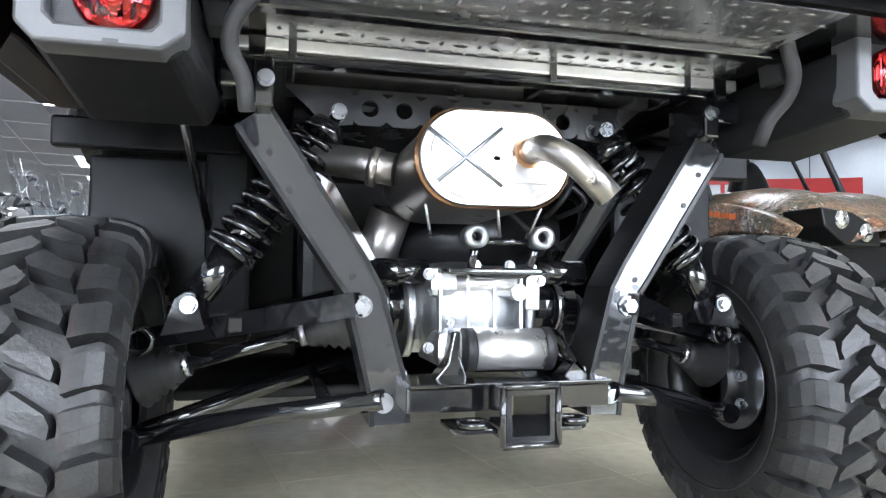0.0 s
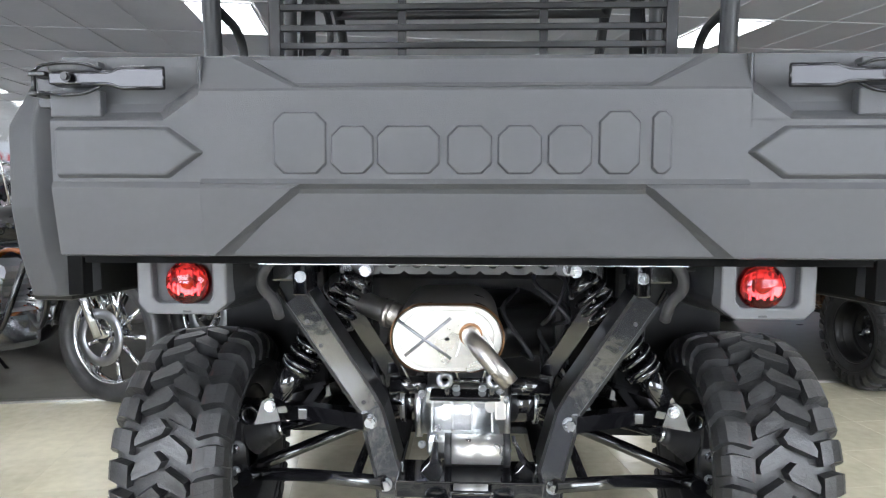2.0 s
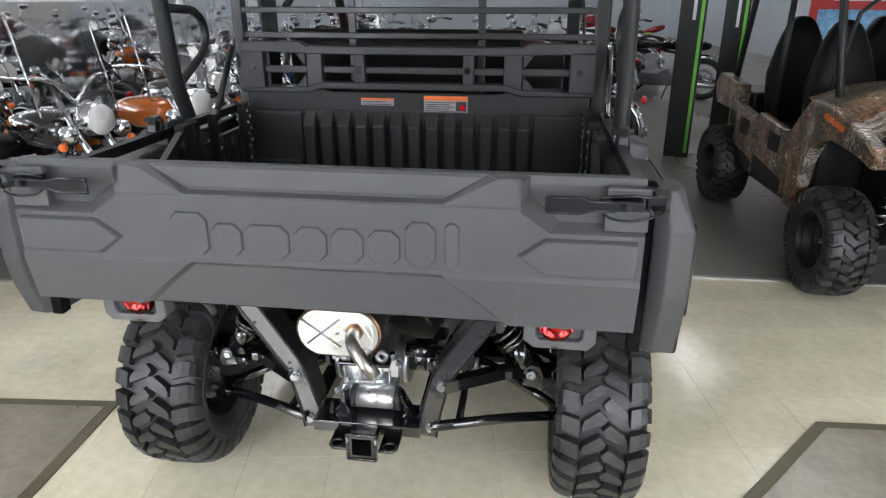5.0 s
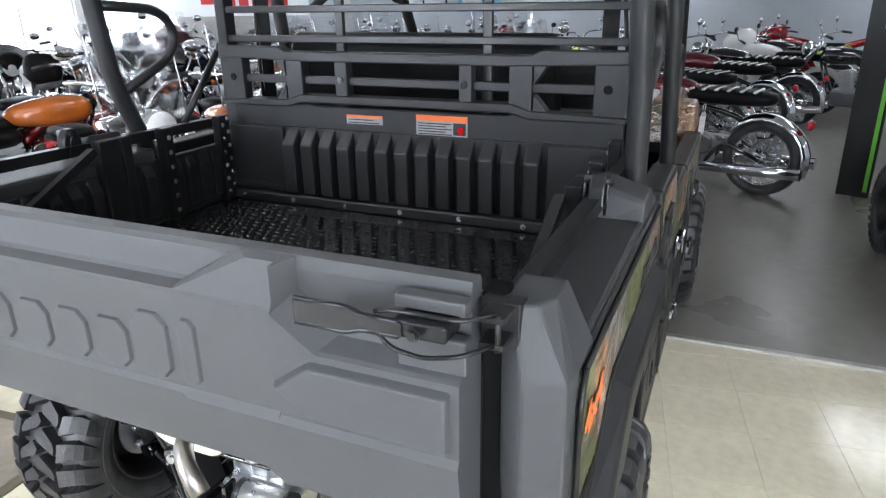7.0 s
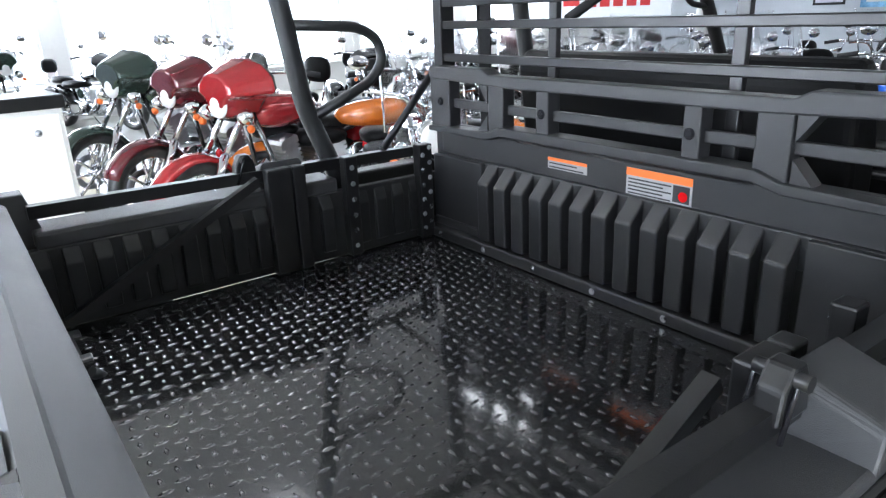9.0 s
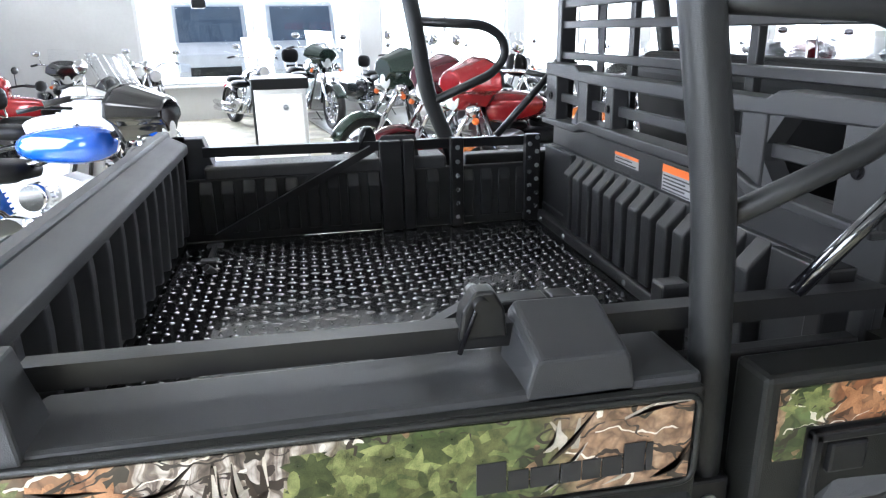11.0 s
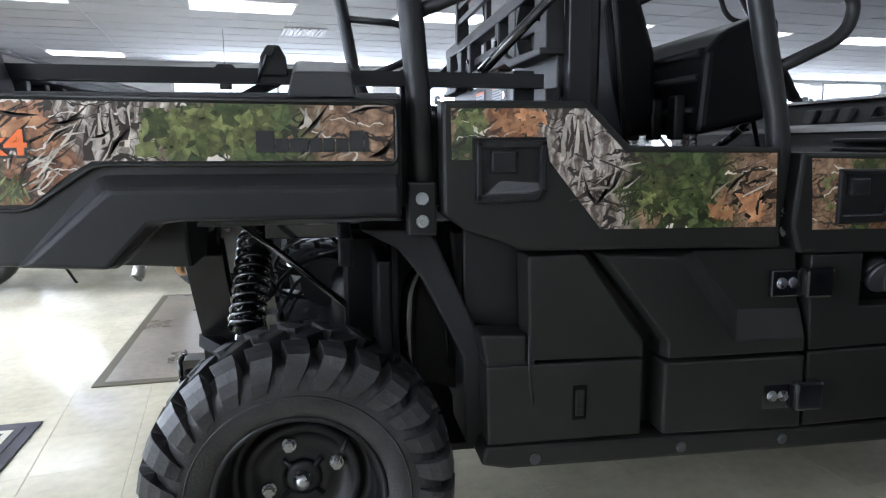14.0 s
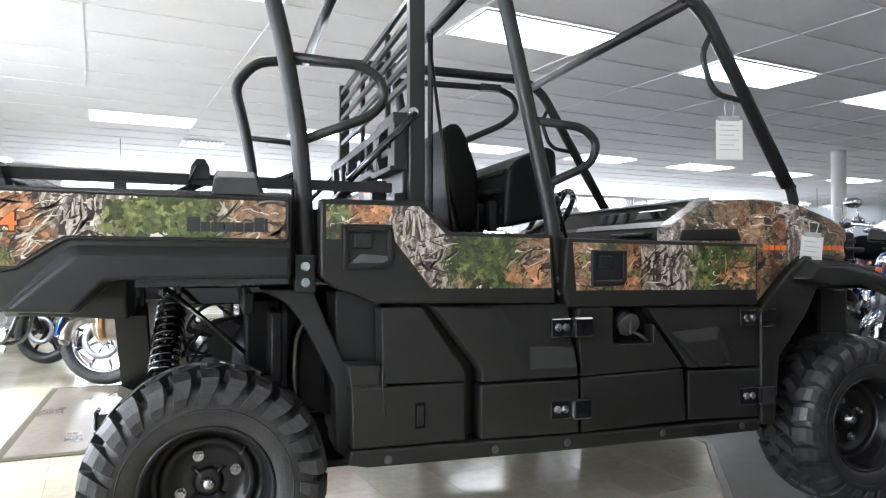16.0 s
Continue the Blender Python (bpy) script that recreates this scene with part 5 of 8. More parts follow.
# -- cargo bed --
def bed():
    fl = bmx()
    box(fl, (-0.665, -0.595, 0.906), (0.665, 0.55, 0.912))
    floor_ob = part("bed_floor", fl, M["plate"], car, "gloss black diamond plate bed floor")
    st = bmx()       # raised treads of the plate
    d = 0.0295
    for i in range(45):
        for j in range(39):
            x, y = -0.64 + i * d + (d / 2 if j % 2 else 0), -0.6 + j * d
            if abs(x) > 0.655 or y > 0.51:
                continue
            ang = radians(0 if (i + j) % 2 else 90)
            c, s = math.cos(ang), math.sin(ang)
            L, w, h = 0.0132, 0.0052, 0.0036
            pts = [(-L, 0, 0), (0, -w, 0), (L, 0, 0), (0, w, 0), (-L * 0.45, 0, h), (L * 0.45, 0, h)]
            v = [st.verts.new((x + p[0] * c - p[1] * s, y + p[0] * s + p[1] * c, 0.9118 + p[2])) for p in pts]
            for q in ((0, 1, 4), (1, 5, 4), (1, 2, 5), (2, 3, 5), (3, 4, 5), (3, 0, 4)):
                st.faces.new([v[k] for k in q]).smooth = True
    tagged(part("tread_pattern", st, M["tread"], floor_ob), kind="stuff")
    # gloss black plate; the bright metal stands in for the floor mirrored in it
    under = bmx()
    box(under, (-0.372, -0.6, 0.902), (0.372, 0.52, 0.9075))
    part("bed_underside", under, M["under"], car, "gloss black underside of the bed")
    # front wall
    fw = bmx()
    box(fw, (-0.665, 0.565, 0.912), (0.665, 0.585, 1.165), 0.004)
    box(fw, (-0.665, 0.52, 0.912), (0.665, 0.57, 0.945), 0.006)
    box(fw, (-0.655, 0.54, 0.948), (-0.45, 0.552, 0.972), 0.004)
    front = part("bed_front_wall", fw, M["bedwall"], car, "dark plastic front wall of the bed")
    for x0, x1 in ((-0.665, -0.44), (0.455, 0.665)):
        pd = bmx()
        box(pd, (x0, 0.55, 0.94), (x1, 0.57, 1.163), 0.004)
        part("wall_pad", pd, M["bedwall"], front)
    for k in range(13):
        x = -0.405 + k * 0.0685
        r = bmx()
        prism(r, [(0.568, 0.945), (0.525, 0.95), (0.522, 1.115), (0.568, 1.165)], "x", x - 0.0225, x + 0.0225, 0.005)
        part("rib", r, M["bedwall"], front)
    up = bmx()
    prism(up, [(-0.655, 1.145), (0.655, 1.145), (0.655, 1.255), (0.39, 1.255), (0.32, 1.235), (-0.32, 1.235), (-0.39, 1.255), (-0.655, 1.255)], "y", 0.578, 0.6, 0.004)
    box(up, (-0.64, 0.572, 1.15), (0.64, 0.58, 1.16), 0.002)
    part("label_panel", up, M["bedwall"], car)
    for y in range(7):
        b = bmx()
        bolt(b, (-0.6 + y * 0.2, 0.52, 0.928), (0, -1, 0), 0.006, 0.004)
        part("wall_screw", b, M["zinc"], front)
    # panel with openings above it
    pn = bmx()
    z0, z1 = 1.245, 1.41
    zb, zt = 1.262, 1.385

    uprights = []
    prism(pn, [(-0.665, 1.385), (-0.33, 1.375), (0.33, 1.375), (0.665, 1.385), (0.665, 1.42), (0.43, 1.42), (0.40, 1.405), (-0.40, 1.405), (-0.43, 1.42), (-0.665, 1.42)], "y", 0.545, 0.595, 0.004)
    prism(pn, [(-0.665, 1.235), (-0.4, 1.235), (-0.35, 1.25), (0.35, 1.25), (0.4, 1.235), (0.665, 1.235), (0.665, 1.25), (0.4, 1.258), (0.35, 1.275), (-0.35, 1.275), (-0.4, 1.258), (-0.665, 1.25)], "y", 0.535, 0.595, 0.004)
    for x0, x1 in ((-0.665, -0.575), (-0.405, -0.345), (-0.225, -0.182), (0.188, 0.228), (0.338, 0.405), (0.575, 0.665)):
        pu = bmx()
        box(pu, (x0, 0.548, 1.245), (x1, 0.59, 1.39), 0.004)
        uprights.append(pu)
    for x0, x1, s in ((-0.575, -0.405, -1), (0.405, 0.575, 1)):
        prism(pn, [(s * 0.41, 1.33), (s * 0.41, 1.385), (s * 0.45, 1.385)], "y", 0.55, 0.588)
        prism(pn, [(s * 0.41, 1.3), (s * 0.41, 1.25), (s * 0.455, 1.25)], "y", 0.55, 0.588)
    box(pn, (-0.6, 0.565, 1.305), (0.6, 0.582, 1.33), 0.003)
    guard = part("guard_panel", pn, M["bedwall"], car, "dark plastic bulkhead panel with five openings")
    for pu in uprights:
        part("panel_upright", pu, M["bedwall"], guard)
    for x in (-0.615, -0.205, 0.205, 0.612):
        b = bmx()
        bolt(b, (x, 0.548, 1.322), (0, -1, 0), 0.009, 0.006)
        part("panel_bolt", b, M["lever"], guard)
    # warning labels
    for x0, x1, za, zb2, sym in ((-0.207, -0.078, 1.186, 1.214, False), (0.038, 0.205, 1.166, 1.226, True)):
        lb = bmx()
        box(lb, (x0, 0.5762, za), (x1, 0.5778, zb2))
        L = part("warning_label", lb, M["sticker"], car, "grey warning label with an orange header")
        hd = bmx()
        box(hd, (x0, 0.5752, zb2 - (zb2 - za) * 0.28), (x1, 0.5763, zb2))
        part("label_header", hd, M["orange"], L)
        rows = 5 if sym else 2
        for k in range(rows):
            z = za + (zb2 - za) * 0.66 * (k + 0.5) / rows
            t = bmx()
            x9 = x1 - 0.05 if sym else x1 - 0.012
            box(t, (x0 + 0.006, 0.5752, z - 0.0016), (x9 - 0.02 * (k % 2), 0.5763, z + 0.0016))
            part("text_bar", t, M["ink"], L)
        if sym:
            q = bmx()
            box(q, (x1 - 0.045, 0.5752, za + 0.004), (x1 - 0.005, 0.5763, za + 0.04))
            part("symbol_box", q, M["ink"], L)
            q = bmx()
            cyl(q, (x1 - 0.02, 0.5753, za + 0.018), (x1 - 0.02, 0.574, za + 0.018), 0.011, seg=12)
            part("symbol", q, M["red"], L)
    # side walls with ribs and posts
    for s in (1, -1):
        w = bmx()
        box(w, (min(s * 0.665, s * 0.69), -0.6, 0.912), (max(s * 0.665, s * 0.69), 0.525, 1.105), 0.004)
        wall_ob = part("bed_side_wall", w, M["dark"], car, "dark ribbed plastic side wall of the bed")
        for k in range(12):
            y = -0.52 + k * 0.063
            if 0.05 < y < 0.14:
                continue
            r = bmx()
            prism(r, [(s * 0.668, 0.935), (s * 0.648, 0.94), (s * 0.645, 1.065), (s * 0.668, 1.104)], "y", y - 0.019, y + 0.019, 0.004)
            part("rib", r, M["dark"], wall_ob)
        for k in range(4):
            y = 0.29 + k * 0.06
            r = bmx()
            prism(r, [(s * 0.668, 0.935), (s * 0.655, 0.94), (s * 0.652, 1.06), (s * 0.668, 1.1)], "y", y - 0.019, y + 0.019, 0.004)
            part("rib", r, M["dark"], wall_ob)
        for y, w2 in ((0.04, 0.034), (0.095, 0.018), (0.25, 0.02), (0.5, 0.024)):
            p = bmx()
            box(p, (min(s * 0.635, s * 0.668), y - w2, 0.915), (max(s * 0.635, s * 0.668), y + w2, 1.2), 0.004)
            po = part("bed_post", p, M["satin"], car, "black steel bed post")
            if y > 0.2:
                for k in range(6):
                    for q in ((-0.012, 0.012) if y > 0.4 else (0,)):
                        b = bmx()
                        bolt(b, (s * 0.634, y + q, 0.945 + k * 0.045 + (0.02 if q > 0 else 0)), (-s, 0, 0), 0.0055, 0.004)
                        part("rivet", b, M["zinc"], po)
        rl = bmx()
        tube(rl, [(s * 0.70, -0.52, 1.184), (s * 0.70, 0.53, 1.173)], 0.0145, square=True)
        part("bed_rail", rl, M["satin"], car, "black square bed rail")
        br = bmx()
        tube(br, [(s * 0.632, -0.02, 1.18), (s * 0.63, -0.5, 0.935)], 0.011, square=True)
        part("rail_brace", br, M["satin"], car, "slanting rail brace")
        bk = bmx()
        prism(bk, [(-0.055, 1.178), (-0.05, 1.215), (-0.035, 1.238), (-0.012, 1.238), (0.0, 1.215), (0.004, 1.178)], "x", s * 0.692, s * 0.722, 0.004)
        bb = part("rail_bracket", bk, M["satin"], car, "black hinge bracket with a pin")
        pinb = bmx()
        cyl(pinb, (s * 0.68, -0.03, 1.225), (s * 0.735, -0.03, 1.225), 0.009, seg=12)
        part("bracket_pin", pinb, M["satin"], bb)
        clip = bmx()
        tube(clip, [(s * 0.682, -0.055, 1.165), (s * 0.682, -0.03, 1.23), (s * 0.725, -0.03, 1.232), (s * 0.725, -0.055, 1.165)], 0.003, 6, 0.006)
        part("clip", clip, M["lever"], bb)


bed()


# -- protective screen and roll cage --
def cage():
    for s in (1, -1):
        X = s * 0.735
        b0 = 0.0 if s > 0 else -0.07
        p = bmx()
        tube(p, [(X, 0.268, 0.88), (X, 0.262, 1.12), (X, 0.245 + b0, 1.33), (X * 0.985, 0.20 + b0, 1.6), (X * 0.97, 0.15 + b0, 1.8), (X * 0.96, 0.25 + b0, 1.92), (X * 0.95, 0.4, 1.95)], 0.0255, 16, 0.06)
        pl = part("rear_pillar", p, M["tube"], car, "black steel roll cage tube")
        ft = bmx()
        box(ft, (min(s * 0.72, s * 0.765), 0.232, 0.858), (max(s * 0.72, s * 0.765), 0.292, 0.968), 0.005)
        part("pillar_foot", ft, M["satin"], pl)
        for z in (0.888, 0.934):
            b = bmx()
            bolt(b, (s * 0.766, 0.262, z), (s, 0, 0), 0.0098, 0.011)
            part("pillar_bolt", b, M["zinc"], pl, "bright flanged bolt")
        lp = bmx()
        tube(lp, [(X * 0.99, 0.25 + b0, 1.30), (X, 0.46 + b0, 1.385), (X, 0.505 + b0, 1.44), (X, 0.49 + b0, 1.50), (X, 0.43 + b0, 1.535), (X * 0.985, 0.215 + b0, 1.548)], 0.0145, 12, 0.05)
        part("rear_grab_loop", lp, M["tube"], pl)
        rf = bmx()
        tube(rf, [(s * 0.70, 0.4, 1.95), (s * 0.68, 1.0, 1.95), (s * 0.665, 1.6, 1.94), (s * 0.665, 1.72, 1.88), (s * 0.66, 2.12, 1.235)], 0.0255, 14, 0.08)
        part("roof_rail_and_front_pillar", rf, M["tube"], car, "black steel roll cage tube")
        lw = bmx()
        tube(lw, [(s * 0.66, 2.115, 1.26), (s * 0.655, 2.15, 1.2), (s * 0.65, 2.18, 0.95)], 0.02, 12, 0.03)
        bolt(lw, (s * 0.672, 2.13, 1.23), (s, 0, 0), 0.011, 0.012)
        part("front_pillar_foot", lw, M["tube"], car)
        mp = bmx()
        tube(mp, [(s * 0.735, 1.085, 0.84), (s * 0.735, 1.07, 1.05), (s * 0.715, 0.93, 1.7), (s * 0.69, 0.88, 1.945)], 0.0255, 14, 0.08)
        ml = part("middle_pillar", mp, M["tube"], car, "black steel roll cage tube")
        for z in (0.887, 0.847):
            b = bmx()
            bolt(b, (s * 0.76, 1.083, z), (s, 0, 0), 0.011, 0.01)
            part("pillar_bolt", b, M["zinc"], ml)
        lp = bmx()
        tube(lp, [(s * 0.725, 0.985, 1.41), (s * 0.73, 1.18, 1.395), (s * 0.73, 1.235, 1.35), (s * 0.73, 1.225, 1.295), (s * 0.73, 1.19, 1.262), (s * 0.73, 1.04, 1.195)], 0.0145, 12, 0.04)
        part("middle_grab_loop", lp, M["tube"], ml)
        gl = bmx()
        tube(gl, [(s * 0.663, 1.765, 1.8), (s * 0.66, 1.72, 1.71), (s * 0.66, 1.76, 1.6), (s * 0.66, 1.8, 1.565), (s * 0.66, 1.915, 1.55)], 0.011, 10, 0.04)
        part("front_grab_loop", gl, M["tube"], car)
        sb = bmx()
        box(sb, (min(s * 0.66, s * 0.70), 0.59, 1.12), (max(s * 0.66, s * 0.70), 0.64, 1.83), 0.004)
        part("screen_post", sb, M["satin"], car, "black steel screen post")
        st = bmx()
        tube(st, [(s * 0.715, 0.607, 1.408), (s * 0.705, 0.395, 1.19)], 0.0115, 10)
        part("screen_strut", st, M["satin"] if s < 0 else M["black"], car)
        b = bmx()
        bolt(b, (s * 0.705, 0.6, 1.41), (s, 0, 0), 0.013, 0.012)
        part("strut_bolt", b, M["zinc"], car)
        bt = bmx()
        tube(bt, [(s * 0.6, 0.68, 1.7), (s * 0.64, 0.72, 1.3), (s * 0.64, 0.75, 1.03)], 0.006, 8)
        part("gas_strut", bt, M["satin"], car)
        bl = bmx()
        box(bl, (min(s * 0.56, s * 0.605), 0.69, 1.02), (max(s * 0.56, s * 0.605), 0.695, 1.72), m=None)
        part("seat_belt", bl, M["seat"], car, "black webbing belt")
    for z, y in ((1.935, 0.42), (1.93, 0.88), (1.9, 1.66)):
        c = bmx()
        tube(c, [(-0.68, y, z), (0.68, y, z)], 0.021, 12)
        part("roof_cross_tube", c, M["tube"], car)
    c = bmx()
    tube(c, [(-0.69, 0.75, 1.88), (-0.69, 1.47, 1.886), (-0.69, 1.56, 1.85), (-0.69, 1.585, 1.76), (-0.69, 1.5, 1.69), (-0.69, 1.15, 1.53)], 0.017, 12, 0.04)
    part("inner_brace", c, M["tube"], car, "bent black cage tube")
    c = bmx()
    box(c, (-0.715, 1.36, 1.868), (-0.665, 1.48, 1.905), 0.006)
    part("brace_clamp", c, M["satin"], car)
    for z in (1.44, 1.53, 1.59, 1.66, 1.725, 1.79):
        b = bmx()
        box(b, (-0.665, 0.596, z - 0.011), (0.665, 0.614, z + 0.011), 0.003)
        part("screen_bar", b, M["satin"], car, "black flat screen bar")
    for x in (-0.24, 0.25):
        b = bmx()
        box(b, (x - 0.014, 0.616, 1.15), (x + 0.014, 0.634, 1.8), 0.003)
        part("screen_upright", b, M["satin"], car)


cage()


# -- rear frame, drive and suspension --
def undercarriage():
    # legs: pressed channels
    out = [(-0.413, 0.777), (-0.369, 0.811), (-0.218, 0.579), (-0.196, 0.539), (-0.152, 0.377), (-0.152, 0.330), (-0.207, 0.327), (-0.212, 0.378), (-0.248, 0.530), (-0.266, 0.555)]
    lg, fl = bmx(), bmx()
    prism(lg, [(-x, z) for x, z in out], "y", -0.283, -0.277, 0.001)
    for way in ([(0.413, 0.777), (0.266, 0.555), (0.248, 0.530), (0.212, 0.378), (0.207, 0.327)], [(0.369, 0.811), (0.218, 0.579), (0.196, 0.539), (0.152, 0.377), (0.152, 0.330)]):
        for a, b in zip(way, way[1:]):
            v = (Vector(b) - Vector(a)).normalized()
            nn = Vector((-v.y, v.x)) * 0.0035
            prism(fl, [Vector(a) + nn, Vector(b) + nn, Vector(b) - nn, Vector(a) - nn], "y", -0.286, -0.195)
    pair = both("frame_leg", lg, M["pressed"], car, "gloss black pressed steel frame leg")
    other = flip(fl)
    for ob, bm in zip(pair, (fl, other)):
        part("leg_flange", bm, M["satin"], ob)
    for ob, s in zip(pair, (1, -1)):
        for x, z, r in ((0.225, 0.509, 0.0125), (0.190, 0.362, 0.0115)):
            b = bmx()
            bolt(b, (s * x, -0.283, z), (0, -1, 0), r, 0.014)
            part("frame_bolt", b, M["zinc"], ob, "bright flanged bolt")
        # black discs laid on the leg, the dark of holes as colour
        for x, z in ((0.365, 0.738), (0.335, 0.683), (0.239, 0.553)):
            b = bmx()
            cyl(b, (s * x, -0.282, z), (s * x, -0.2845, z), 0.005, seg=10)
            part("leg_hole", b, M["ink"], ob)
    # inner second legs further forward
    il = bmx()
    tube(il, [(0.33, -0.12, 0.8), (0.2, -0.1, 0.58), (0.17, -0.08, 0.45)], 0.02, square=True)
    both("inner_leg", il, M["black"], car, "gloss black inner frame leg")
    br = bmx()
    box(br, (0.385, -0.3, 0.83), (0.44, -0.22, 0.872), 0.005)
    box(br, (0.36, -0.31, 0.80), (0.39, -0.2, 0.878), 0.004)
    cyl(br, (0.38, -0.26, 0.85), (0.45, -0.26, 0.85), 0.012, seg=12)
    both("bed_pivot", br, M["black"], car, "black bed pivot bracket")
    b = bmx()
    bolt(b, (0.372, -0.31, 0.842), (0, -1, 0), 0.0095, 0.012)
    both("pivot_bolt", b, M["zinc"], car)
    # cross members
    # bright metal gives this black bar its white floor reflection
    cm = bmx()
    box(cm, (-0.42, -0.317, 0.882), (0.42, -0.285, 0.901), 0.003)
    part("bed_cross_bar", cm, M["shield"], car, "bed cross bar, bright metal in place of floor reflections")
    cm = bmx()
    box(cm, (-0.41, -0.31, 0.868), (0.41, -0.28, 0.8815), 0.003)
    part("lower_cross_bar", cm, M["black"], car, "gloss black bed cross bar")
    cm = bmx()
    box(cm, (-0.40, -0.46, 0.888), (0.40, -0.435, 0.901), 0.003)
    part("bed_stiffener", cm, M["black"], car)
    for x in (-0.385, -0.335, 0.075, 0.322, 0.385):
        cm = bmx()
        wide = 0.012 if abs(x) > 0.38 else 0.006
        box(cm, (x - wide, -0.32, 0.87), (x + wide, -0.2, 0.9025), 0.002)
        part("bed_runner", cm, M["black"], car)
    tr = bmx()       # treads on the underside of the plate
    d = 0.0295
    for i in range(25):
        for j in range(11):
            x, y = -0.355 + i * d + (d / 2 if j % 2 else 0), -0.585 + j * d
            c, s2 = ((1, 0) if (i + j) % 2 else (0, 1))
            pts = [(-0.0125, 0, 0), (0, -0.0045, 0), (0.0125, 0, 0), (0, 0.0045, 0), (-0.005, 0, -0.0022), (0.005, 0, -0.0022)]
            v = [tr.verts.new((x + p[0] * c - p[1] * s2, y + p[0] * s2 + p[1] * c, 0.9018 + p[2])) for p in pts]
            for q in ((0, 1, 4), (1, 5, 4), (1, 2, 5), (2, 3, 5), (3, 4, 5), (3, 0, 4)):
                tr.faces.new([v[k] for k in reversed(q)]).smooth = True
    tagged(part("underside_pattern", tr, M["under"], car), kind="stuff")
    hp = bmx()       # drilled plate
    z0, z1, y0, y1 = 0.826, 0.884, -0.124, -0.118
    xs = [-0.193 + 0.0622 * k for k in range(7)]
    edges = [-0.224] + [x + 0.0311 for x in xs]
    for k, x in enumerate(xs):
        n, r, zc = 16, 0.0155, 0.856
        ring, sq = [], []
        for j in range(n):
            a = 2 * math.pi * j / n + math.pi / n
            cx, cz = math.cos(a), math.sin(a)
            ring.append((x + r * cx, zc + r * cz))
            f = 0.0311 / max(abs(cx), 1e-6)
            g = (z1 - zc) / max(abs(cz), 1e-6) if cz > 0 else (zc - z0) / max(abs(cz), 1e-6)
            f = min(f, g)
            sq.append((x + cx * f, zc + cz * f))
        for yy, rev in ((y0, False), (y1, True)):
            a = [hp.verts.new((p[0], yy, p[1])) for p in ring]
            b = [hp.verts.new((p[0], yy, p[1])) for p in sq]
            for j in range(n):
                q = (a[j], a[(j + 1) % n], b[(j + 1) % n], b[j])
                hp.faces.new(q if not rev else tuple(reversed(q)))
        a = [hp.verts.new((p[0], y0, p[1])) for p in ring]
        b = [hp.verts.new((p[0], y1, p[1])) for p in ring]
        for j in range(n):
            hp.faces.new((a[j], b[j], b[(j + 1) % n], a[(j + 1) % n]))
    bmesh.ops.remove_doubles(hp, verts=hp.verts, dist=1e-5)
    prism(hp, [(-0.34, 0.884), (-0.224, 0.884), (-0.224, 0.826), (-0.27, 0.82), (-0.30, 0.85)], "y", y0, y1)
    prism(hp, [(0.34, 0.884), (0.2115, 0.884), (0.2115, 0.826), (0.27, 0.82), (0.30, 0.85)], "y", y0, y1)
    box(hp, (-0.34, -0.124, 0.884), (0.34, -0.06, 0.89))
    drilled = part("drilled_plate", hp, M["enamel"], car, "black cross plate drilled with seven holes")
    for x in (-0.251, 0.24):
        b = bmx()
        bolt(b, (x, -0.124, 0.84), (0, -1, 0), 0.0105, 0.014)
        part("plate_bolt", b, M["zinc"], drilled)
    # muffler
    mu = bmx()

    def oval(y, k=1.0, n=40):
        cx, cz, a, rr = -0.053, 0.726, 0.045 , 0.0705
        pts = []
        for j in range(n):
            t = 2 * math.pi * j / n
            ex = a if math.cos(t) > 0 else -a
            pts.append((cx + (ex + rr * math.cos(t)) * k, y, cz + rr * math.sin(t) * k))
        return pts
    loft(mu, [oval(-0.05, 0.97), oval(-0.06, 1.0), oval(-0.345, 1.0)], closed=True)
    mu.faces.new([mu.verts.new(p) for p in oval(-0.05, 0.97)])
    for f in mu.faces:
        f.smooth = len(f.verts) == 4
    muf = part("muffler", mu, M["pipe"], car, "bright oval steel muffler with a bent tailpipe")
    muf.location = (0.006, -0.03, 0)
    rim = bmx()
    loft(rim, [oval(-0.335, 1.01), oval(-0.345, 1.035), oval(-0.358, 1.035), oval(-0.362, 1.0)], closed=True)
    part("muffler_rim", rim, M["heat"], muf, "heat-tinted rolled rim")
    fc = bmx()
    rows = [oval(-0.358, 0.99), oval(-0.364, 0.97), oval(-0.364, 0.86), oval(-0.366, 0.84), oval(-0.366, 0.05)]
    loft(fc, rows, closed=True)
    face = part("muffler_face", fc, M["shield"], muf, "bright end plate with a pressed cross")
    # darker steel than the plate: shade along the pressing put into colour
    for a, b in (((-0.155, 0.765), (-0.045, 0.685)), ((-0.045, 0.77), (-0.14, 0.69))):
        e = bmx()
        tube(e, [(a[0], -0.3655, a[1]), (b[0], -0.3655, b[1])], 0.0035, 8)
        part("pressed_rib", e, M["steel"], face)
    fl = bmx()
    prism(fl, [(-0.035, 0.69), (-0.03, 0.705), (-0.018, 0.78), (-0.008, 0.788), (0.002, 0.782), (0.043, 0.712), (0.043, 0.698), (0.032, 0.69)], "y", -0.364, -0.369, 0.002)
    part("outlet_flange", fl, M["shield"], muf)
    tp = bmx()
    tube(tp, [(-0.004, -0.36, 0.737), (-0.002, -0.42, 0.737), (0.03, -0.455, 0.71), (0.072, -0.465, 0.662)], 0.019, 20, 0.06)
    ring = bmx()
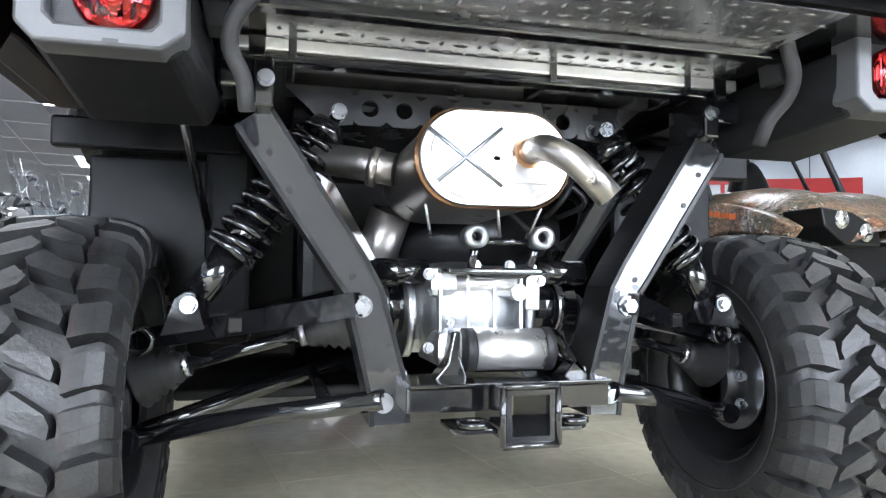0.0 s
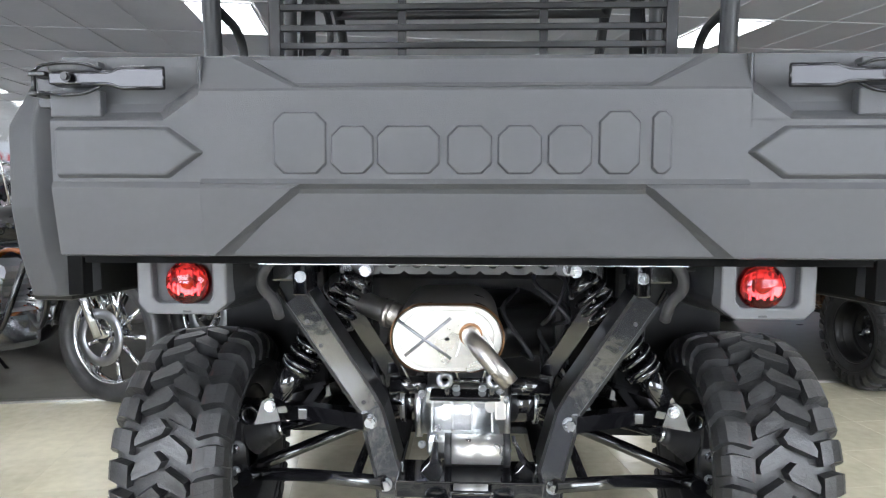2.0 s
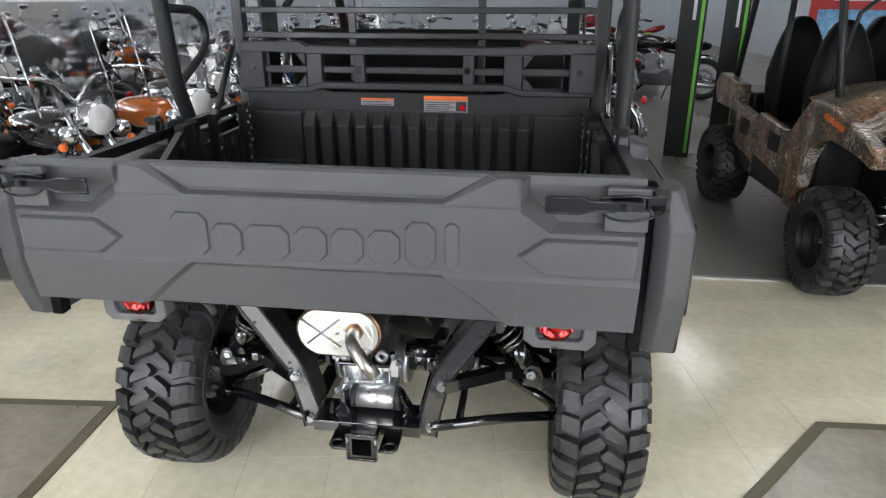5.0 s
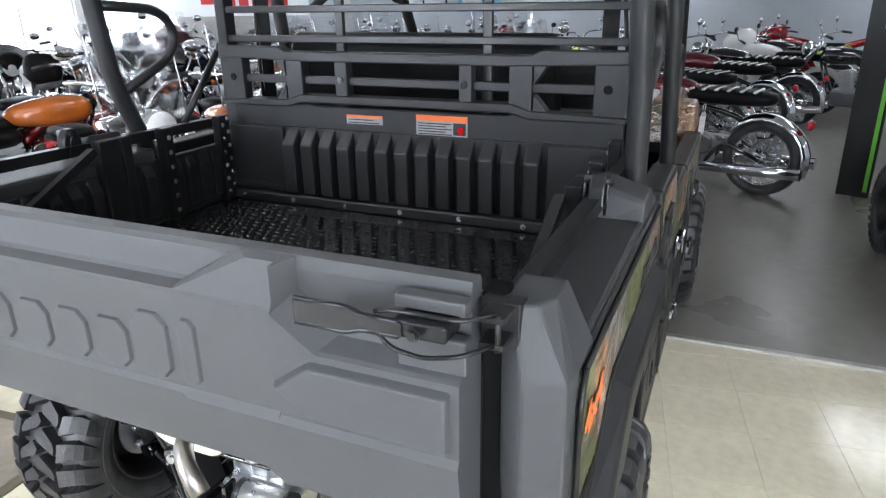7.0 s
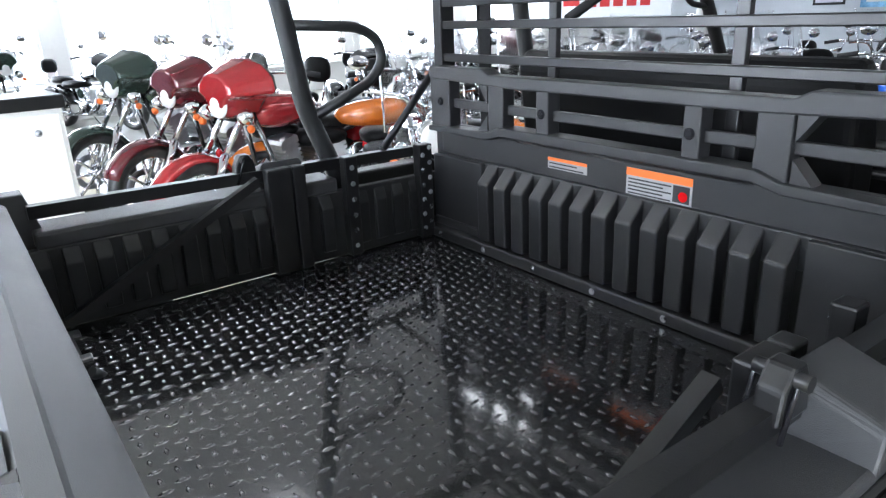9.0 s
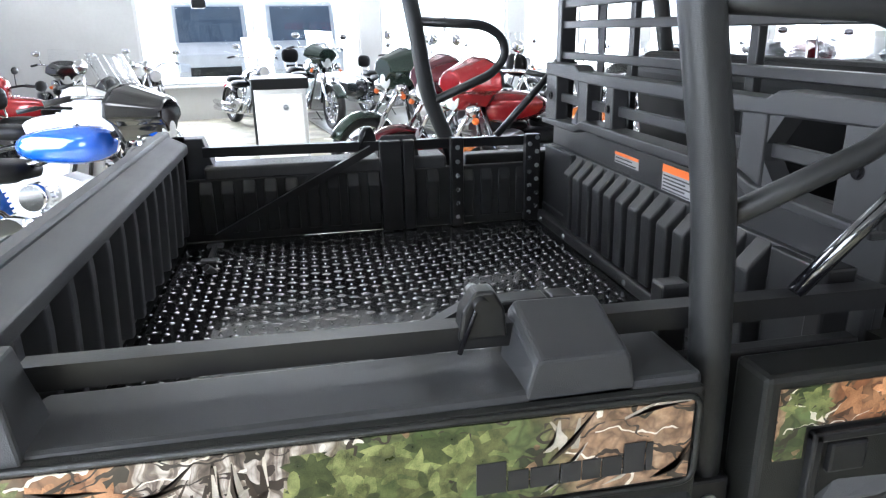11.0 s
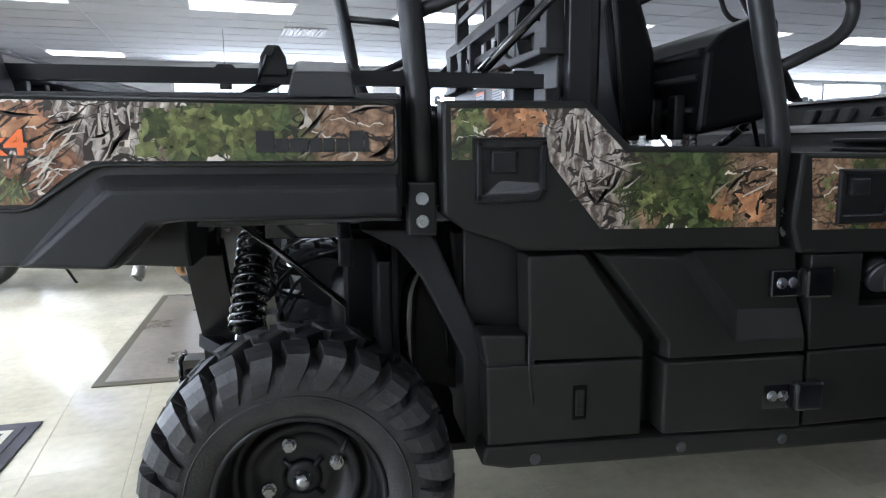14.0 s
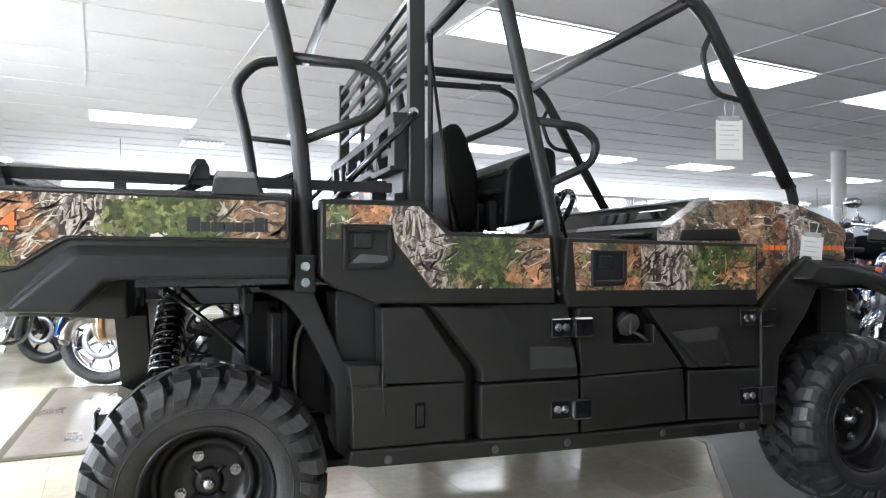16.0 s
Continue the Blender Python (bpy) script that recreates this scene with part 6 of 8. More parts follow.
    cyl(ring, (-0.004, -0.368, 0.737), (-0.004, -0.374, 0.737), 0.024, seg=20)
    part("weld_ring", ring, M["heat"], muf)
    tpo = part("tailpipe", tp, M["pipe"], muf, "brushed steel tailpipe")
    # black disc on the closed pipe end, its dark inside as colour
    inn = bmx()
    cyl(inn, (0.0722, -0.465, 0.6618), (0.0726, -0.4652, 0.6613), 0.0165, seg=18)
    part("pipe_mouth", inn, M["ink"], tpo)
    for x in (-0.15, -0.04, 0.03):
        h = bmx()
        cyl(h, (x, -0.33, 0.66), (x + (0.015 if x < 0 else -0.01), -0.3, 0.615), 0.0025, seg=6)
        part("hanger_rod", h, M["zinc"], muf)
    ip = bmx()
    tube(ip, [(-0.16, -0.2, 0.735), (-0.21, -0.18, 0.745), (-0.31, -0.1, 0.77), (-0.36, 0.05, 0.78)], 0.028, 16, 0.05)
    tube(ip, [(-0.14, -0.05, 0.68), (-0.17, -0.02, 0.58), (-0.18, 0.0, 0.5)], 0.04, 16, 0.03)
    cyl(ip, (-0.185, -0.19, 0.738), (-0.2, -0.185, 0.742), 0.034, seg=16)
    part("exhaust_pipe", ip, M["pipe"], car, "grey exhaust inlet pipe")
    # rear gear case
    g = bmx()
    blob(g, (-0.03, -0.1, 0.5), (0.19, 0.26, 0.17), 18, 10, 0.75)
    gear = part("gear_case", g, M["alu"], car, "cast aluminium rear gear case")
    def gear_piece(name, build):
        gp = bmx()
        build(gp)
        part(name, gp, M["alu"], gear)
    gear_piece("top_cover", lambda q: box(q, (-0.105, -0.225, 0.52), (0.06, -0.06, 0.575), 0.015))
    gear_piece("axle_housing", lambda q: cyl(q, (-0.125, -0.1, 0.49), (0.095, -0.1, 0.49), 0.072, seg=24))
    gear_piece("flange", lambda q: cyl(q, (-0.132, -0.1, 0.49), (-0.118, -0.1, 0.49), 0.08, seg=24))
    gear_piece("flange", lambda q: cyl(q, (0.085, -0.1, 0.49), (0.1, -0.1, 0.49), 0.08, seg=24))
    gear_piece("sump", lambda q: box(q, (-0.1, -0.25, 0.405), (0.075, -0.08, 0.47), 0.02))
    for k in range(4):
        gear_piece("rib", lambda q: box(q, (-0.09 + k * 0.047, -0.232, 0.46), (-0.084 + k * 0.047, -0.2, 0.57), 0.002))
    cv = bmx()
    cyl(cv, (-0.04, -0.255, 0.437), (0.078, -0.255, 0.437), 0.034, seg=24)
    part("mount_sleeve", cv, M["shield"], gear, "bright round mount sleeve")
    for x0, x1 in ((-0.056, -0.04), (0.078, 0.094)):
        c = bmx()
        cyl(c, (x0, -0.255, 0.437), (x1, -0.255, 0.437), 0.036, seg=22)
        part("mount_bush", c, M["boot"], gear)
    for s in (-1, 1):
        m2 = bmx()
        x = -0.09 if s < 0 else 0.125
        prism(m2, [(x - 0.03, 0.385), (x + 0.035, 0.385), (x + (0.02 if s < 0 else -0.01), 0.43), (x + (0.02 if s < 0 else -0.02), 0.47), (x + (0.01 if s < 0 else -0.03), 0.47), (x, 0.42)], "y", -0.29, -0.25, 0.003)
        part("mount_bracket", m2, M["black"], car)
    mt = bmx()
    tube(mt, [(-0.06, -0.3, 0.61), (0.055, -0.3, 0.612)], 0.006, 10)
    tube(mt, [(-0.05, -0.3, 0.6), (-0.05, -0.27, 0.56), (0.05, -0.27, 0.56), (0.05, -0.3, 0.6)], 0.007, 8, 0.01)
    box(mt, (-0.09, -0.29, 0.56), (0.07, -0.2, 0.57), 0.003)
    part("muffler_mount", mt, M["black"], car)
    for x in (-0.054, 0.055):
        r = bmx()
        spin(r, [(0.008, -0.016), (0.019, -0.016), (0.019, 0.016), (0.008, 0.016)], 20, pose(x, -0.31, 0.618, 0, 0, 90), close=True)
        part("rubber_bush", r, M["steel"], car, "steel-sleeved rubber bush")
    for s in (1, -1):
        sh = bmx()
        cyl(sh, (s * 0.085, -0.1, 0.5), (s * 0.2, -0.1, 0.5), 0.05, 0.045, 20)
        cyl(sh, (s * 0.1, -0.18, 0.565), (s * 0.19, -0.18, 0.565), 0.022, seg=14)
        part("output_housing", sh, M["black"], car)
        cl = bmx()
        spin(cl, [(0.05, -0.006), (0.053, -0.006), (0.053, 0.006), (0.05, 0.006)], 24, pose(s * 0.165, -0.1, 0.5), close=True)
        part("hose_clamp", cl, M["zinc"], car, "bright band clamp")
    sm = bmx()
    cyl(sm, (-0.06, -0.215, 0.545), (0.045, -0.215, 0.548), 0.017, seg=14)
    cyl(sm, (0.05, -0.235, 0.53), (0.05, -0.2, 0.53), 0.014, seg=12)
    box(sm, (0.06, -0.24, 0.50), (0.085, -0.2, 0.56), 0.004)
    part("shift_actuator", sm, M["shield"], gear)
    for x, z in ((-0.11, 0.56), (-0.03, 0.575), (0.03, 0.575), (0.085, 0.55), (-0.11, 0.44), (0.09, 0.43), (0.07, 0.57), (-0.075, 0.48)):
        b = bmx()
        bolt(b, (x, -0.236, z), (0, -1, 0), 0.007, 0.012)
        part("case_bolt", b, M["zinc"], gear)
    # tow hitch
    h = bmx()
    o, i = 0.037, 0.029
    for lo, hi in (((-o, -o), (o, -i)), ((-o, i), (o, o)), ((-o, -i), (-i, i)), ((i, -i), (o, i))):
        box(h, (0.004 + lo[0], -0.4, 0.357 + lo[1]), (0.004 + hi[0], -0.25, 0.357 + hi[1]))
    loftr = [(-o - 0.005, -o - 0.005), (o + 0.005, -o - 0.005), (o + 0.005, o + 0.005), (-o - 0.005, o + 0.005)]
    for k in range(4):
        a, b = Vector(loftr[k]), Vector(loftr[(k + 1) % 4])
        tube(h, [(0.004 + a.x, -0.4, 0.357 + a.y), (0.004 + b.x, -0.4, 0.357 + b.y)], 0.0055, 8)
    hi_ob = part("tow_receiver", h, M["black"], car, "black square tow hitch receiver")
    hb = bmx()
    box(hb, (-0.033 - 0.13, -0.33, 0.352), (-0.034, -0.28, 0.39), 0.004)
    box(hb, (0.042, -0.33, 0.352), (0.165, -0.28, 0.39), 0.004)
    box(hb, (-0.16, -0.34, 0.39), (0.165, -0.22, 0.396), 0.002)
    prism(hb, [(-0.105, -0.37), (-0.09, -0.385), (-0.04, -0.385), (-0.04, -0.3), (-0.105, -0.3)], "z", 0.33, 0.338, 0.002)
    prism(hb, [(0.105, -0.37), (0.09, -0.385), (0.048, -0.385), (0.048, -0.3), (0.105, -0.3)], "z", 0.33, 0.338, 0.002)
    part("hitch_bar", hb, M["black"], car, "black hitch cross bar with chain loops")
    for x in (-0.075, 0.08):
        c = bmx()
        spin(c, [(0.016, -0.004), (0.024, -0.004), (0.024, 0.004), (0.016, 0.004)], 18, pose(x, -0.375, 0.345, 0, 90, 0), close=True)
        part("chain_loop", c, M["black"], hi_ob)
    # suspension
    for s in (1, -1):
        ua = bmx()
        tube(ua, [(s * 0.225, -0.285, 0.512), (s * 0.40, -0.12, 0.475), (s * 0.575, -0.03, 0.442)], 0.0185, square=True)
        tube(ua, [(s * 0.225, 0.24, 0.512), (s * 0.40, 0.08, 0.475), (s * 0.575, 0.0, 0.442)], 0.0175, square=True)
        box(ua, (min(s * 0.40, s * 0.43), -0.14, 0.46), (max(s * 0.40, s * 0.43), 0.1, 0.488), 0.004)
        spin(ua, [(0.016, -0.035), (0.026, -0.035), (0.026, 0.035), (0.016, 0.035)], 20, pose(s * 0.578, -0.03, 0.442, 0, 0, 90), close=True)
        part("upper_arm", ua, M["black"], car, "gloss black upper suspension arm")
        la = bmx()
        tube(la, [(s * 0.19, -0.29, 0.368), (s * 0.42, -0.14, 0.318), (s * 0.59, -0.04, 0.272)], 0.0165, 12, 0.1)
        tube(la, [(s * 0.19, 0.24, 0.368), (s * 0.42, 0.1, 0.318), (s * 0.59, 0.0, 0.272)], 0.0165, 12, 0.1)
        tube(la, [(s * 0.27, -0.235, 0.352), (s * 0.27, 0.19, 0.352)], 0.012, 10)
        cyl(la, (s * 0.59, -0.07, 0.272), (s * 0.59, 0.03, 0.272), 0.021, seg=16)
        part("lower_arm", la, M["black"], car, "gloss black lower suspension arm")
        ax = bmx()
        tube(ax, [(s * 0.235, -0.05, 0.468), (s * 0.52, -0.02, 0.392)], 0.0125, 14)
        part("drive_shaft", ax, M["black"], car, "black drive shaft")
        bo = bmx()
        a, b = Vector((s * 0.505, -0.022, 0.396)), Vector((s * 0.585, -0.01, 0.372))
        radii = [0.02, 0.026, 0.03, 0.026, 0.037, 0.031, 0.043, 0.037, 0.05, 0.044, 0.056, 0.05]
        tube(bo, [a.lerp(b, k / 11) for k in range(12)], 0.03, 20, radii=radii)
        part("outer_boot", bo, M["boot"], car, "ribbed rubber shaft boot")
        bo = bmx()
        a, b = Vector((s * 0.30, -0.043, 0.451)), Vector((s * 0.215, -0.055, 0.474))
        tube(bo, [a.lerp(b, k / 11) for k in range(12)], 0.03, 20, radii=radii)
        part("inner_boot", bo, M["boot"], car, "ribbed rubber shaft boot")
        for x, y, z in ((0.505, -0.022, 0.396), (0.302, -0.043, 0.4505)):
            cl = bmx()
            d = Vector((s * 0.285, 0.03, -0.076)).normalized() * 0.007
            c = Vector((s * x, y, z))
            cyl(cl, c - d, c + d, 0.0225, seg=18)
            part("boot_clamp", cl, M["zinc"], car, "bright boot clamp")
        kn = bmx()
        box(kn, (min(s * 0.59, s * 0.635), -0.05, 0.25), (max(s * 0.59, s * 0.635), 0.05, 0.46), 0.015)
        cyl(kn, (s * 0.59, 0, 0.335), (s * 0.69, 0, 0.335), 0.06, seg=24)
        part("wheel_carrier", kn, M["satin"], car, "black wheel carrier")
        dc = bmx()
        cyl(dc, (s * 0.638, 0, 0.335), (s * 0.645, 0, 0.335), 0.11, seg=32)
        part("brake_disc", dc, M["steel"], car)
        cal = bmx()
        tube(cal, [(s * 0.6, -0.03, 0.455), (s * 0.615, -0.09, 0.47), (s * 0.635, -0.12, 0.44), (s * 0.64, -0.13, 0.39)], 0.005, 8, 0.03)
        part("brake_hose", cal, M["zinc"], car)
        for y, z in ((-0.055, 0.43), (-0.06, 0.35), (-0.06, 0.29)):
            b = bmx()
            bolt(b, (s * 0.618, y, z), (0, -1, 0), 0.009, 0.016)
            part("carrier_bolt", b, M["zinc"], car)
        # coil-over shock
        lo, hi = Vector((s * 0.484, -0.15, 0.508)), Vector((s * 0.252, -0.125, 0.838))
        ax = (hi - lo).normalized()
        L = (hi - lo).length
        sh = bmx()
        cyl(sh, lo + ax * 0.02, lo + ax * 0.1, 0.024, 0.029, 16)
        cyl(sh, lo + ax * 0.1, lo + ax * 0.2, 0.022, seg=16)
        cyl(sh, lo + ax * 0.2, hi, 0.011, seg=12)
        cyl(sh, lo + ax * 0.1, lo + ax * 0.115, 0.045, seg=20)
        cyl(sh, hi - ax * 0.05, hi - ax * 0.02, 0.045, 0.03, 20)
        shock = part("shock_absorber", sh, M["black"], car, "black coil-over shock absorber")
        sp = bmx()
        u = ax.cross(Vector((0, 1, 0))).normalized()
        w = ax.cross(u)
        n = 9
        pts = [lo + ax * (0.115 + (L - 0.165) * k / (n * 16)) + (u * math.cos(2 * math.pi * k / 16) + w * math.sin(2 * math.pi * k / 16)) * 0.041 for k in range(n * 16 + 1)]
        tube(sp, pts, 0.0075, 8)
        part("coil_spring", sp, M["black"], shock, "gloss black coil spring")
        for p in (lo, hi):
            b = bmx()
            bolt(b, p + Vector((0, -0.035, 0)), (0, -1, 0), 0.0105, 0.012)
            part("shock_bolt", b, M["zinc"], shock, "bright bolt")
        ear = bmx()
        for y in (-0.183, -0.118):
            prism(ear, [(s * 0.46, 0.47), (s * 0.525, 0.46), (s * 0.505, 0.518), (s * 0.49, 0.528), (s * 0.475, 0.525)], "y", y, y + 0.005)
        pieces("shock_ear", ear, M["black"], car)
        # tail lamp
        tl = bmx()
        prism(tl, [(s * 0.454, 0.898), (s * 0.629, 0.898), (s * 0.629, 0.837), (s * 0.614, 0.8), (s * 0.470, 0.8), (s * 0.456, 0.822)], "y", -0.5, -0.22, 0.008, taper=[(s * 0.444, 0.898), (s * 0.65, 0.898), (s * 0.65, 0.842), (s * 0.625, 0.783), (s * 0.455, 0.783), (s * 0.438, 0.822)])
        tail = part("tail_lamp", tl, M["dark"], car, "black tail lamp box with a round red lens")
        # bezel in the paler grey, so its lit look is part of the colour
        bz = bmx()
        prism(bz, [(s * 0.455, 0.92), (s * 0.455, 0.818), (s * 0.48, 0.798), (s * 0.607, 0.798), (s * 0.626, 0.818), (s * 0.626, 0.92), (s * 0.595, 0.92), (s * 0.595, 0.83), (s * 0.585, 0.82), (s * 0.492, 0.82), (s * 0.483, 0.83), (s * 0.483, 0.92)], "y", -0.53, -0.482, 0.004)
        part("lamp_bezel", bz, M["litgrey"], tail)
        lp = bmx()
        box(lp, (min(s * 0.48, s * 0.598), -0.512, 0.816), (max(s * 0.48, s * 0.598), -0.499, 0.922), 0.003)
        part("lamp_plate", lp, M["plastic"], tail)
        ln = bmx()
        spin(ln, [(0.043, 0.0), (0.043, 0.01), (0.039, 0.02), (0.027, 0.028), (0.012, 0.032), (0.001, 0.033)], 28, pose(s * 0.531, -0.511, 0.858, 0, 0, -90))
        part("lamp_lens", ln, M["redlens"], tail, "round red lamp lens")
        rb = bmx()
        spin(rb, [(0.04, 0.012), (0.034, 0.006), (0.02, 0.003), (0.002, 0.002), (0.002, 0.0), (0.04, 0.0)], 11, pose(s * 0.531, -0.511, 0.858, 0, 0, -90), smooth=False, close=True)
        for k in range(5):
            box(rb, (s * 0.531 - 0.03 + 0.011 * k, -0.5165, 0.836), (s * 0.531 - 0.0255 + 0.011 * k, -0.513, 0.88), 0.001)
        part("lamp_reflector", rb, M["chrome"], tail, "fluted bright reflector")
        bu = bmx()
        blob(bu, (s * 0.531, -0.522, 0.858), (0.024, 0.024, 0.024), 12, 8)
        part("lamp_bulb", bu, M["orangepaint"], tail, "amber bulb")
        # black sliver laid on the bezel, the dark of a slot as colour
        dr = bmx()
        box(dr, (s * 0.531 - 0.008, -0.5305, 0.802), (s * 0.531 + 0.008, -0.529, 0.806))
        part("drain_slot", dr, M["ink"], tail)
        hs = bmx()
        tube(hs, [(s * 0.365, -0.5, 0.93), (s * 0.378, -0.48, 0.905), (s * 0.412, -0.46, 0.866), (s * 0.416, -0.44, 0.835), (s * 0.398, -0.42, 0.81), (s * 0.394, -0.4, 0.77)], 0.0112, 12, 0.03)
        part("corrugated_hose", hs, M["cable"], car, "black hose")
        # wheel housing
        ln2 = bmx()
        prism(ln2, [(0.385, 0.36), (0.44, 0.36), (0.47, 0.86), (0.33, 0.86)], "x", s * 0.3, s * 0.68, 0.01)
        part("rear_liner", ln2, M["well"], car, "black inner liner behind the rear wheel")
        rg = bmx()
        tube(rg, [(s * 0.6, 0.32, 0.80), (s * 0.6, 0.285, 0.77), (s * 0.6, 0.252, 0.72), (s * 0.6, 0.243, 0.6), (s * 0.6, 0.25, 0.5)], 0.02, 14, 0.04)
        part("liner_ridge", rg, M["black"], car, "gloss black moulded ridge")
        rg = bmx()
        prism(rg, [(0.25, 0.5), (0.26, 0.72), (0.3, 0.78), (0.4, 0.6), (0.4, 0.45)], "x", s * 0.585, s * 0.605, 0.006)
        part("liner_panel", rg, M["well"], car)
        rg = bmx()
        tube(rg, [(s * 0.608, 0.335, 0.66), (s * 0.608, 0.338, 0.53), (s * 0.608, 0.352, 0.52), (s * 0.608, 0.356, 0.58), (s * 0.608, 0.34, 0.664)], 0.005, 8, 0.012)
        part("liner_bead", rg, M["well"], car)
        wl = bmx()
        box(wl, (min(s * 0.42, s * 0.77), 0.09, 0.8), (max(s * 0.42, s * 0.77), 0.12, 0.86), 0.006)
        box(wl, (min(s * 0.40, s * 0.49), 0.1, 0.42), (max(s * 0.40, s * 0.49), 0.22, 0.83), 0.012)
        box(wl, (min(s * 0.49, s * 0.72), 0.17, 0.5), (max(s * 0.49, s * 0.72), 0.2, 0.8), 0.006)
        pieces("wheel_housing", wl, M["well"], car, "black plastic wheel housing")
        fp = bmx()
        prism(fp, [(0.135, 0.868), (0.29, 0.862), (0.315, 0.8), (0.405, 0.6), (0.405, 0.35), (0.36, 0.38), (0.355, 0.58), (0.265, 0.76), (0.215, 0.825)], "x", s * 0.55, s * 0.715, 0.006)
        part("mud_guard", fp, M["dark"], car, "black plastic mud guard")
        rc = bmx()
        box(rc, (min(s * 0.6, s * 0.69), 0.36, 0.62), (max(s * 0.6, s * 0.69), 0.5, 0.86), 0.006)
        box(rc, (min(s * 0.6, s * 0.785), 0.392, 0.575), (max(s * 0.6, s * 0.785), 0.5, 0.622), 0.004)
        part("step_recess", rc, M["satin"], car)
        rd = bmx()
        tube(rd, [(s * 0.52, -0.13, 0.868), (s * 0.48, 0.125, 0.635)], 0.008, 8)
        part("bed_lift_strut", rd, M["black"], car, "thin black gas strut")
        rl = bmx()
        box(rl, (min(s * 0.28, s * 0.33), -0.1, 0.80), (max(s * 0.28, s * 0.33), 0.6, 0.86), 0.004)
        box(rl, (min(s * 0.15, s * 0.2), -0.27, 0.36), (max(s * 0.15, s * 0.2), 0.6, 0.41), 0.004)
        part("frame_rail", rl, M["black"], car, "black steel frame rail")
        ub = bmx()
        box(ub, (min(s * 0.45, s * 0.66), -0.2, 0.875), (max(s * 0.45, s * 0.66), 0.5, 0.9075), 0.004)
        part("bed_bracket", ub, M["black"], car)
        pb = bmx()
        prism(pb, [(s * 0.417, 0.907), (s * 0.452, 0.907), (s * 0.446, 0.872), (s * 0.423, 0.872)], "y", -0.42, -0.37, 0.003)
        part("stop_block", pb, M["ledge"], car, "grey bed stop")
    en = bmx()       # engine and gearbox mass ahead of the axle
    box(en, (-0.3, 0.22, 0.40), (0.3, 0.56, 0.8), 0.03)
    blob(en, (0.1, 0.15, 0.6), (0.3, 0.25, 0.3), 14, 8, 0.7)
    cyl(en, (-0.12, 0.05, 0.62), (0.22, 0.05, 0.66), 0.07, seg=20)
    part("engine", en, M["satin"], car, "black engine block")
    wires = bmx()
    rnd = random.Random(4)
    for k in range(9):
        x = rnd.uniform(0.12, 0.35) * (1 if k % 3 else -1)
        z = rnd.uniform(0.45, 0.7)
        tube(wires, [(x, 0.0, z), (x + rnd.uniform(-0.08, 0.08), -0.1, z + rnd.uniform(-0.05, 0.05)), (x + rnd.uniform(-0.1, 0.1), -0.02, z + 0.12), (x, 0.15, z + 0.15)], 0.006, 6, 0.05)
    tagged(part("wiring", wires, M["cable"], car, "black hoses and cables"), kind="stuff")


M["redlens"] = glass("clear red lens", (0.95, 0.05, 0.05), 0.03)
undercarriage()
bp = bmx()
box(bp, (-0.56, 0.25, 0.285), (0.56, 1.9, 0.31), 0.006)
part("belly_pan", bp, M["dark"], car, "black underbody pan")


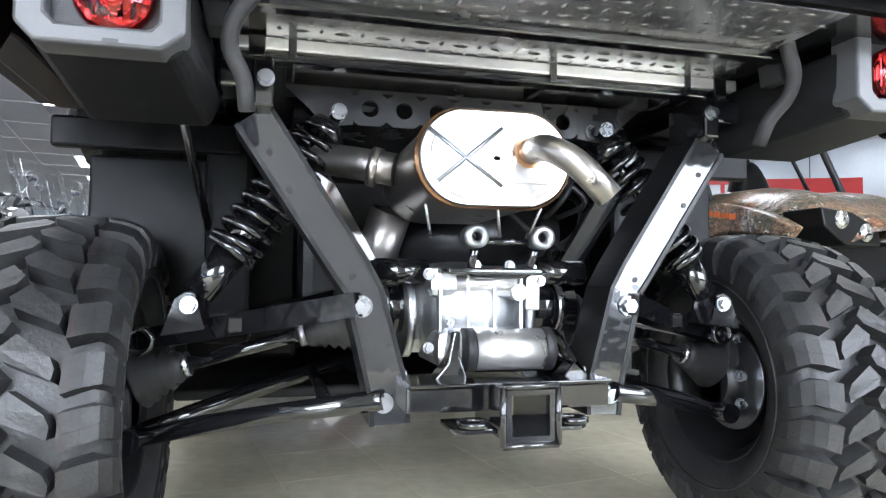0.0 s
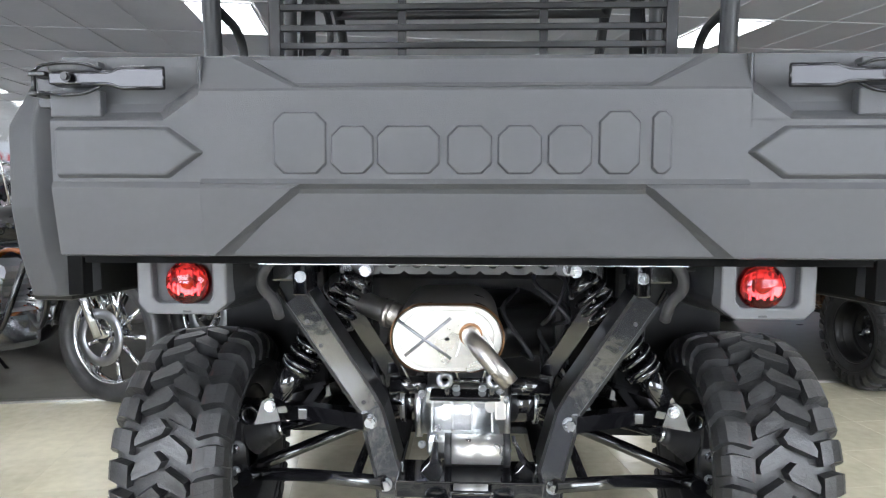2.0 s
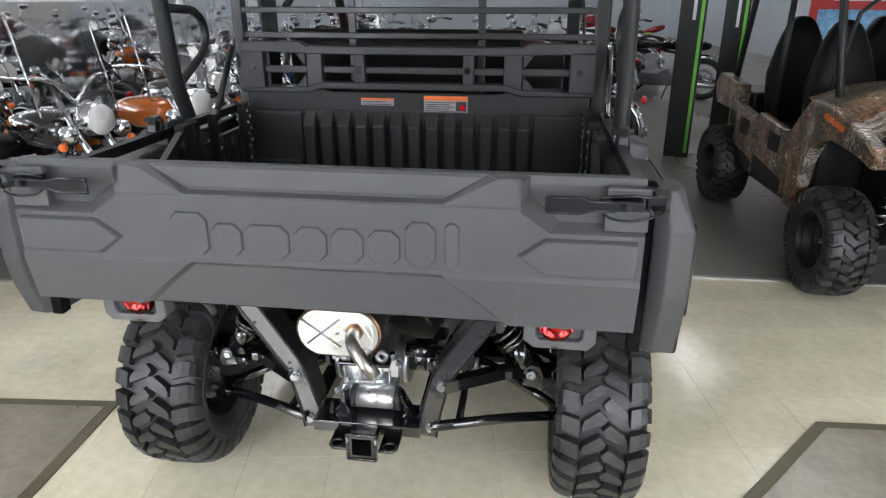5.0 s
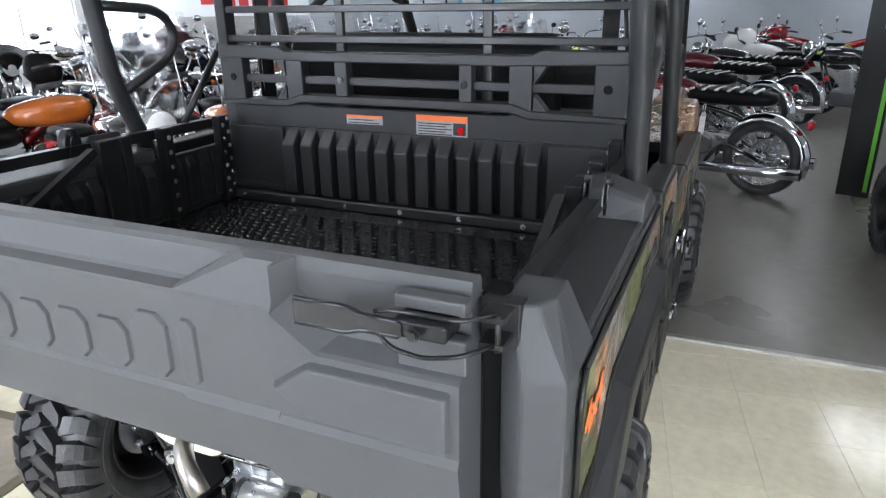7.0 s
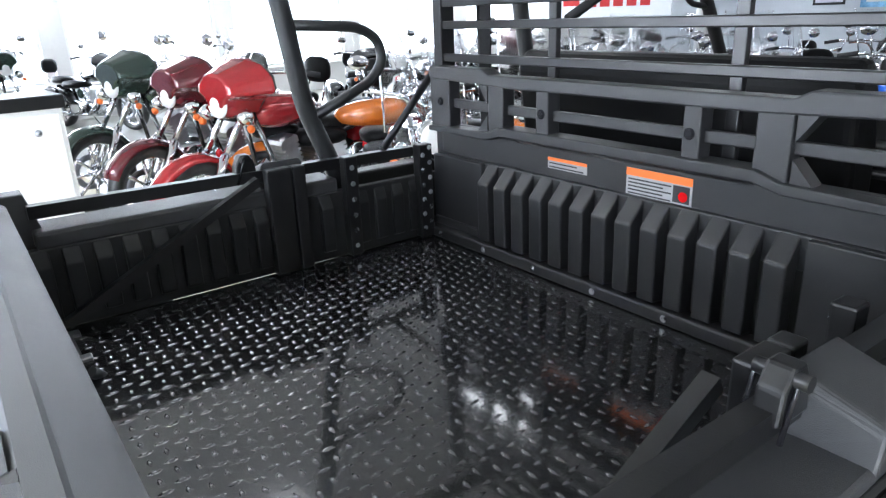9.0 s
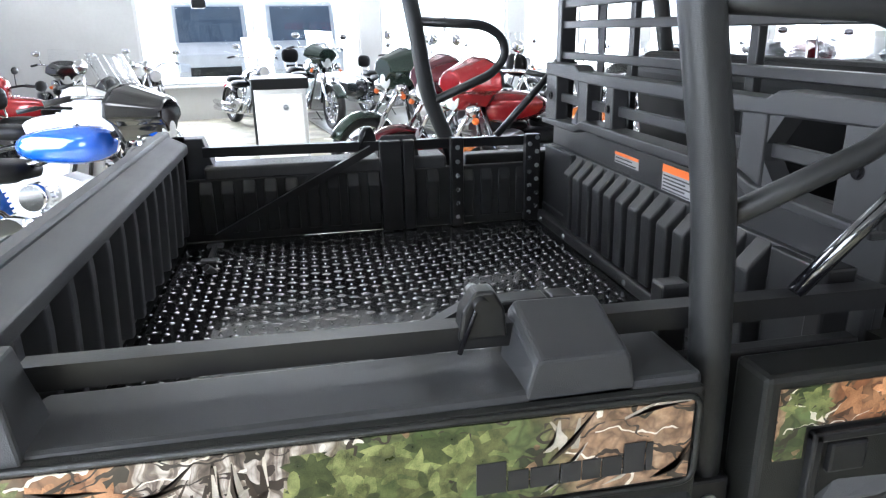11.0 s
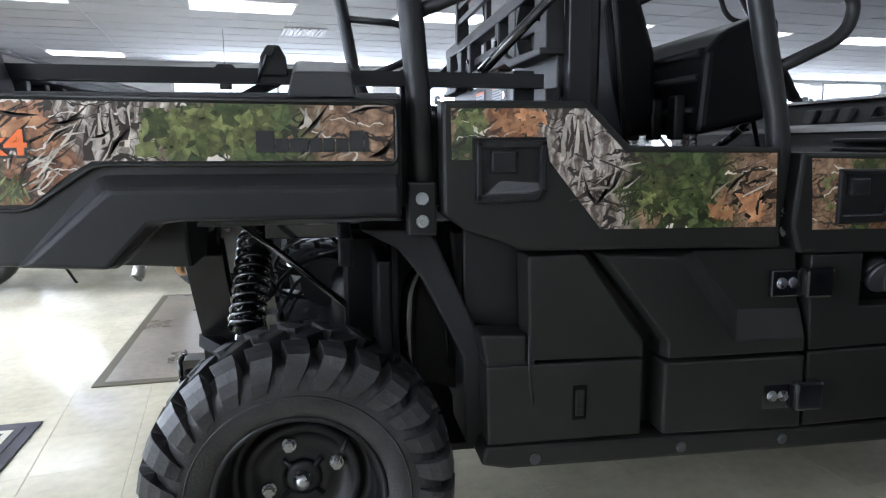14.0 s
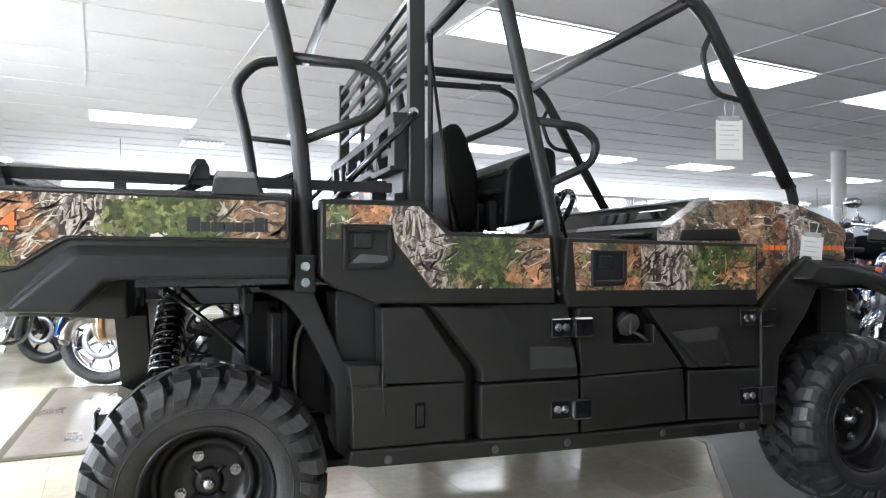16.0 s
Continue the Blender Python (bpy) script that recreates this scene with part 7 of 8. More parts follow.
# -- cabin and front of the vehicle --
def cabin():
    st = bmx()
    prism(st, [(0.79, 1.40), (0.82, 1.45), (0.86, 1.455), (0.895, 1.4), (0.935, 1.28), (0.945, 1.13), (0.92, 1.07), (0.86, 1.05), (0.82, 1.2)], "x", -0.56, 0.4, 0.022, seg=3)
    rs = part("rear_seat_back", st, M["seat"], car, "upright black vinyl seat back")
    for x in (-0.3, 0.1):
        hr = bmx()
        prism(hr, [(0.935, 1.12), (0.96, 1.13), (0.955, 1.27), (0.93, 1.3)], "x", x - 0.12, x + 0.12, 0.012)
        part("cushion", hr, M["seat"], rs)
    fb = bmx()
    prism(fb, [(0.96, 1.06), (0.975, 1.26), (1.02, 1.31), (1.13, 1.355), (1.165, 1.34), (1.17, 1.25), (1.15, 1.1)], "x", -0.6, 0.58, 0.02, seg=3)
    fs = part("front_seat_back", fb, M["seat"], car, "black vinyl bench seat back")
    for z in (1.12, 1.2, 1.26):
        rb = bmx()
        tube(rb, [(-0.55, 0.965 + (z - 1.06) * 0.08, z), (0.55, 0.965 + (z - 1.06) * 0.08, z)], 0.012, 10)
        part("seat_tube", rb, M["satin"], fs)
    cu = bmx()
    box(cu, (-0.6, 1.15, 0.8), (0.6, 1.6, 0.95), 0.04, seg=3)
    part("front_cushion", cu, M["seat"], car)
    for x in (0.25, 0.38, 0.5):
        bk = bmx()
        box(bk, (x - 0.02, 0.93, 1.05), (x + 0.02, 0.96, 1.16), 0.006)
        part("belt_buckle", bk, M["satin"], car)
    da = bmx()
    prism(da, [(1.56, 0.9), (1.55, 1.0), (1.585, 1.03), (1.60, 1.075), (1.65, 1.085), (1.675, 1.09), (1.735, 1.176), (1.78, 1.178), (1.8, 0.9)], "x", -0.62, 0.585, 0.008)
    dash = part("dashboard", da, M["side"], car, "dark plastic dashboard")
    br = bmx()
    prism(br, [(1.722, 1.174), (1.728, 1.184), (1.79, 1.188), (1.79, 1.178)], "x", -0.62, 0.6, 0.003)
    part("dash_brow", br, M["trimgrey"], dash, "silver-grey edge along the dashboard top")
    ck = bmx()
    prism(ck, [(1.585, 0.99), (1.632, 0.99), (1.80, 1.186), (1.738, 1.186)], "x", 0.57, 0.618, 0.008)
    part("dash_cheek", ck, M["trimgrey"], dash, "silver-grey slanting dashboard end")
    sh = bmx()
    prism(sh, [(1.59, 1.072), (1.6, 1.088), (1.67, 1.1), (1.675, 1.088)], "x", -0.05, 0.572, 0.004)
    part("dash_shelf", sh, M["trimgrey"], dash, "silver-grey shelf lip")
    for x in (0.02, 0.1, 0.18):
        v = bmx()
        prism(v, [(1.672, 1.102), (1.692, 1.15), (1.712, 1.15), (1.7, 1.1)], "x", x - 0.025, x + 0.025, 0.006)
        part("switch", v, M["plastic"], dash)
    pk = bmx()
    prism(pk, [(1.683, 1.112), (1.708, 1.15), (1.73, 1.15), (1.71, 1.11)], "x", 0.28, 0.47, 0.004)
    part("dash_screen", pk, M["blackpaint"], dash, "gloss black display")
    for z in (1.015, 1.04):
        v = bmx()
        box(v, (0.3, 1.552, z), (0.54, 1.595, z + 0.012), 0.004)
        part("glove_box_rib", v, M["satin"], dash)
    sw = bmx()
    mm = pose(-0.3, 1.58, 1.15, 0, 0, 0) @ pose(0, 0, 0, -35, 0, 0)
    for k in range(28):
        a, b = 2 * math.pi * k / 28, 2 * math.pi * (k + 1) / 28
        cyl(sw, mm @ Vector((0.17 * math.cos(a), 0, 0.17 * math.sin(a))), mm @ Vector((0.17 * math.cos(b), 0, 0.17 * math.sin(b))), 0.014, seg=8)
    for a in (90, 210, 330):
        cyl(sw, mm @ Vector((0, 0.02, 0)), mm @ Vector((0.165 * math.cos(radians(a)), 0, 0.165 * math.sin(radians(a)))), 0.011, seg=8)
    cyl(sw, mm @ Vector((0, 0, 0)), mm @ Vector((0, 0.2, -0.02)), 0.02, seg=10)
    part("steering_wheel", sw, M["satin"], car, "black steering wheel")
    gl = bmx()
    cyl(gl, (-0.05, 1.55, 1.02), (-0.02, 1.48, 1.2), 0.009, seg=8)
    blob(gl, (-0.02, 1.475, 1.215), (0.045, 0.04, 0.05))
    part("gear_lever", gl, M["satin"], car)


def nose():
    rows = []
    for y, zt, w, zs in ((1.74, 1.17, 0.66, 1.12), (1.95, 1.186, 0.67, 1.13), (2.1, 1.178, 0.67, 1.1), (2.25, 1.14, 0.66, 1.06), (2.38, 1.08, 0.63, 1.0), (2.48, 1.0, 0.56, 0.92), (2.56, 0.9, 0.48, 0.85)):
        row = []
        for k in range(15):
            u = -1 + 2 * k / 14
            row.append((w * u, y - 0.05 * abs(u) ** 3, zt - (zt - zs) * abs(u) ** 5 + (0.012 if 0.3 < abs(u) < 0.7 else 0)))
        rows.append(row)
    bm = bmx()
    loft(bm, rows, thick=0.012)
    for f in bm.faces:
        f.smooth = True
    part("hood", bm, M["camo2"], car, "camouflage printed hood")
    cw = bmx()
    prism(cw, [(1.56, 1.0), (1.56, 1.07), (1.69, 1.155), (1.74, 1.17), (1.95, 1.178), (2.06, 1.17), (2.16, 1.155), (2.3, 1.11), (2.37, 1.075), (2.38, 1.03), (2.34, 0.96), (2.06, 0.95), (1.9, 0.95), (1.87, 1.0)], "x", 0.6, 0.70, 0.014)
    both("front_cowl", cw, M["camo2"], car, "camouflage printed cowl beside the dashboard")
    vb = bmx()
    prism(vb, [(1.59, 1.02), (1.60, 1.058), (1.84, 1.066), (1.86, 1.02)], "x", 0.66, 0.706, 0.004)
    both("cowl_vent", vb, M["side"], car)
    nt = bmx()
    box(nt, (0.67, 1.885, 1.095), (0.706, 1.93, 1.104), 0.003)
    box(nt, (0.67, 1.93, 1.108), (0.706, 1.975, 1.116), 0.003)
    both("cowl_notch", nt, M["side"], car)
    for k in range(3):
        sl = bmx()
        box(sl, (0.4, 2.37, 0.978 + k * 0.032), (0.695 - 0.012 * k, 2.475 - 0.03 * k, 0.998 + k * 0.032), 0.006)
        both("nose_louvre", sl, M["side"], car)
    bx = bmx()
    box(bx, (0.4, 2.3, 0.95), (0.68, 2.44, 1.06), 0.01)
    both("nose_corner", bx, M["satin"], car)
    pn = bmx()
    prism(pn, [(1.86, 0.775), (2.0, 0.91), (2.07, 0.965), (2.3, 0.945), (2.29, 1.03), (2.2, 1.085), (2.06, 1.12), (1.9, 1.12), (1.852, 1.01)], "x", 0.69, 0.765, 0.016)
    both("front_side_panel", pn, M["camo2"], car, "camouflage printed front side panel")
    for k in range(2):
        e = bmx()
        y = 1.9 if k == 0 else 2.17
        for j in range(4):
            box(e, (0.766, y + j * 0.027, 0.985), (0.7675, y + j * 0.027 + 0.022, 1.003))
        both("emblem_bars", e, M["orange"], car, "orange print bars")
    fl = bmx()
    prism(fl, [(1.868, 0.6), (1.868, 0.78), (2.0, 0.912), (2.07, 0.965), (2.2, 0.962), (2.42, 0.91), (2.62, 0.815), (2.62, 0.78), (2.42, 0.86), (2.13, 0.85), (2.075, 0.75), (1.95, 0.6), (1.93, 0.36), (1.868, 0.36)], "x", 0.70, 0.79, 0.008)
    prism(fl, [(2.0, 0.88), (2.07, 0.955), (2.2, 0.95), (2.42, 0.9), (2.62, 0.81), (2.62, 0.78), (2.42, 0.86), (2.13, 0.85)], "x", 0.79, 0.835, 0.01, taper=[(2.04, 0.88), (2.09, 0.93), (2.2, 0.925), (2.41, 0.88), (2.6, 0.80), (2.6, 0.785), (2.42, 0.862), (2.15, 0.855)])
    both("front_flare", fl, M["side"], car, "dark plastic front wheel arch")
    gr = bmx()
    box(gr, (-0.5, 2.5, 0.62), (0.5, 2.6, 0.84), 0.02)
    box(gr, (-0.6, 2.35, 0.5), (0.6, 2.5, 0.84), 0.02)
    for k in range(4):
        box(gr, (-0.6, 2.55 - k * 0.03, 0.86 + k * 0.035), (0.6, 2.6 - k * 0.03, 0.88 + k * 0.035), 0.006)
    part("front_grille", gr, M["side"], car, "dark front grille")
    bp = bmx()
    tube(bp, [(-0.55, 2.5, 0.5), (-0.5, 2.72, 0.52), (0.5, 2.72, 0.52), (0.55, 2.5, 0.5)], 0.022, 12, 0.1)
    tube(bp, [(-0.5, 2.6, 0.8), (-0.45, 2.72, 0.76), (0.45, 2.72, 0.76), (0.5, 2.6, 0.8)], 0.022, 12, 0.1)
    for x in (-0.3, 0.3):
        tube(bp, [(x, 2.72, 0.52), (x, 2.72, 0.76)], 0.018, 10)
    part("front_bumper", bp, M["tube"], car, "black tubular bumper")
    for s in (1, -1):
        a = bmx()
        tube(a, [(s * 0.25, 2.2, 0.36), (s * 0.6, 2.345, 0.28)], 0.016, 10)
        tube(a, [(s * 0.25, 2.45, 0.36), (s * 0.6, 2.345, 0.28)], 0.016, 10)
        tube(a, [(s * 0.3, 2.345, 0.46), (s * 0.62, 2.345, 0.42)], 0.016, 10)
        part("front_arm", a, M["black"], car)
        sh = bmx()
        cyl(sh, (s * 0.52, 2.33, 0.4), (s * 0.42, 2.3, 0.8), 0.02, seg=12)
        tube(sh, [(s * (0.5 - 0.09 * k / 80) + 0.04 * math.cos(k * 0.7), 2.325 + 0.04 * math.sin(k * 0.7), 0.46 + 0.3 * k / 80) for k in range(81)], 0.006, 6)
        part("front_shock", sh, M["black"], car)
        kn = bmx()
        cyl(kn, (s * 0.58, 2.345, 0.335), (s * 0.7, 2.345, 0.335), 0.055, seg=20)
        part("front_carrier", kn, M["satin"], car)
        wl = bmx()
        prism(wl, [(1.87, 0.38), (1.87, 0.8), (2.05, 0.86), (2.45, 0.86), (2.45, 0.835), (2.07, 0.835), (1.94, 0.72), (1.91, 0.38)], "x", s * 0.42, s * 0.71, 0.004)
        part("front_liner", wl, M["dark"], car)
    ch = bmx()
    box(ch, (-0.3, 1.8, 0.36), (0.3, 2.5, 0.6), 0.02)
    part("front_frame", ch, M["satin"], car)


def hang_tag(name, p, w, h, m, lab):
    t = thing(name, lab, "tag", m)
    c = bmx()
    box(c, (-0.001, -w / 2, -h), (0.001, w / 2, 0), 0.0005)
    part("card", c, M["paper"], t)
    for s in (1, -1):
        for k in range(6):
            b = bmx()
            z = -0.02 - k * (h - 0.04) / 6
            box(b, (min(s * 0.001, s * 0.0013), -w * 0.36, z - 0.002), (max(s * 0.001, s * 0.0013), w * (0.36 if k % 2 else 0.2), z))
            part("text_bar", b, M["greyink"], t)
    sl = bmx()
    box(sl, (-0.002, -w / 2 + 0.01, -0.004), (0.002, w / 2 - 0.01, 0.014), 0.001)
    part("sleeve_top", sl, M["greyink"], t)
    st = bmx()
    tube(st, [(0, -0.012, 0.01), (0, -0.02, 0.05), (0, 0, p), (0, 0.02, 0.05), (0, 0.012, 0.01)], 0.0012, 6)
    part("tie", st, M["label"], t)
    return t


cabin()
nose()
hang_tag("price_tag", 0.095, 0.105, 0.15, pose(0.663, 1.842, 1.475, 0, 0, -12), "white card in a clear tie hanging from the cage")
hang_tag("hang_tag", 0.05, 0.085, 0.15, pose(0.79, 2.105, 1.037, -6, 0, -14), "white card tag hanging on the front panel")


# ---- motorcycles ----
def bike_wheel(t, y, r, w, name, spokes, material, label):
    rim = bmx()
    m = pose(0, y, r)
    ri = r * 0.72
    spin(rim, [(ri, -w * 0.3), (ri * 0.95, -w * 0.2), (ri * 0.93, 0), (ri * 0.95, w * 0.2), (ri, w * 0.3), (ri * 1.02, 0)], 32, m, close=True)
    cyl(rim, (-w * 0.6, y, r), (w * 0.6, y, r), 0.035, seg=14)
    thin = spokes > 12
    arms = []
    for k in range(spokes):
        a = 2 * math.pi * k / spokes
        for s in ((1, -1) if thin else (0,)):
            arm = rim if thin else bmx()
            cyl(arm, (s * w * 0.4, y + 0.03 * math.cos(a), r + 0.03 * math.sin(a)), (0, y + ri * 0.95 * math.cos(a + 0.15 * s), r + ri * 0.95 * math.sin(a + 0.15 * s)), 0.0025 if thin else 0.013, seg=5)
            if not thin:
                arms.append(arm)
    wo = part(name, rim, material, t, label)
    for arm in arms:
        part("spoke", arm, material, wo)
    ty = bmx()
    spin(ty, [(ri, w * 0.35), (r * 0.86, w * 0.5), (r * 0.95, w * 0.4), (r, 0), (r * 0.95, -w * 0.4), (r * 0.86, -w * 0.5), (ri, -w * 0.35)], 40, m, close=True)
    part("tyre", ty, M["rubber"], wo, "black road tyre")
    dk = bmx()
    spin(dk, [(r * 0.28, w * 0.7), (r * 0.42, w * 0.7), (r * 0.42, w * 0.76), (r * 0.28, w * 0.76)], 24, m, close=True)
    part("brake_disc", dk, M["steel"], wo)
    return wo


def arc_fender(bm, y, z, r, w, a0, a1, n=10, thick=0.006):
    rows = []
    for k in range(n + 1):
        a = radians(a0 + (a1 - a0) * k / n)
        rows.append([(u * w, y + (r - 0.35 * w * abs(u) ** 2.2 * 1.6) * math.cos(a), z + (r - 0.35 * w * abs(u) ** 2.2 * 1.6) * math.sin(a)) for u in (-1, -0.7, -0.35, 0, 0.35, 0.7, 1)])
    loft(bm, rows, thick=thick)
    for f in bm.faces:
        f.smooth = True


def motorcycle(paint, kind, label, m, seat_mat="seat", wheelbase=1.6, group="motorcycles", front=""):
    """kind: cruiser, touring, sport or standard. The front points along +y."""
    t = thing("motorcycle", label, "motorcycle", m, group)
    P = M[paint]
    L = wheelbase
    rf, rr = {"cruiser": (0.33, 0.32), "touring": (0.32, 0.32), "sport": (0.3, 0.31), "standard": (0.33, 0.32)}[kind]
    wf, wr = (0.11, 0.15) if kind != "standard" else (0.09, 0.12)
    metal = M["chrome"] if kind != "sport" else M["satin"]
    spokes = {"cruiser": 9, "touring": 9, "sport": 6, "standard": 18}[kind]
    bike_wheel(t, L, rf, wf, "front_wheel", spokes, metal, "front wheel")
    bike_wheel(t, 0, rr, wr, "rear_wheel", spokes, metal, "rear wheel")
    head = Vector((0, L - 0.42, 0.98))
    fk = bmx()
    for s in (1, -1):
        cyl(fk, (s * 0.085, L, rf), (s * 0.085, L - 0.17, rf + 0.32), 0.028, seg=12)
        cyl(fk, (s * 0.085, L - 0.17, rf + 0.32), (s * 0.085, head.y - 0.02, head.z + 0.03), 0.02, seg=12)
    box(fk, (-0.12, head.y - 0.04, head.z - 0.03), (0.12, head.y + 0.04, head.z), 0.01)
    part("fork", fk, metal, t, "front fork")
    fr = bmx()
    tube(fr, [(0, head.y - 0.03, head.z - 0.05), (0, 0.62, 0.72), (0, 0.3, 0.66), (0, 0.02, 0.55)], 0.024, 10, 0.08)
    for s in (1, -1):
        tube(fr, [(s * 0.05, head.y - 0.02, head.z - 0.12), (s * 0.12, L - 0.62, 0.3), (s * 0.12, 0.45, 0.22), (s * 0.11, 0.3, 0.45), (s * 0.1, 0.0, rr)], 0.017, 8, 0.08)
    part("frame", fr, M["black"], t, "black frame")
    en = bmx()
    box(en, (-0.15, 0.42, 0.2), (0.15, 0.95, 0.42), 0.04, seg=3)
    cyl(en, (-0.19, 0.55, 0.33), (0.19, 0.55, 0.33), 0.115, seg=24)
    cyl(en, (-0.17, 0.82, 0.31), (0.17, 0.82, 0.31), 0.09, seg=20)
    eng = part("engine", en, M["chrome"] if kind in ("cruiser", "touring") else M["steel"], t, "polished engine")
    for y0, tilt in ((0.62, -22), (0.82, 22)) if kind in ("cruiser", "touring") else ((0.78, 15),):
        cy = bmx()
        edge = []
        for k in range(6):
            z = 0.02 + k * 0.032
            edge += [(0.075, z), (0.075, z + 0.016), (0.056, z + 0.018), (0.056, z + 0.03)]
        edge += [(0.08, 0.21), (0.08, 0.25), (0.06, 0.27)]
        prism(cy, edge + [(-a, b) for a, b in reversed(edge)], "x", -0.08, 0.08, 0.0, pose(0, y0, 0.4, -tilt * 0.8))
        part("cylinder", cy, M["alu"], eng, "finned cylinder")
    ac = bmx()
    cyl(ac, (0.1, 0.72, 0.56), (0.19, 0.72, 0.56), 0.085, 0.075, 24)
    part("air_cleaner", ac, M["chrome"], eng, "round air cleaner cover")
    tk = bmx()

    def tank_shape(p):
        f = (p.y + 0.3) / 0.6
        return Vector((p.x * (0.55 + 0.55 * f), p.y, p.z * (0.75 + 0.3 * f) + 0.02 * f))
    blob(tk, (0, 0.86, 0.83), (0.33, 0.6, 0.24), 16, 10, 0.8, None, tank_shape)
    tank = part("tank", tk, P, t, "painted fuel tank")
    cp = bmx()
    cyl(cp, (0, 0.92, 0.94), (0, 0.92, 0.965), 0.035, seg=16)
    part("filler_cap", cp, M["chrome"], tank)
    st = bmx()
    if kind in ("cruiser", "touring"):
        blob(st, (0, 0.42, 0.69), (0.36, 0.46, 0.14), 14, 8, 0.7)
        blob(st, (0, 0.1, 0.76), (0.28, 0.36, 0.12), 14, 8, 0.7)
    else:
        blob(st, (0, 0.3, 0.80), (0.25, 0.75, 0.13), 14, 8, 0.6)
    seat_ob = part("seat", st, M[seat_mat], t, "black padded seat")
    if kind == "standard":
        for k in range(12):
            b = bmx()
            box(b, (-0.115, 0.02 + k * 0.052, 0.85), (0.115, 0.046 + k * 0.052, 0.868), 0.008)
            part("seat_roll", b, M["label"] if k % 2 else M["seat"], seat_ob)
    ff = bmx()
    arc_fender(ff, L, rf, rf + 0.035, wf * 0.72, 25, 175 if kind in ("cruiser", "touring") else 140)
    part("front_fender", ff, P, t, "painted front fender")
    rfn = bmx()
    arc_fender(rfn, 0, rr, rr + 0.05, wr * 0.72, 40, 200 if kind != "sport" else 150)
    part("rear_fender", rfn, P if kind != "standard" else M["chrome"], t, "rear fender")
    hb = bmx()
    up = {"cruiser": 0.16, "touring": 0.12, "sport": 0.02, "standard": 0.13}[kind]
    for s in (1, -1):
        tube(hb, [(0, head.y, head.z + 0.02), (s * 0.12, head.y, head.z + up), (s * 0.33, head.y - 0.12, head.z + up + 0.02), (s * 0.4, head.y - 0.2, head.z + up)], 0.0125, 8, 0.05)
    bars = part("handlebar", hb, metal, t, "handlebar")
    for s in (1, -1):
        g = bmx()
        cyl(g, (s * 0.35, head.y - 0.14, head.z + up + 0.015), (s * 0.43, head.y - 0.24, head.z + up - 0.01), 0.017, seg=10)
        part("grip", g, M["boot"], bars)
        mi = bmx()
        tube(mi, [(s * 0.3, head.y - 0.08, head.z + up + 0.02), (s * 0.34, head.y - 0.06, head.z + up + 0.14)], 0.005, 6)
        blob(mi, (s * 0.36, head.y - 0.06, head.z + up + 0.17), (0.12, 0.03, 0.08), 12, 7)
        part("mirror", mi, metal if kind != "sport" else M["satin"], bars, "rear mirror")
    hl = bmx()
    blob(hl, (0, L - 0.3, 0.93), (0.19, 0.2, 0.19), 16, 10)
    lamp = part("headlamp", hl, metal if kind != "touring" else P, t, "headlamp shell")
    ln = bmx()
    spin(ln, [(0.085, 0), (0.08, 0.01), (0.05, 0.024), (0.001, 0.03)], 20, pose(0, L - 0.225, 0.93, 0, 0, 90))
    part("lens", ln, M["label"], lamp, "pale lamp lens")
    if kind in ("cruiser", "touring"):
        for s in (1, -1):
            f2 = bmx()
            blob(f2, (s * 0.17, L - 0.28, 0.86), (0.1, 0.11, 0.1), 12, 8)
            part("fog_lamp", f2, M["chrome"], t, "chrome auxiliary lamp")
            ind = bmx()
            blob(ind, (s * 0.22, L - 0.27, 0.80), (0.05, 0.05, 0.05), 10, 7)
            part("indicator", ind, M["orange"], t, "amber indicator")
    ex = bmx()
    for y0, z0 in ((0.62, 0.5), (0.86, 0.5)):
        tube(ex, [(0.09, y0 + 0.08, z0), (0.18, y0 + 0.16, z0 - 0.1), (0.2, y0, 0.24), (0.2, 0.4, 0.22)], 0.02, 10, 0.08)
    for k in ((0.0, 0.22), (0.0, 0.32)) if kind == "cruiser" else ((0.0, 0.24),):
        cyl(ex, (0.2, 0.42, k[1]), (0.21, -0.36, k[1] + 0.03), 0.045, 0.05, 18)
    if kind == "standard":
        cyl(ex, (-0.2, 0.42, 0.24), (-0.21, -0.36, 0.27), 0.04, 0.045, 18)
    part("exhaust", ex, M["chrome"] if kind != "sport" else M["steel"], t, "exhaust pipes and silencer")
    tl = bmx()
    blob(tl, (0, -0.33, 0.62), (0.11, 0.06, 0.08), 12, 7)
    part("tail_light", tl, M["red"], t, "red tail light")
    if kind == "touring":
        wing = [(-0.28, 1.0), (-0.26, 1.09), (-0.17, 1.16), (-0.07, 1.19), (0.07, 1.19), (0.17, 1.16), (0.26, 1.09), (0.28, 1.0), (0.18, 0.95), (0.11, 0.86), (-0.11, 0.86), (-0.18, 0.95)]
        fa = bmx()
        prism(fa, wing, "y", L - 0.44, L - 0.2, 0.014, seg=2, taper=[(x * 0.5, 0.99 + (z - 1.0) * 0.6) for x, z in wing])
        part("fairing", fa, M[front or paint], t, "painted handlebar fairing")
        inn = bmx()
        prism(inn, [(x * 0.93, 1.01 + (z - 1.0) * 0.9) for x, z in wing], "y", L - 0.47, L - 0.435, 0.012)
        for x in (-0.12, 0.0, 0.12):
            cyl(inn, (x, L - 0.49, 1.08), (x, L - 0.465, 1.08), 0.045, seg=16)
        part("inner_fairing", inn, M["inner"], t, "matt black instrument side of the fairing")
        ws = bmx()
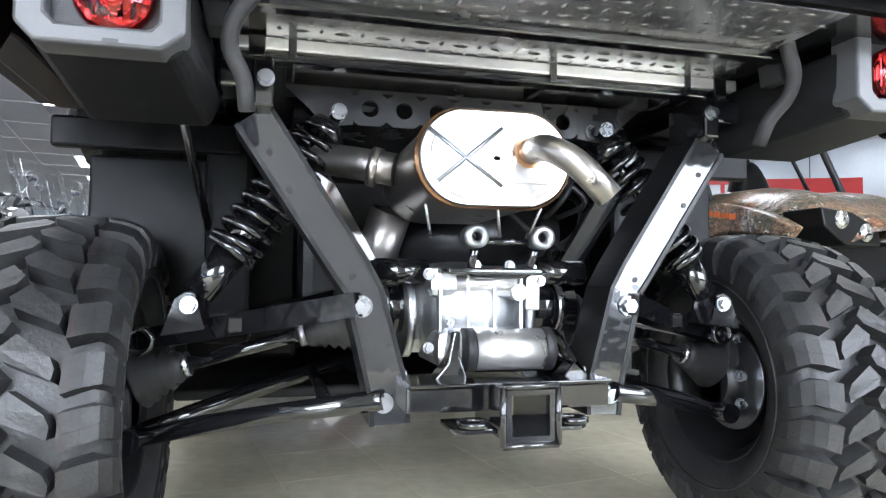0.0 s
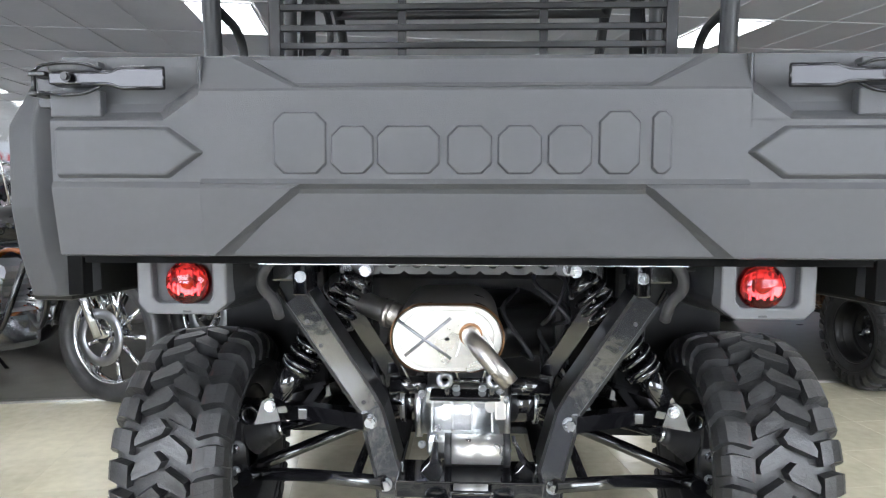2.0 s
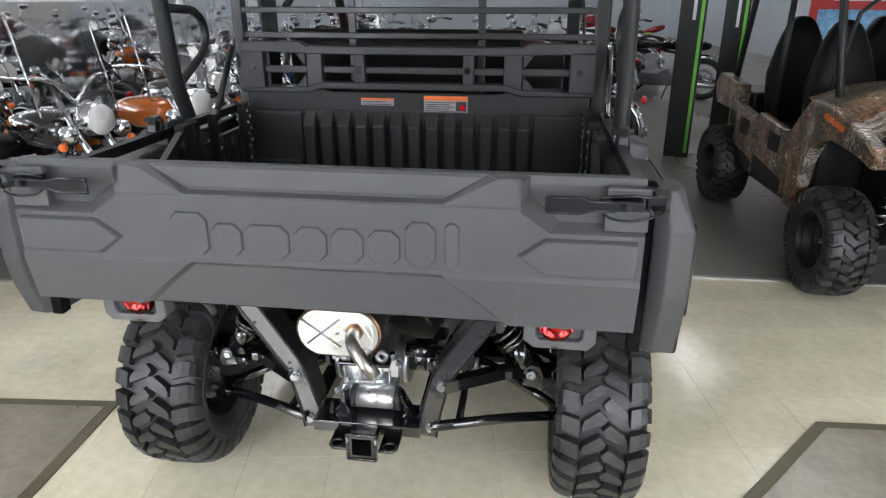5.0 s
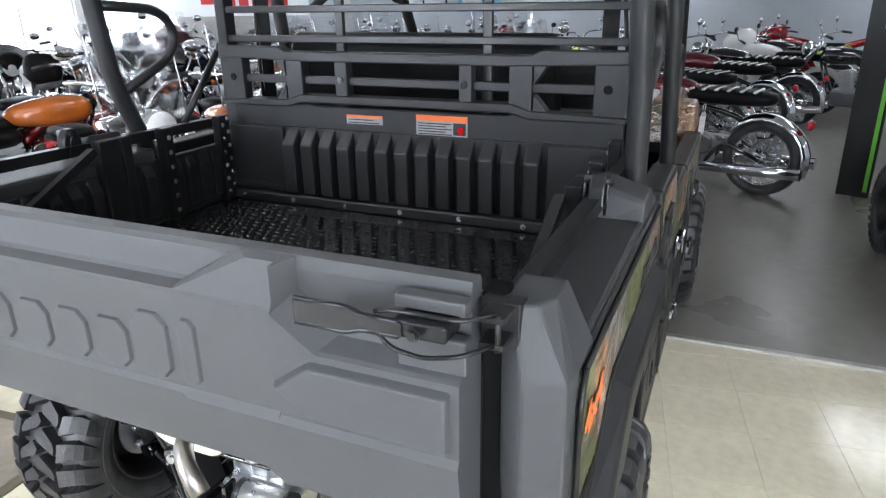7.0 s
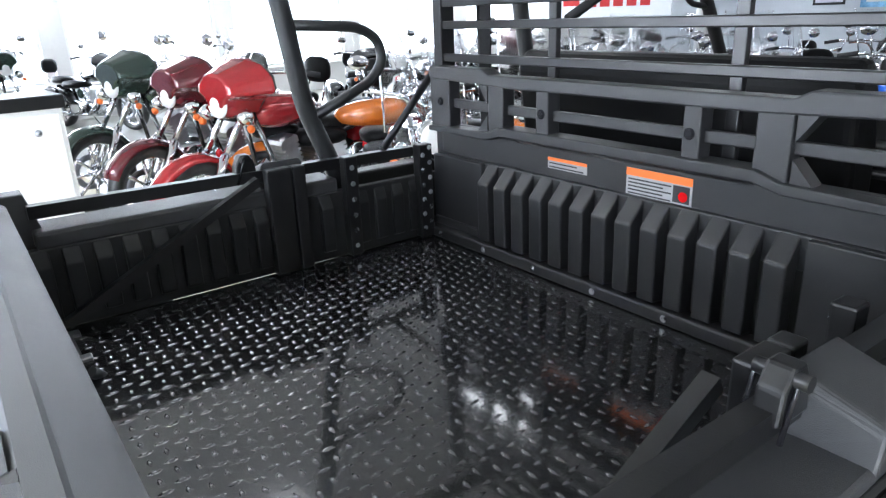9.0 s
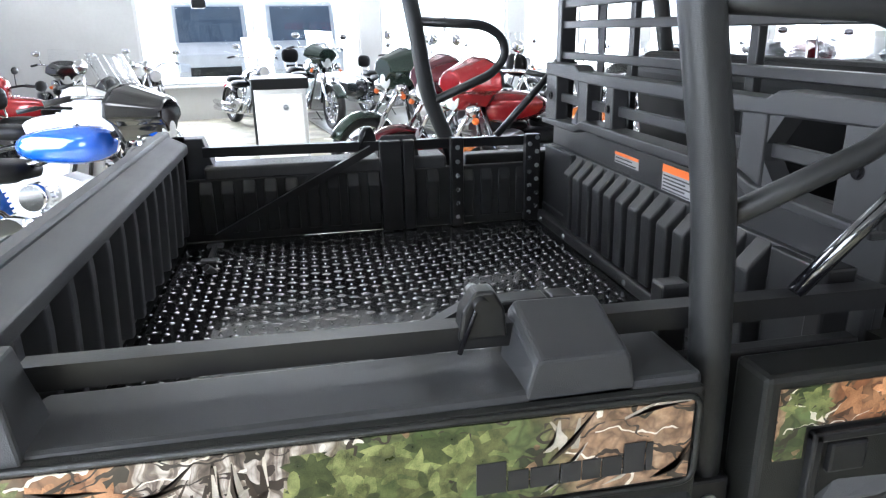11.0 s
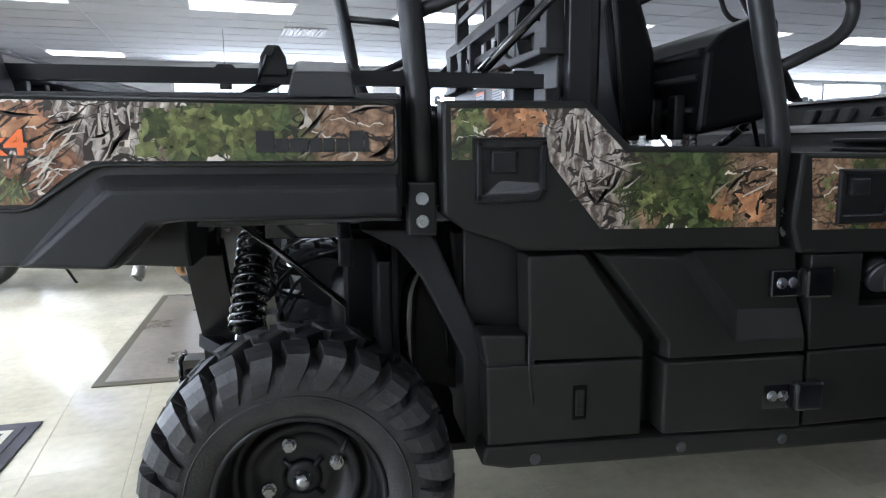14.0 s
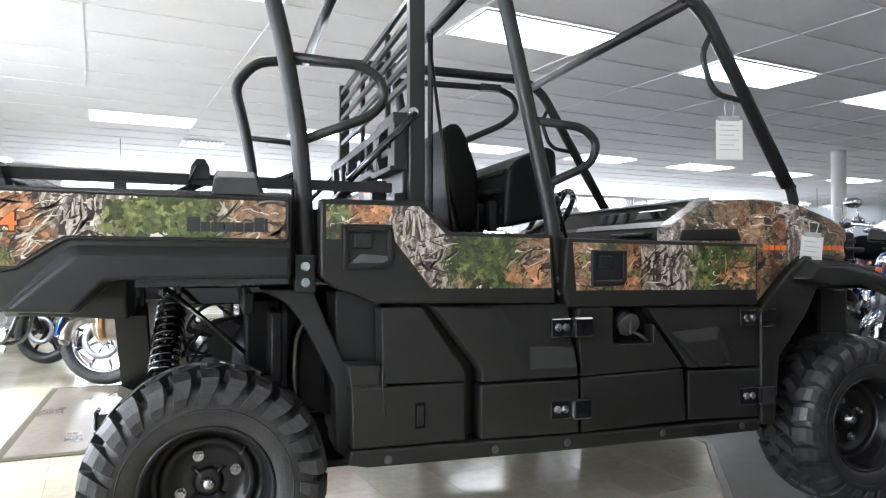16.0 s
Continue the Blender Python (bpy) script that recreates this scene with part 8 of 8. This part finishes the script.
        loft(ws, [[(u * 0.2, L - 0.38 - 0.06 * u * u - 0.1 * v, 1.14 + 0.2 * v) for u in (-1, -0.5, 0, 0.5, 1)] for v in (0, 0.5, 1)], thick=0.004)
        part("windscreen", ws, M["clear"], t, "clear windscreen")
        for s in (1, -1):
            sb = bmx()
            blob(sb, (s * 0.29, -0.1, 0.5), (0.25, 0.8, 0.36), 14, 9, 0.55)
            bag = part("saddlebag", sb, P, t, "painted hard saddlebag")
            rfl = bmx()
            box(rfl, (s * 0.26 - 0.05, -0.42, 0.5), (s * 0.26 + 0.05, -0.40, 0.53), 0.005)
            part("reflector", rfl, M["red"], bag)
        bk = bmx()
        blob(bk, (0, -0.16, 0.98), (0.28, 0.09, 0.22), 14, 9, 0.7)
        part("backrest", bk, M["seat"], t, "black padded backrest")
        for s in (1, -1):
            rl = bmx()
            tube(rl, [(s * 0.09, -0.1, 0.72), (s * 0.09, -0.16, 0.9)], 0.008, 8)
            part("backrest_post", rl, M["chrome"], t)
    if kind == "cruiser":
        ws = bmx()
        loft(ws, [[(u * 0.24, L - 0.32 - 0.06 * u * u - 0.16 * v, 0.95 + 0.5 * v) for u in (-1, -0.5, 0, 0.5, 1)] for v in (0, 0.5, 1)], thick=0.004)
        part("windscreen", ws, M["clear"], t, "tall clear windscreen")
        for s in (1, -1):
            b = bmx()
            tube(b, [(s * 0.24, L - 0.38, 0.95), (s * 0.24, L - 0.545, 1.45)], 0.006, 6)
            part("windscreen_bracket", b, M["chrome"], t)
    if kind == "sport":
        fa = bmx()
        blob(fa, (0, L - 0.36, 0.95), (0.42, 0.5, 0.34), 16, 10, 0.8, None, lambda p: Vector((p.x * (0.7 - 0.8 * p.y), p.y, p.z + 0.25 * (0.1 - p.y))))
        part("fairing", fa, P, t, "painted nose fairing")
        for s in (1, -1):
            sd = bmx()
            prism(sd, [(0.45, 0.35), (0.75, 0.22), (1.05, 0.35), (1.12, 0.6), (1.2, 0.85), (0.95, 0.75), (0.6, 0.6)], "x", s * 0.17, s * 0.2, 0.008)
            part("side_fairing", sd, P, t, "painted side fairing")
        tc = bmx()
        blob(tc, (0, -0.08, 0.86), (0.2, 0.5, 0.12), 12, 8, 0.7, None, lambda p: Vector((p.x * (1 + p.y), p.y, p.z - 0.3 * p.y)))
        part("tail_cowl", tc, M["yellow"] if paint == "whitepaint" else P, t, "tail cowl")
    ks = bmx()
    tube(ks, [(-0.12, 0.5, 0.22), (-0.24, 0.55, 0.012)], 0.01, 6)
    part("side_stand", ks, M["satin"], t)
    return t


def at(x, y, yaw, lean=-3, size=1.0):
    return pose(x, y, 0, 0, lean, yaw) @ Matrix.Scale(size, 4)


# beside the vehicle and along the left aisle
first_black = motorcycle("blackpaint", "cruiser", "black cruiser motorcycle with chrome engine and tall windscreen", at(-3.25, 1.85, -108))
orange_one = motorcycle("orangepaint", "cruiser", "orange and black cruiser motorcycle with chrome forks", at(-2.95, 2.5, -110))
red_tour = motorcycle("redpaint", "touring", "red touring motorcycle with handlebar fairing and saddlebags", at(-4.15, 2.3, -160, size=1.12))
maroon_tour = motorcycle("maroon", "touring", "dark red touring motorcycle with fairing and saddlebags", at(-5.1, 2.2, -158, size=1.12))
green_tour = motorcycle("greenpaint", "touring", "dark green touring motorcycle with fairing and saddlebags", at(-6.15, 2.0, -155, size=1.15))
blue_tour = motorcycle("bluepaint", "touring", "bright blue touring motorcycle with black seat and saddlebags", at(-3.25, -2.56, -14, size=1.06), wheelbase=1.7, front="blackpaint")
sport_white = motorcycle("whitepaint", "sport", "white and lime sport motorcycle with black seat", at(-4.7, -2.95, -24))
sport_red = motorcycle("redpaint", "sport", "red sport motorcycle with nose fairing", at(-6.1, -2.2, 165))
std_red = motorcycle("maroon", "standard", "dark red standard motorcycle with a ribbed dual seat and chrome exhaust", at(1.18, 4.8, 72))
naked = motorcycle("blackpaint", "standard", "black standard motorcycle with round headlamp", at(3.0, 9.0, 70))
black_tour = motorcycle("blackpaint", "touring", "black touring motorcycle with fairing", at(-5.6, -2.95, -24))

rnd = random.Random(7)
protos = [first_black, orange_one, naked, maroon_tour, black_tour, first_black, std_red]
for j in range(9):
    for i in range(3):
        if (i, j) in ((0, 0), (1, 0), (2, 0)):
            continue
        src = protos[rnd.randrange(len(protos))] if (i, j) not in ((0, 1), (0, 2)) else first_black
        copy_thing(src, at(-3.2 - 2.3 * i + rnd.uniform(-0.12, 0.12), 2.55 + 0.8 * j + 0.5 * i + rnd.uniform(-0.08, 0.08), -108 + rnd.uniform(-6, 6)))
copy_thing(orange_one, at(-3.95, 1.3, -20))
# in front of the windows
for k in range(7):
    src = [black_tour, naked, first_black, green_tour][k % 4]
    copy_thing(src, HALL @ at(-11.4 + rnd.uniform(-0.1, 0.1), -2.2 + 1.25 * k + rnd.uniform(-0.15, 0.15), -78 + rnd.uniform(-8, 8)))
# the far right aisle
for k in range(6):
    copy_thing([naked, std_red, naked, sport_white, naked, sport_red][k % 6], at(0.9 + 0.35 * k + rnd.uniform(-0.1, 0.1), 6.3 + 1.15 * k, 65 + rnd.uniform(-10, 10)))
for k in range(4):
    copy_thing([naked, sport_white, sport_red][k % 3], at(-0.6 - 0.9 * k, 9.2 + 0.8 * k, 30 + rnd.uniform(-30, 30)))
# beyond the nose of the vehicle
copy_thing(blue_tour, at(-1.9, 5.6, -130))


# ---- the second vehicle ----
def buggy():
    t = thing("side_by_side", "camouflage side-by-side buggy with black bucket seats and cage", "side-by-side", pose(2.73, 1.8, 0, 0, 0, 180 + 4.0) @ Matrix.Scale(0.92, 4))
    for x, y in ((0.69, 0), (-0.69, 0), (0.69, -1.96), (-0.69, -1.96)):
        wheel(x, y, 1 if x > 0 else -1, "black steel wheel", t)
    bd = bmx()
    rows = []
    for y, zt, w, zs in ((-0.5, 1.2, 0.7, 1.1), (-0.2, 1.19, 0.7, 1.08), (0.05, 1.14, 0.68, 1.03), (0.25, 1.06, 0.62, 0.96), (0.42, 0.96, 0.52, 0.88), (0.52, 0.88, 0.42, 0.82)):
        rows.append([(w * u, y - 0.06 * abs(u) ** 3, zt - (zt - zs) * abs(u) ** 3 + (0.02 if 0.35 < abs(u) < 0.8 else 0)) for u in [-1 + k / 8 for k in range(17)]])
    loft(bd, rows, thick=0.012)
    for f in bd.faces:
        f.smooth = True
    part("hood", bd, M["camo2"], t, "camouflage hood")
    for s in (1, -1):
        pn = bmx()
        prism(pn, [(-0.5, 1.1), (-0.2, 1.09), (0.05, 1.03), (0.25, 0.96), (0.36, 0.9), (0.3, 0.84), (0.1, 0.88), (-0.2, 0.9), (-0.36, 0.86), (-0.46, 0.7), (-0.52, 0.36), (-0.66, 0.36), (-0.72, 0.86), (-0.62, 0.98)], "x", s * 0.62, s * 0.71, 0.016)
        part("front_fender", pn, M["camo2"], t, "camouflage fender over the wheel")
        for y0, y1 in ((-0.74, -1.3), (-1.32, -1.78)):
            pn = bmx()
            prism(pn, [(y0, 0.4), (y0, 0.86), (y0 - 0.1, 0.84), (y1, 0.88), (y1, 0.4)], "x", s * 0.64, s * 0.7, 0.012)
            door = part("door", pn, M["camo2"], t, "camouflage half door")
            wd = bmx()
            prism(wd, [(y0 - 0.14, 0.66), (y0 - 0.13, 0.78), (y0 - 0.32, 0.79), (y0 - 0.32, 0.66)], "x", s * 0.699, s * 0.705, 0.002)
            part("door_vent", wd, M["satin"], door)
            wd = bmx()
            prism(wd, [(y0 - 0.02, 0.41), (y0 - 0.02, 0.5), (y1 + 0.02, 0.56), (y1 + 0.02, 0.41)], "x", s * 0.699, s * 0.706, 0.002)
            part("door_bottom", wd, M["satin"], door)
        pn = bmx()
        prism(pn, [(-1.8, 0.8), (-1.8, 1.02), (-2.3, 1.06), (-2.4, 0.95), (-2.3, 0.8)], "x", s * 0.6, s * 0.7, 0.012)
        part("rear_fender", pn, M["camo2"], t, "camouflage rear fender")
        hb = bmx()
        prism(hb, [(s * 0.2, 0.8), (s * 0.22, 0.9), (s * 0.4, 0.98), (s * 0.62, 1.0), (s * 0.6, 0.9), (s * 0.45, 0.8)], "y", 0.2, 0.46, 0.01)
        hl = part("headlamp", hb, M["satin"], t, "black headlamp pod")
        for k, z in ((0.32, 0.87), (0.49, 0.935)):
            ln = bmx()
            spin(ln, [(0.052, 0), (0.05, 0.012), (0.03, 0.024), (0.001, 0.028)], 20, pose(s * k, 0.462, z, 0, 0, 90))
            part("lens", ln, M["chrome"], hl, "clear round headlamp")
        for j in range(4):
            e = bmx()
            box(e, (s * 0.705 - 0.006, -0.3 + j * 0.065, 1.01 - j * 0.012), (s * 0.705 + 0.008, -0.245 + j * 0.065, 1.045 - j * 0.012), 0.003)
            part("emblem_bar", e, M["orange"], t)
        cg = bmx()
        tube(cg, [(s * 0.6, -0.35, 1.0), (s * 0.56, -0.72, 1.86), (s * 0.56, -1.5, 1.92), (s * 0.58, -2.0, 1.86), (s * 0.6, -2.2, 0.95)], 0.025, 12, 0.1)
        tube(cg, [(s * 0.57, -1.35, 1.92), (s * 0.6, -1.3, 0.8)], 0.022, 12)
        part("cage_side", cg, M["tube"], t, "black cage tube")
        dr = bmx()
        tube(dr, [(s * 0.58, -0.6, 1.05), (s * 0.4, -0.75, 1.6), (s * 0.2, -0.8, 1.75)], 0.014, 8)
        part("cage_brace", dr, M["tube"], t)
        for y in (-0.95, -1.65):
            se = bmx()
            blob(se, (s * 0.31, y - 0.05, 1.12), (0.46, 0.18, 0.86), 14, 12, 0.6, None, lambda p: Vector((p.x * (1.0 - 0.5 * max(0.0, p.z) / 0.43), p.y - 0.15 * p.z, p.z)))
            box(se, (min(s * 0.1, s * 0.52), y - 0.05, 0.62), (max(s * 0.1, s * 0.52), y + 0.42, 0.76), 0.04, seg=3)
            part("seat", se, M["seat"], t, "black bucket seat")
        sh = bmx()
        tube(sh, [(s * (0.5 - 0.12 * k / 70) + 0.038 * math.cos(k * 0.7), 0.1 + 0.038 * math.sin(k * 0.7), 0.42 + 0.42 * k / 70) for k in range(71)], 0.006, 6)
        part("shock", sh, M["zinc"], t, "coil shock")
        ar = bmx()
        tube(ar, [(s * 0.2, 0.2, 0.42), (s * 0.58, 0.02, 0.33)], 0.016, 8)
        tube(ar, [(s * 0.2, -0.2, 0.42), (s * 0.58, -0.02, 0.33)], 0.016, 8)
        tube(ar, [(s * 0.2, 0.1, 0.55), (s * 0.56, 0.0, 0.43)], 0.014, 8)
        part("arm", ar, M["satin"], t)
    for y, z in ((-0.75, 1.87), (-1.35, 1.93), (-2.0, 1.87)):
        c = bmx()
        tube(c, [(-0.57, y, z), (0.57, y, z)], 0.022, 10)
        part("cage_cross", c, M["tube"], t)
    rf = bmx()
    box(rf, (-0.58, -2.0, 1.93), (0.58, -0.75, 1.95), 0.008)
    part("roof", rf, M["satin"], t, "black roof panel")
    tub = bmx()
    box(tub, (-0.58, -2.3, 0.3), (0.58, 0.3, 0.42), 0.02)
    box(tub, (-0.36, -0.4, 0.42), (0.36, 0.3, 0.84), 0.03)
    box(tub, (-0.62, -0.56, 0.42), (0.62, -0.44, 1.05), 0.03)
    box(tub, (-0.56, -2.35, 0.6), (0.56, -1.85, 0.95), 0.03)
    part("chassis", tub, M["satin"], t, "black chassis")
    bp = bmx()
    tube(bp, [(-0.4, 0.4, 0.5), (-0.32, 0.62, 0.62), (-0.3, 0.6, 0.84), (0.3, 0.6, 0.84), (0.32, 0.62, 0.62), (0.4, 0.4, 0.5)], 0.02, 10, 0.05)
    part("bumper", bp, M["tube"], t, "black tube bumper")


buggy()


# ---- furniture and signs ----
def pedestal():
    t = thing("pedestal_cabinet", "white pedestal cabinet with a dark frame and small knob", "cabinet", pose(-2.5, -0.345, 0, 0, 0, 5))
    b = bmx()
    box(b, (-0.14, -0.135, 0.0), (0.14, 0.135, 1.24), 0.006)
    part("body", b, M["trim"], t)
    k = bmx()
    box(k, (-0.16, -0.15, 1.235), (0.16, 0.15, 1.292), 0.006)
    box(k, (-0.15, -0.15, 0.9), (-0.1, -0.13, 1.24), 0.003)
    part("top", k, M["satin"], t, "dark top panel")
    d = bmx()
    box(d, (0.14, -0.115, 0.1), (0.156, 0.115, 1.21), 0.004)
    door = part("door", d, M["trim"], t)
    q = bmx()
    blob(q, (0.165, 0.02, 1.14), (0.03, 0.03, 0.03), 10, 7)
    part("knob", q, M["steel"], door)


pedestal()


def sign(name, label, m, w, h, face, bars, mark=None, d=0.08, rods=True):
    """A flat sign in its own plane: x to the right, z up, its face towards -y."""
    t = thing(name, label, "sign", m)
    b = bmx()
    box(b, (-w / 2, 0, -h / 2), (w / 2, d, h / 2), 0.006)
    part("panel", b, face, t)
    for x0, z0, x1, z1, mm in bars:
        e = bmx()
        box(e, (x0, -0.012 if mm is not M["greyink"] else -0.006, z0), (x1, 0.0, z1), 0.002)
        part("emblem_block", e, mm, t)
    if rods:
        for x in (-w * 0.35, w * 0.35):
            r = bmx()
            cyl(r, (x, d / 2, h / 2), (x, d / 2, CEIL - m.translation.z), 0.006, seg=6)
            part("hanger", r, M["satin"], t)
    return t


mr, mw, mi = M["signred"], M["signwhite"], M["ink"]
bar_row = [(-0.95 + k * 0.38, -0.16, -0.95 + k * 0.38 + 0.3, 0.12) for k in range(5)]
sign("hanging_sign", "white hanging dealer sign with dark red emblem blocks", pose(-11.55, 13.25, 1.74, 0, 0, 32), 4.4, 0.82, mw,
     [(x0 * 0.87 + 0.94, z0, x1 * 0.87 + 0.92, z1, mr) for x0, z0, x1, z1 in bar_row] + [(-0.5, -0.12, -0.08, 0.24, mr)])
sign("wall_sign", "red dealer sign with white emblem blocks", pose(5.2, 6.6, 1.8, 0, 0, -24), 4.2, 0.3, mr,
     [(x0 * 0.7 + 0.25, -0.1, x1 * 0.7 + 0.25, 0.08, mw) for x0, z0, x1, z1 in bar_row] + [(-0.75, -0.06, -0.5, 0.08, mw)], rods=True)
sign("wall_poster", "red poster with white emblem blocks and a blue lower half", pose(4.3, 7.2, 1.35, 0, 0, -24), 1.1, 0.75, mr,
     [(-0.3, 0.12, 0.3, 0.2, mw), (-0.45, -0.33, 0.45, 0.02, M["signblue"])], d=0.03, rods=True)
for x, y, h in ((1.9, 5.0, 1.95), (2.5, 5.75, 1.85)):
    sign("display_panel", "dark display tower with a bright green edge", pose(x, y, h / 2 + 0.002, 0, 0, -15), 0.24, h, M["satin"], [(0.07, -h / 2 + 0.05, 0.1, h / 2 - 0.03, M["lime"]), (0.0, h / 2 - 0.62, 0.03, h / 2 - 0.08, mw)], d=0.05, rods=False)
sign("wall_poster", "blue and white wall poster", HALL @ pose(-4.0, Y1 - 0.03, 1.75), 1.5, 0.9, M["signblue"], [(-0.6, -0.3, 0.1, 0.1, mw)], d=0.025, rods=False)
sign("wall_poster", "dark framed wall poster", HALL @ pose(-5.6, Y1 - 0.03, 1.8), 0.9, 0.8, M["satin"], [(-0.38, -0.33, 0.38, 0.33, M["poster"])], d=0.025, rods=False)
# banners on the back wall
for x, w, face, bars in ((-9.9, 4.1, M["poster"], [(-2.0, 0.08, 2.0, 0.38, M["greyink"]), (-1.5, 0.14, -0.7, 0.32, mw), (-0.4, 0.14, 0.4, 0.32, mw), (0.7, 0.14, 1.3, 0.32, mw), (-0.4, -0.2, 0.35, -0.08, M["greyink"]), (-0.4, 0.6, 0.5, 0.85, M["trim"])]),
                         (-6.85, 1.8, M["postergreen"], [(-0.5, -0.7, 0.5, 0.1, M["ink"])])):
    sign("banner", "tall printed banner with pale print bars", HALL @ pose(x, Y0 + 0.06, 1.45, 0, 0, 180), w, 2.2, face, [(a, b, c, e, k) for a, b, c, e, k in bars], d=0.02, rods=False)
# round column, air outlet and smoke detector at the ceiling
b = bmx()
cyl(b, (0, 0, 0.0), (0, 0, CEIL + 0.01), 0.11, seg=24)
solid("column", b, M["trim"], "round white showroom column", "column", pose(-5.6, 9.5, 0), kind="structure")
v = thing("ceiling_vent", "white ceiling air outlet with slats", "ceiling vent", HALL @ pose(-7.9, 1.0, CEIL))
b = bmx()
box(b, (-0.3, -0.3, -0.008), (0.3, 0.3, 0.004), 0.003)
part("frame", b, M["grid"], v)
for k in range(9):
    b = bmx()
    box(b, (-0.26, -0.255 + k * 0.06, -0.02), (0.26, -0.235 + k * 0.06, -0.004), 0.002)
    part("slat", b, M["satin"] if k % 2 else M["grid"], v)
s = thing("smoke_detector", "small round white smoke detector", "smoke detector", pose(-5.5, 1.6, CEIL))
b = bmx()
spin(b, [(0.055, 0.0), (0.055, 0.02), (0.035, 0.035), (0.001, 0.035)], 20, pose(0, 0, 0, 0, 90, 0))
part("housing", b, M["trim"], s)
h = thing("hanging_speaker", "dark hanging box at the window", "speaker", HALL @ pose(-8.0, -0.1, 2.0))
b = bmx()
prism(b, [(-0.145, 0.12), (-0.1, 0.17), (0.1, 0.17), (0.145, 0.12), (0.13, 0.08), (0.085, 0.02), (0.085, -0.17), (-0.085, -0.17), (-0.08, 0.02), (-0.125, 0.07)], "x", -0.09, 0.09, 0.015)
part("cabinet", b, M["satin"], h)
b = bmx()
cyl(b, (0, 0, 0.165), (0, 0, CEIL - 2.0), 0.003, seg=8)
part("hanger", b, M["satin"], h)
for k in (-2.75, -2.43, -2.25, -1.92, -1.75, -1.43):
    b = bmx()
    cyl(b, (X0, k, 2.5), (X0 + 0.05, k, 2.5), 0.035, 0.03, 14)
    cyl(b, (X0 + 0.05, k, 2.5), (X0 + 0.06, k, 2.5), 0.045, seg=14)
    solid("wall_hook", b, M["satin"], "dark round peg high on the off-white wall", "hook", HALL, group="pegs on the wall")


def van(y):
    """A pale van parked outside, its nose to the glass."""
    t = thing("parked_van", "pale van parked outside with blue-grey glass", "van", HALL @ pose(X0 - 4.4, y, -0.3), group="vans parked outside")
    b = bmx()
    prism(b, [(0.0, 0.4), (0.02, 1.35), (-0.75, 1.62), (-0.98, 2.5), (-1.2, 2.62), (-4.0, 2.62), (-4.1, 0.4)], "y", -0.9, 0.9, 0.06, seg=3)
    part("body", b, M["whitepaint"], t)
    b = bmx()
    prism(b, [(-0.752, 1.63), (-0.975, 2.48), (-0.955, 2.48), (-0.73, 1.63)], "y", -0.78, 0.78, 0.004)
    part("windscreen", b, M["vanglass"], t, "blue-grey windscreen")
    b = bmx()
    box(b, (-0.02, -0.6, 0.75), (0.04, 0.6, 1.05), 0.01)
    part("grille", b, M["satin"], t, "dark grille")
    for e in (-0.72, 0.72):
        b = bmx()
        box(b, (-0.02, e - 0.12, 0.95), (0.035, e + 0.12, 1.15), 0.02)
        part("headlight", b, M["signwhite"], t)
        for x in (-0.75, -3.3):
            b = bmx()
            cyl(b, (x, e - 0.1, 0.34), (x, e + 0.1, 0.34), 0.34, seg=24)
            part("wheel", b, M["boot"], t, "black van wheel")


van(0.45)
van(2.75)
# glowing planes added outside the windows stand in for bright daylight
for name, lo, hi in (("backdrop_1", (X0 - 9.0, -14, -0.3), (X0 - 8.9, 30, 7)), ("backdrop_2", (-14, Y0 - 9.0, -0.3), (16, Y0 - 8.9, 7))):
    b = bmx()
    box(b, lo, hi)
    solid(name, b, M["distance"], "glowing plane added outside the windows in place of daylight", "backdrop", HALL, kind="structure")


# ---- floor tiles ----
tiles()
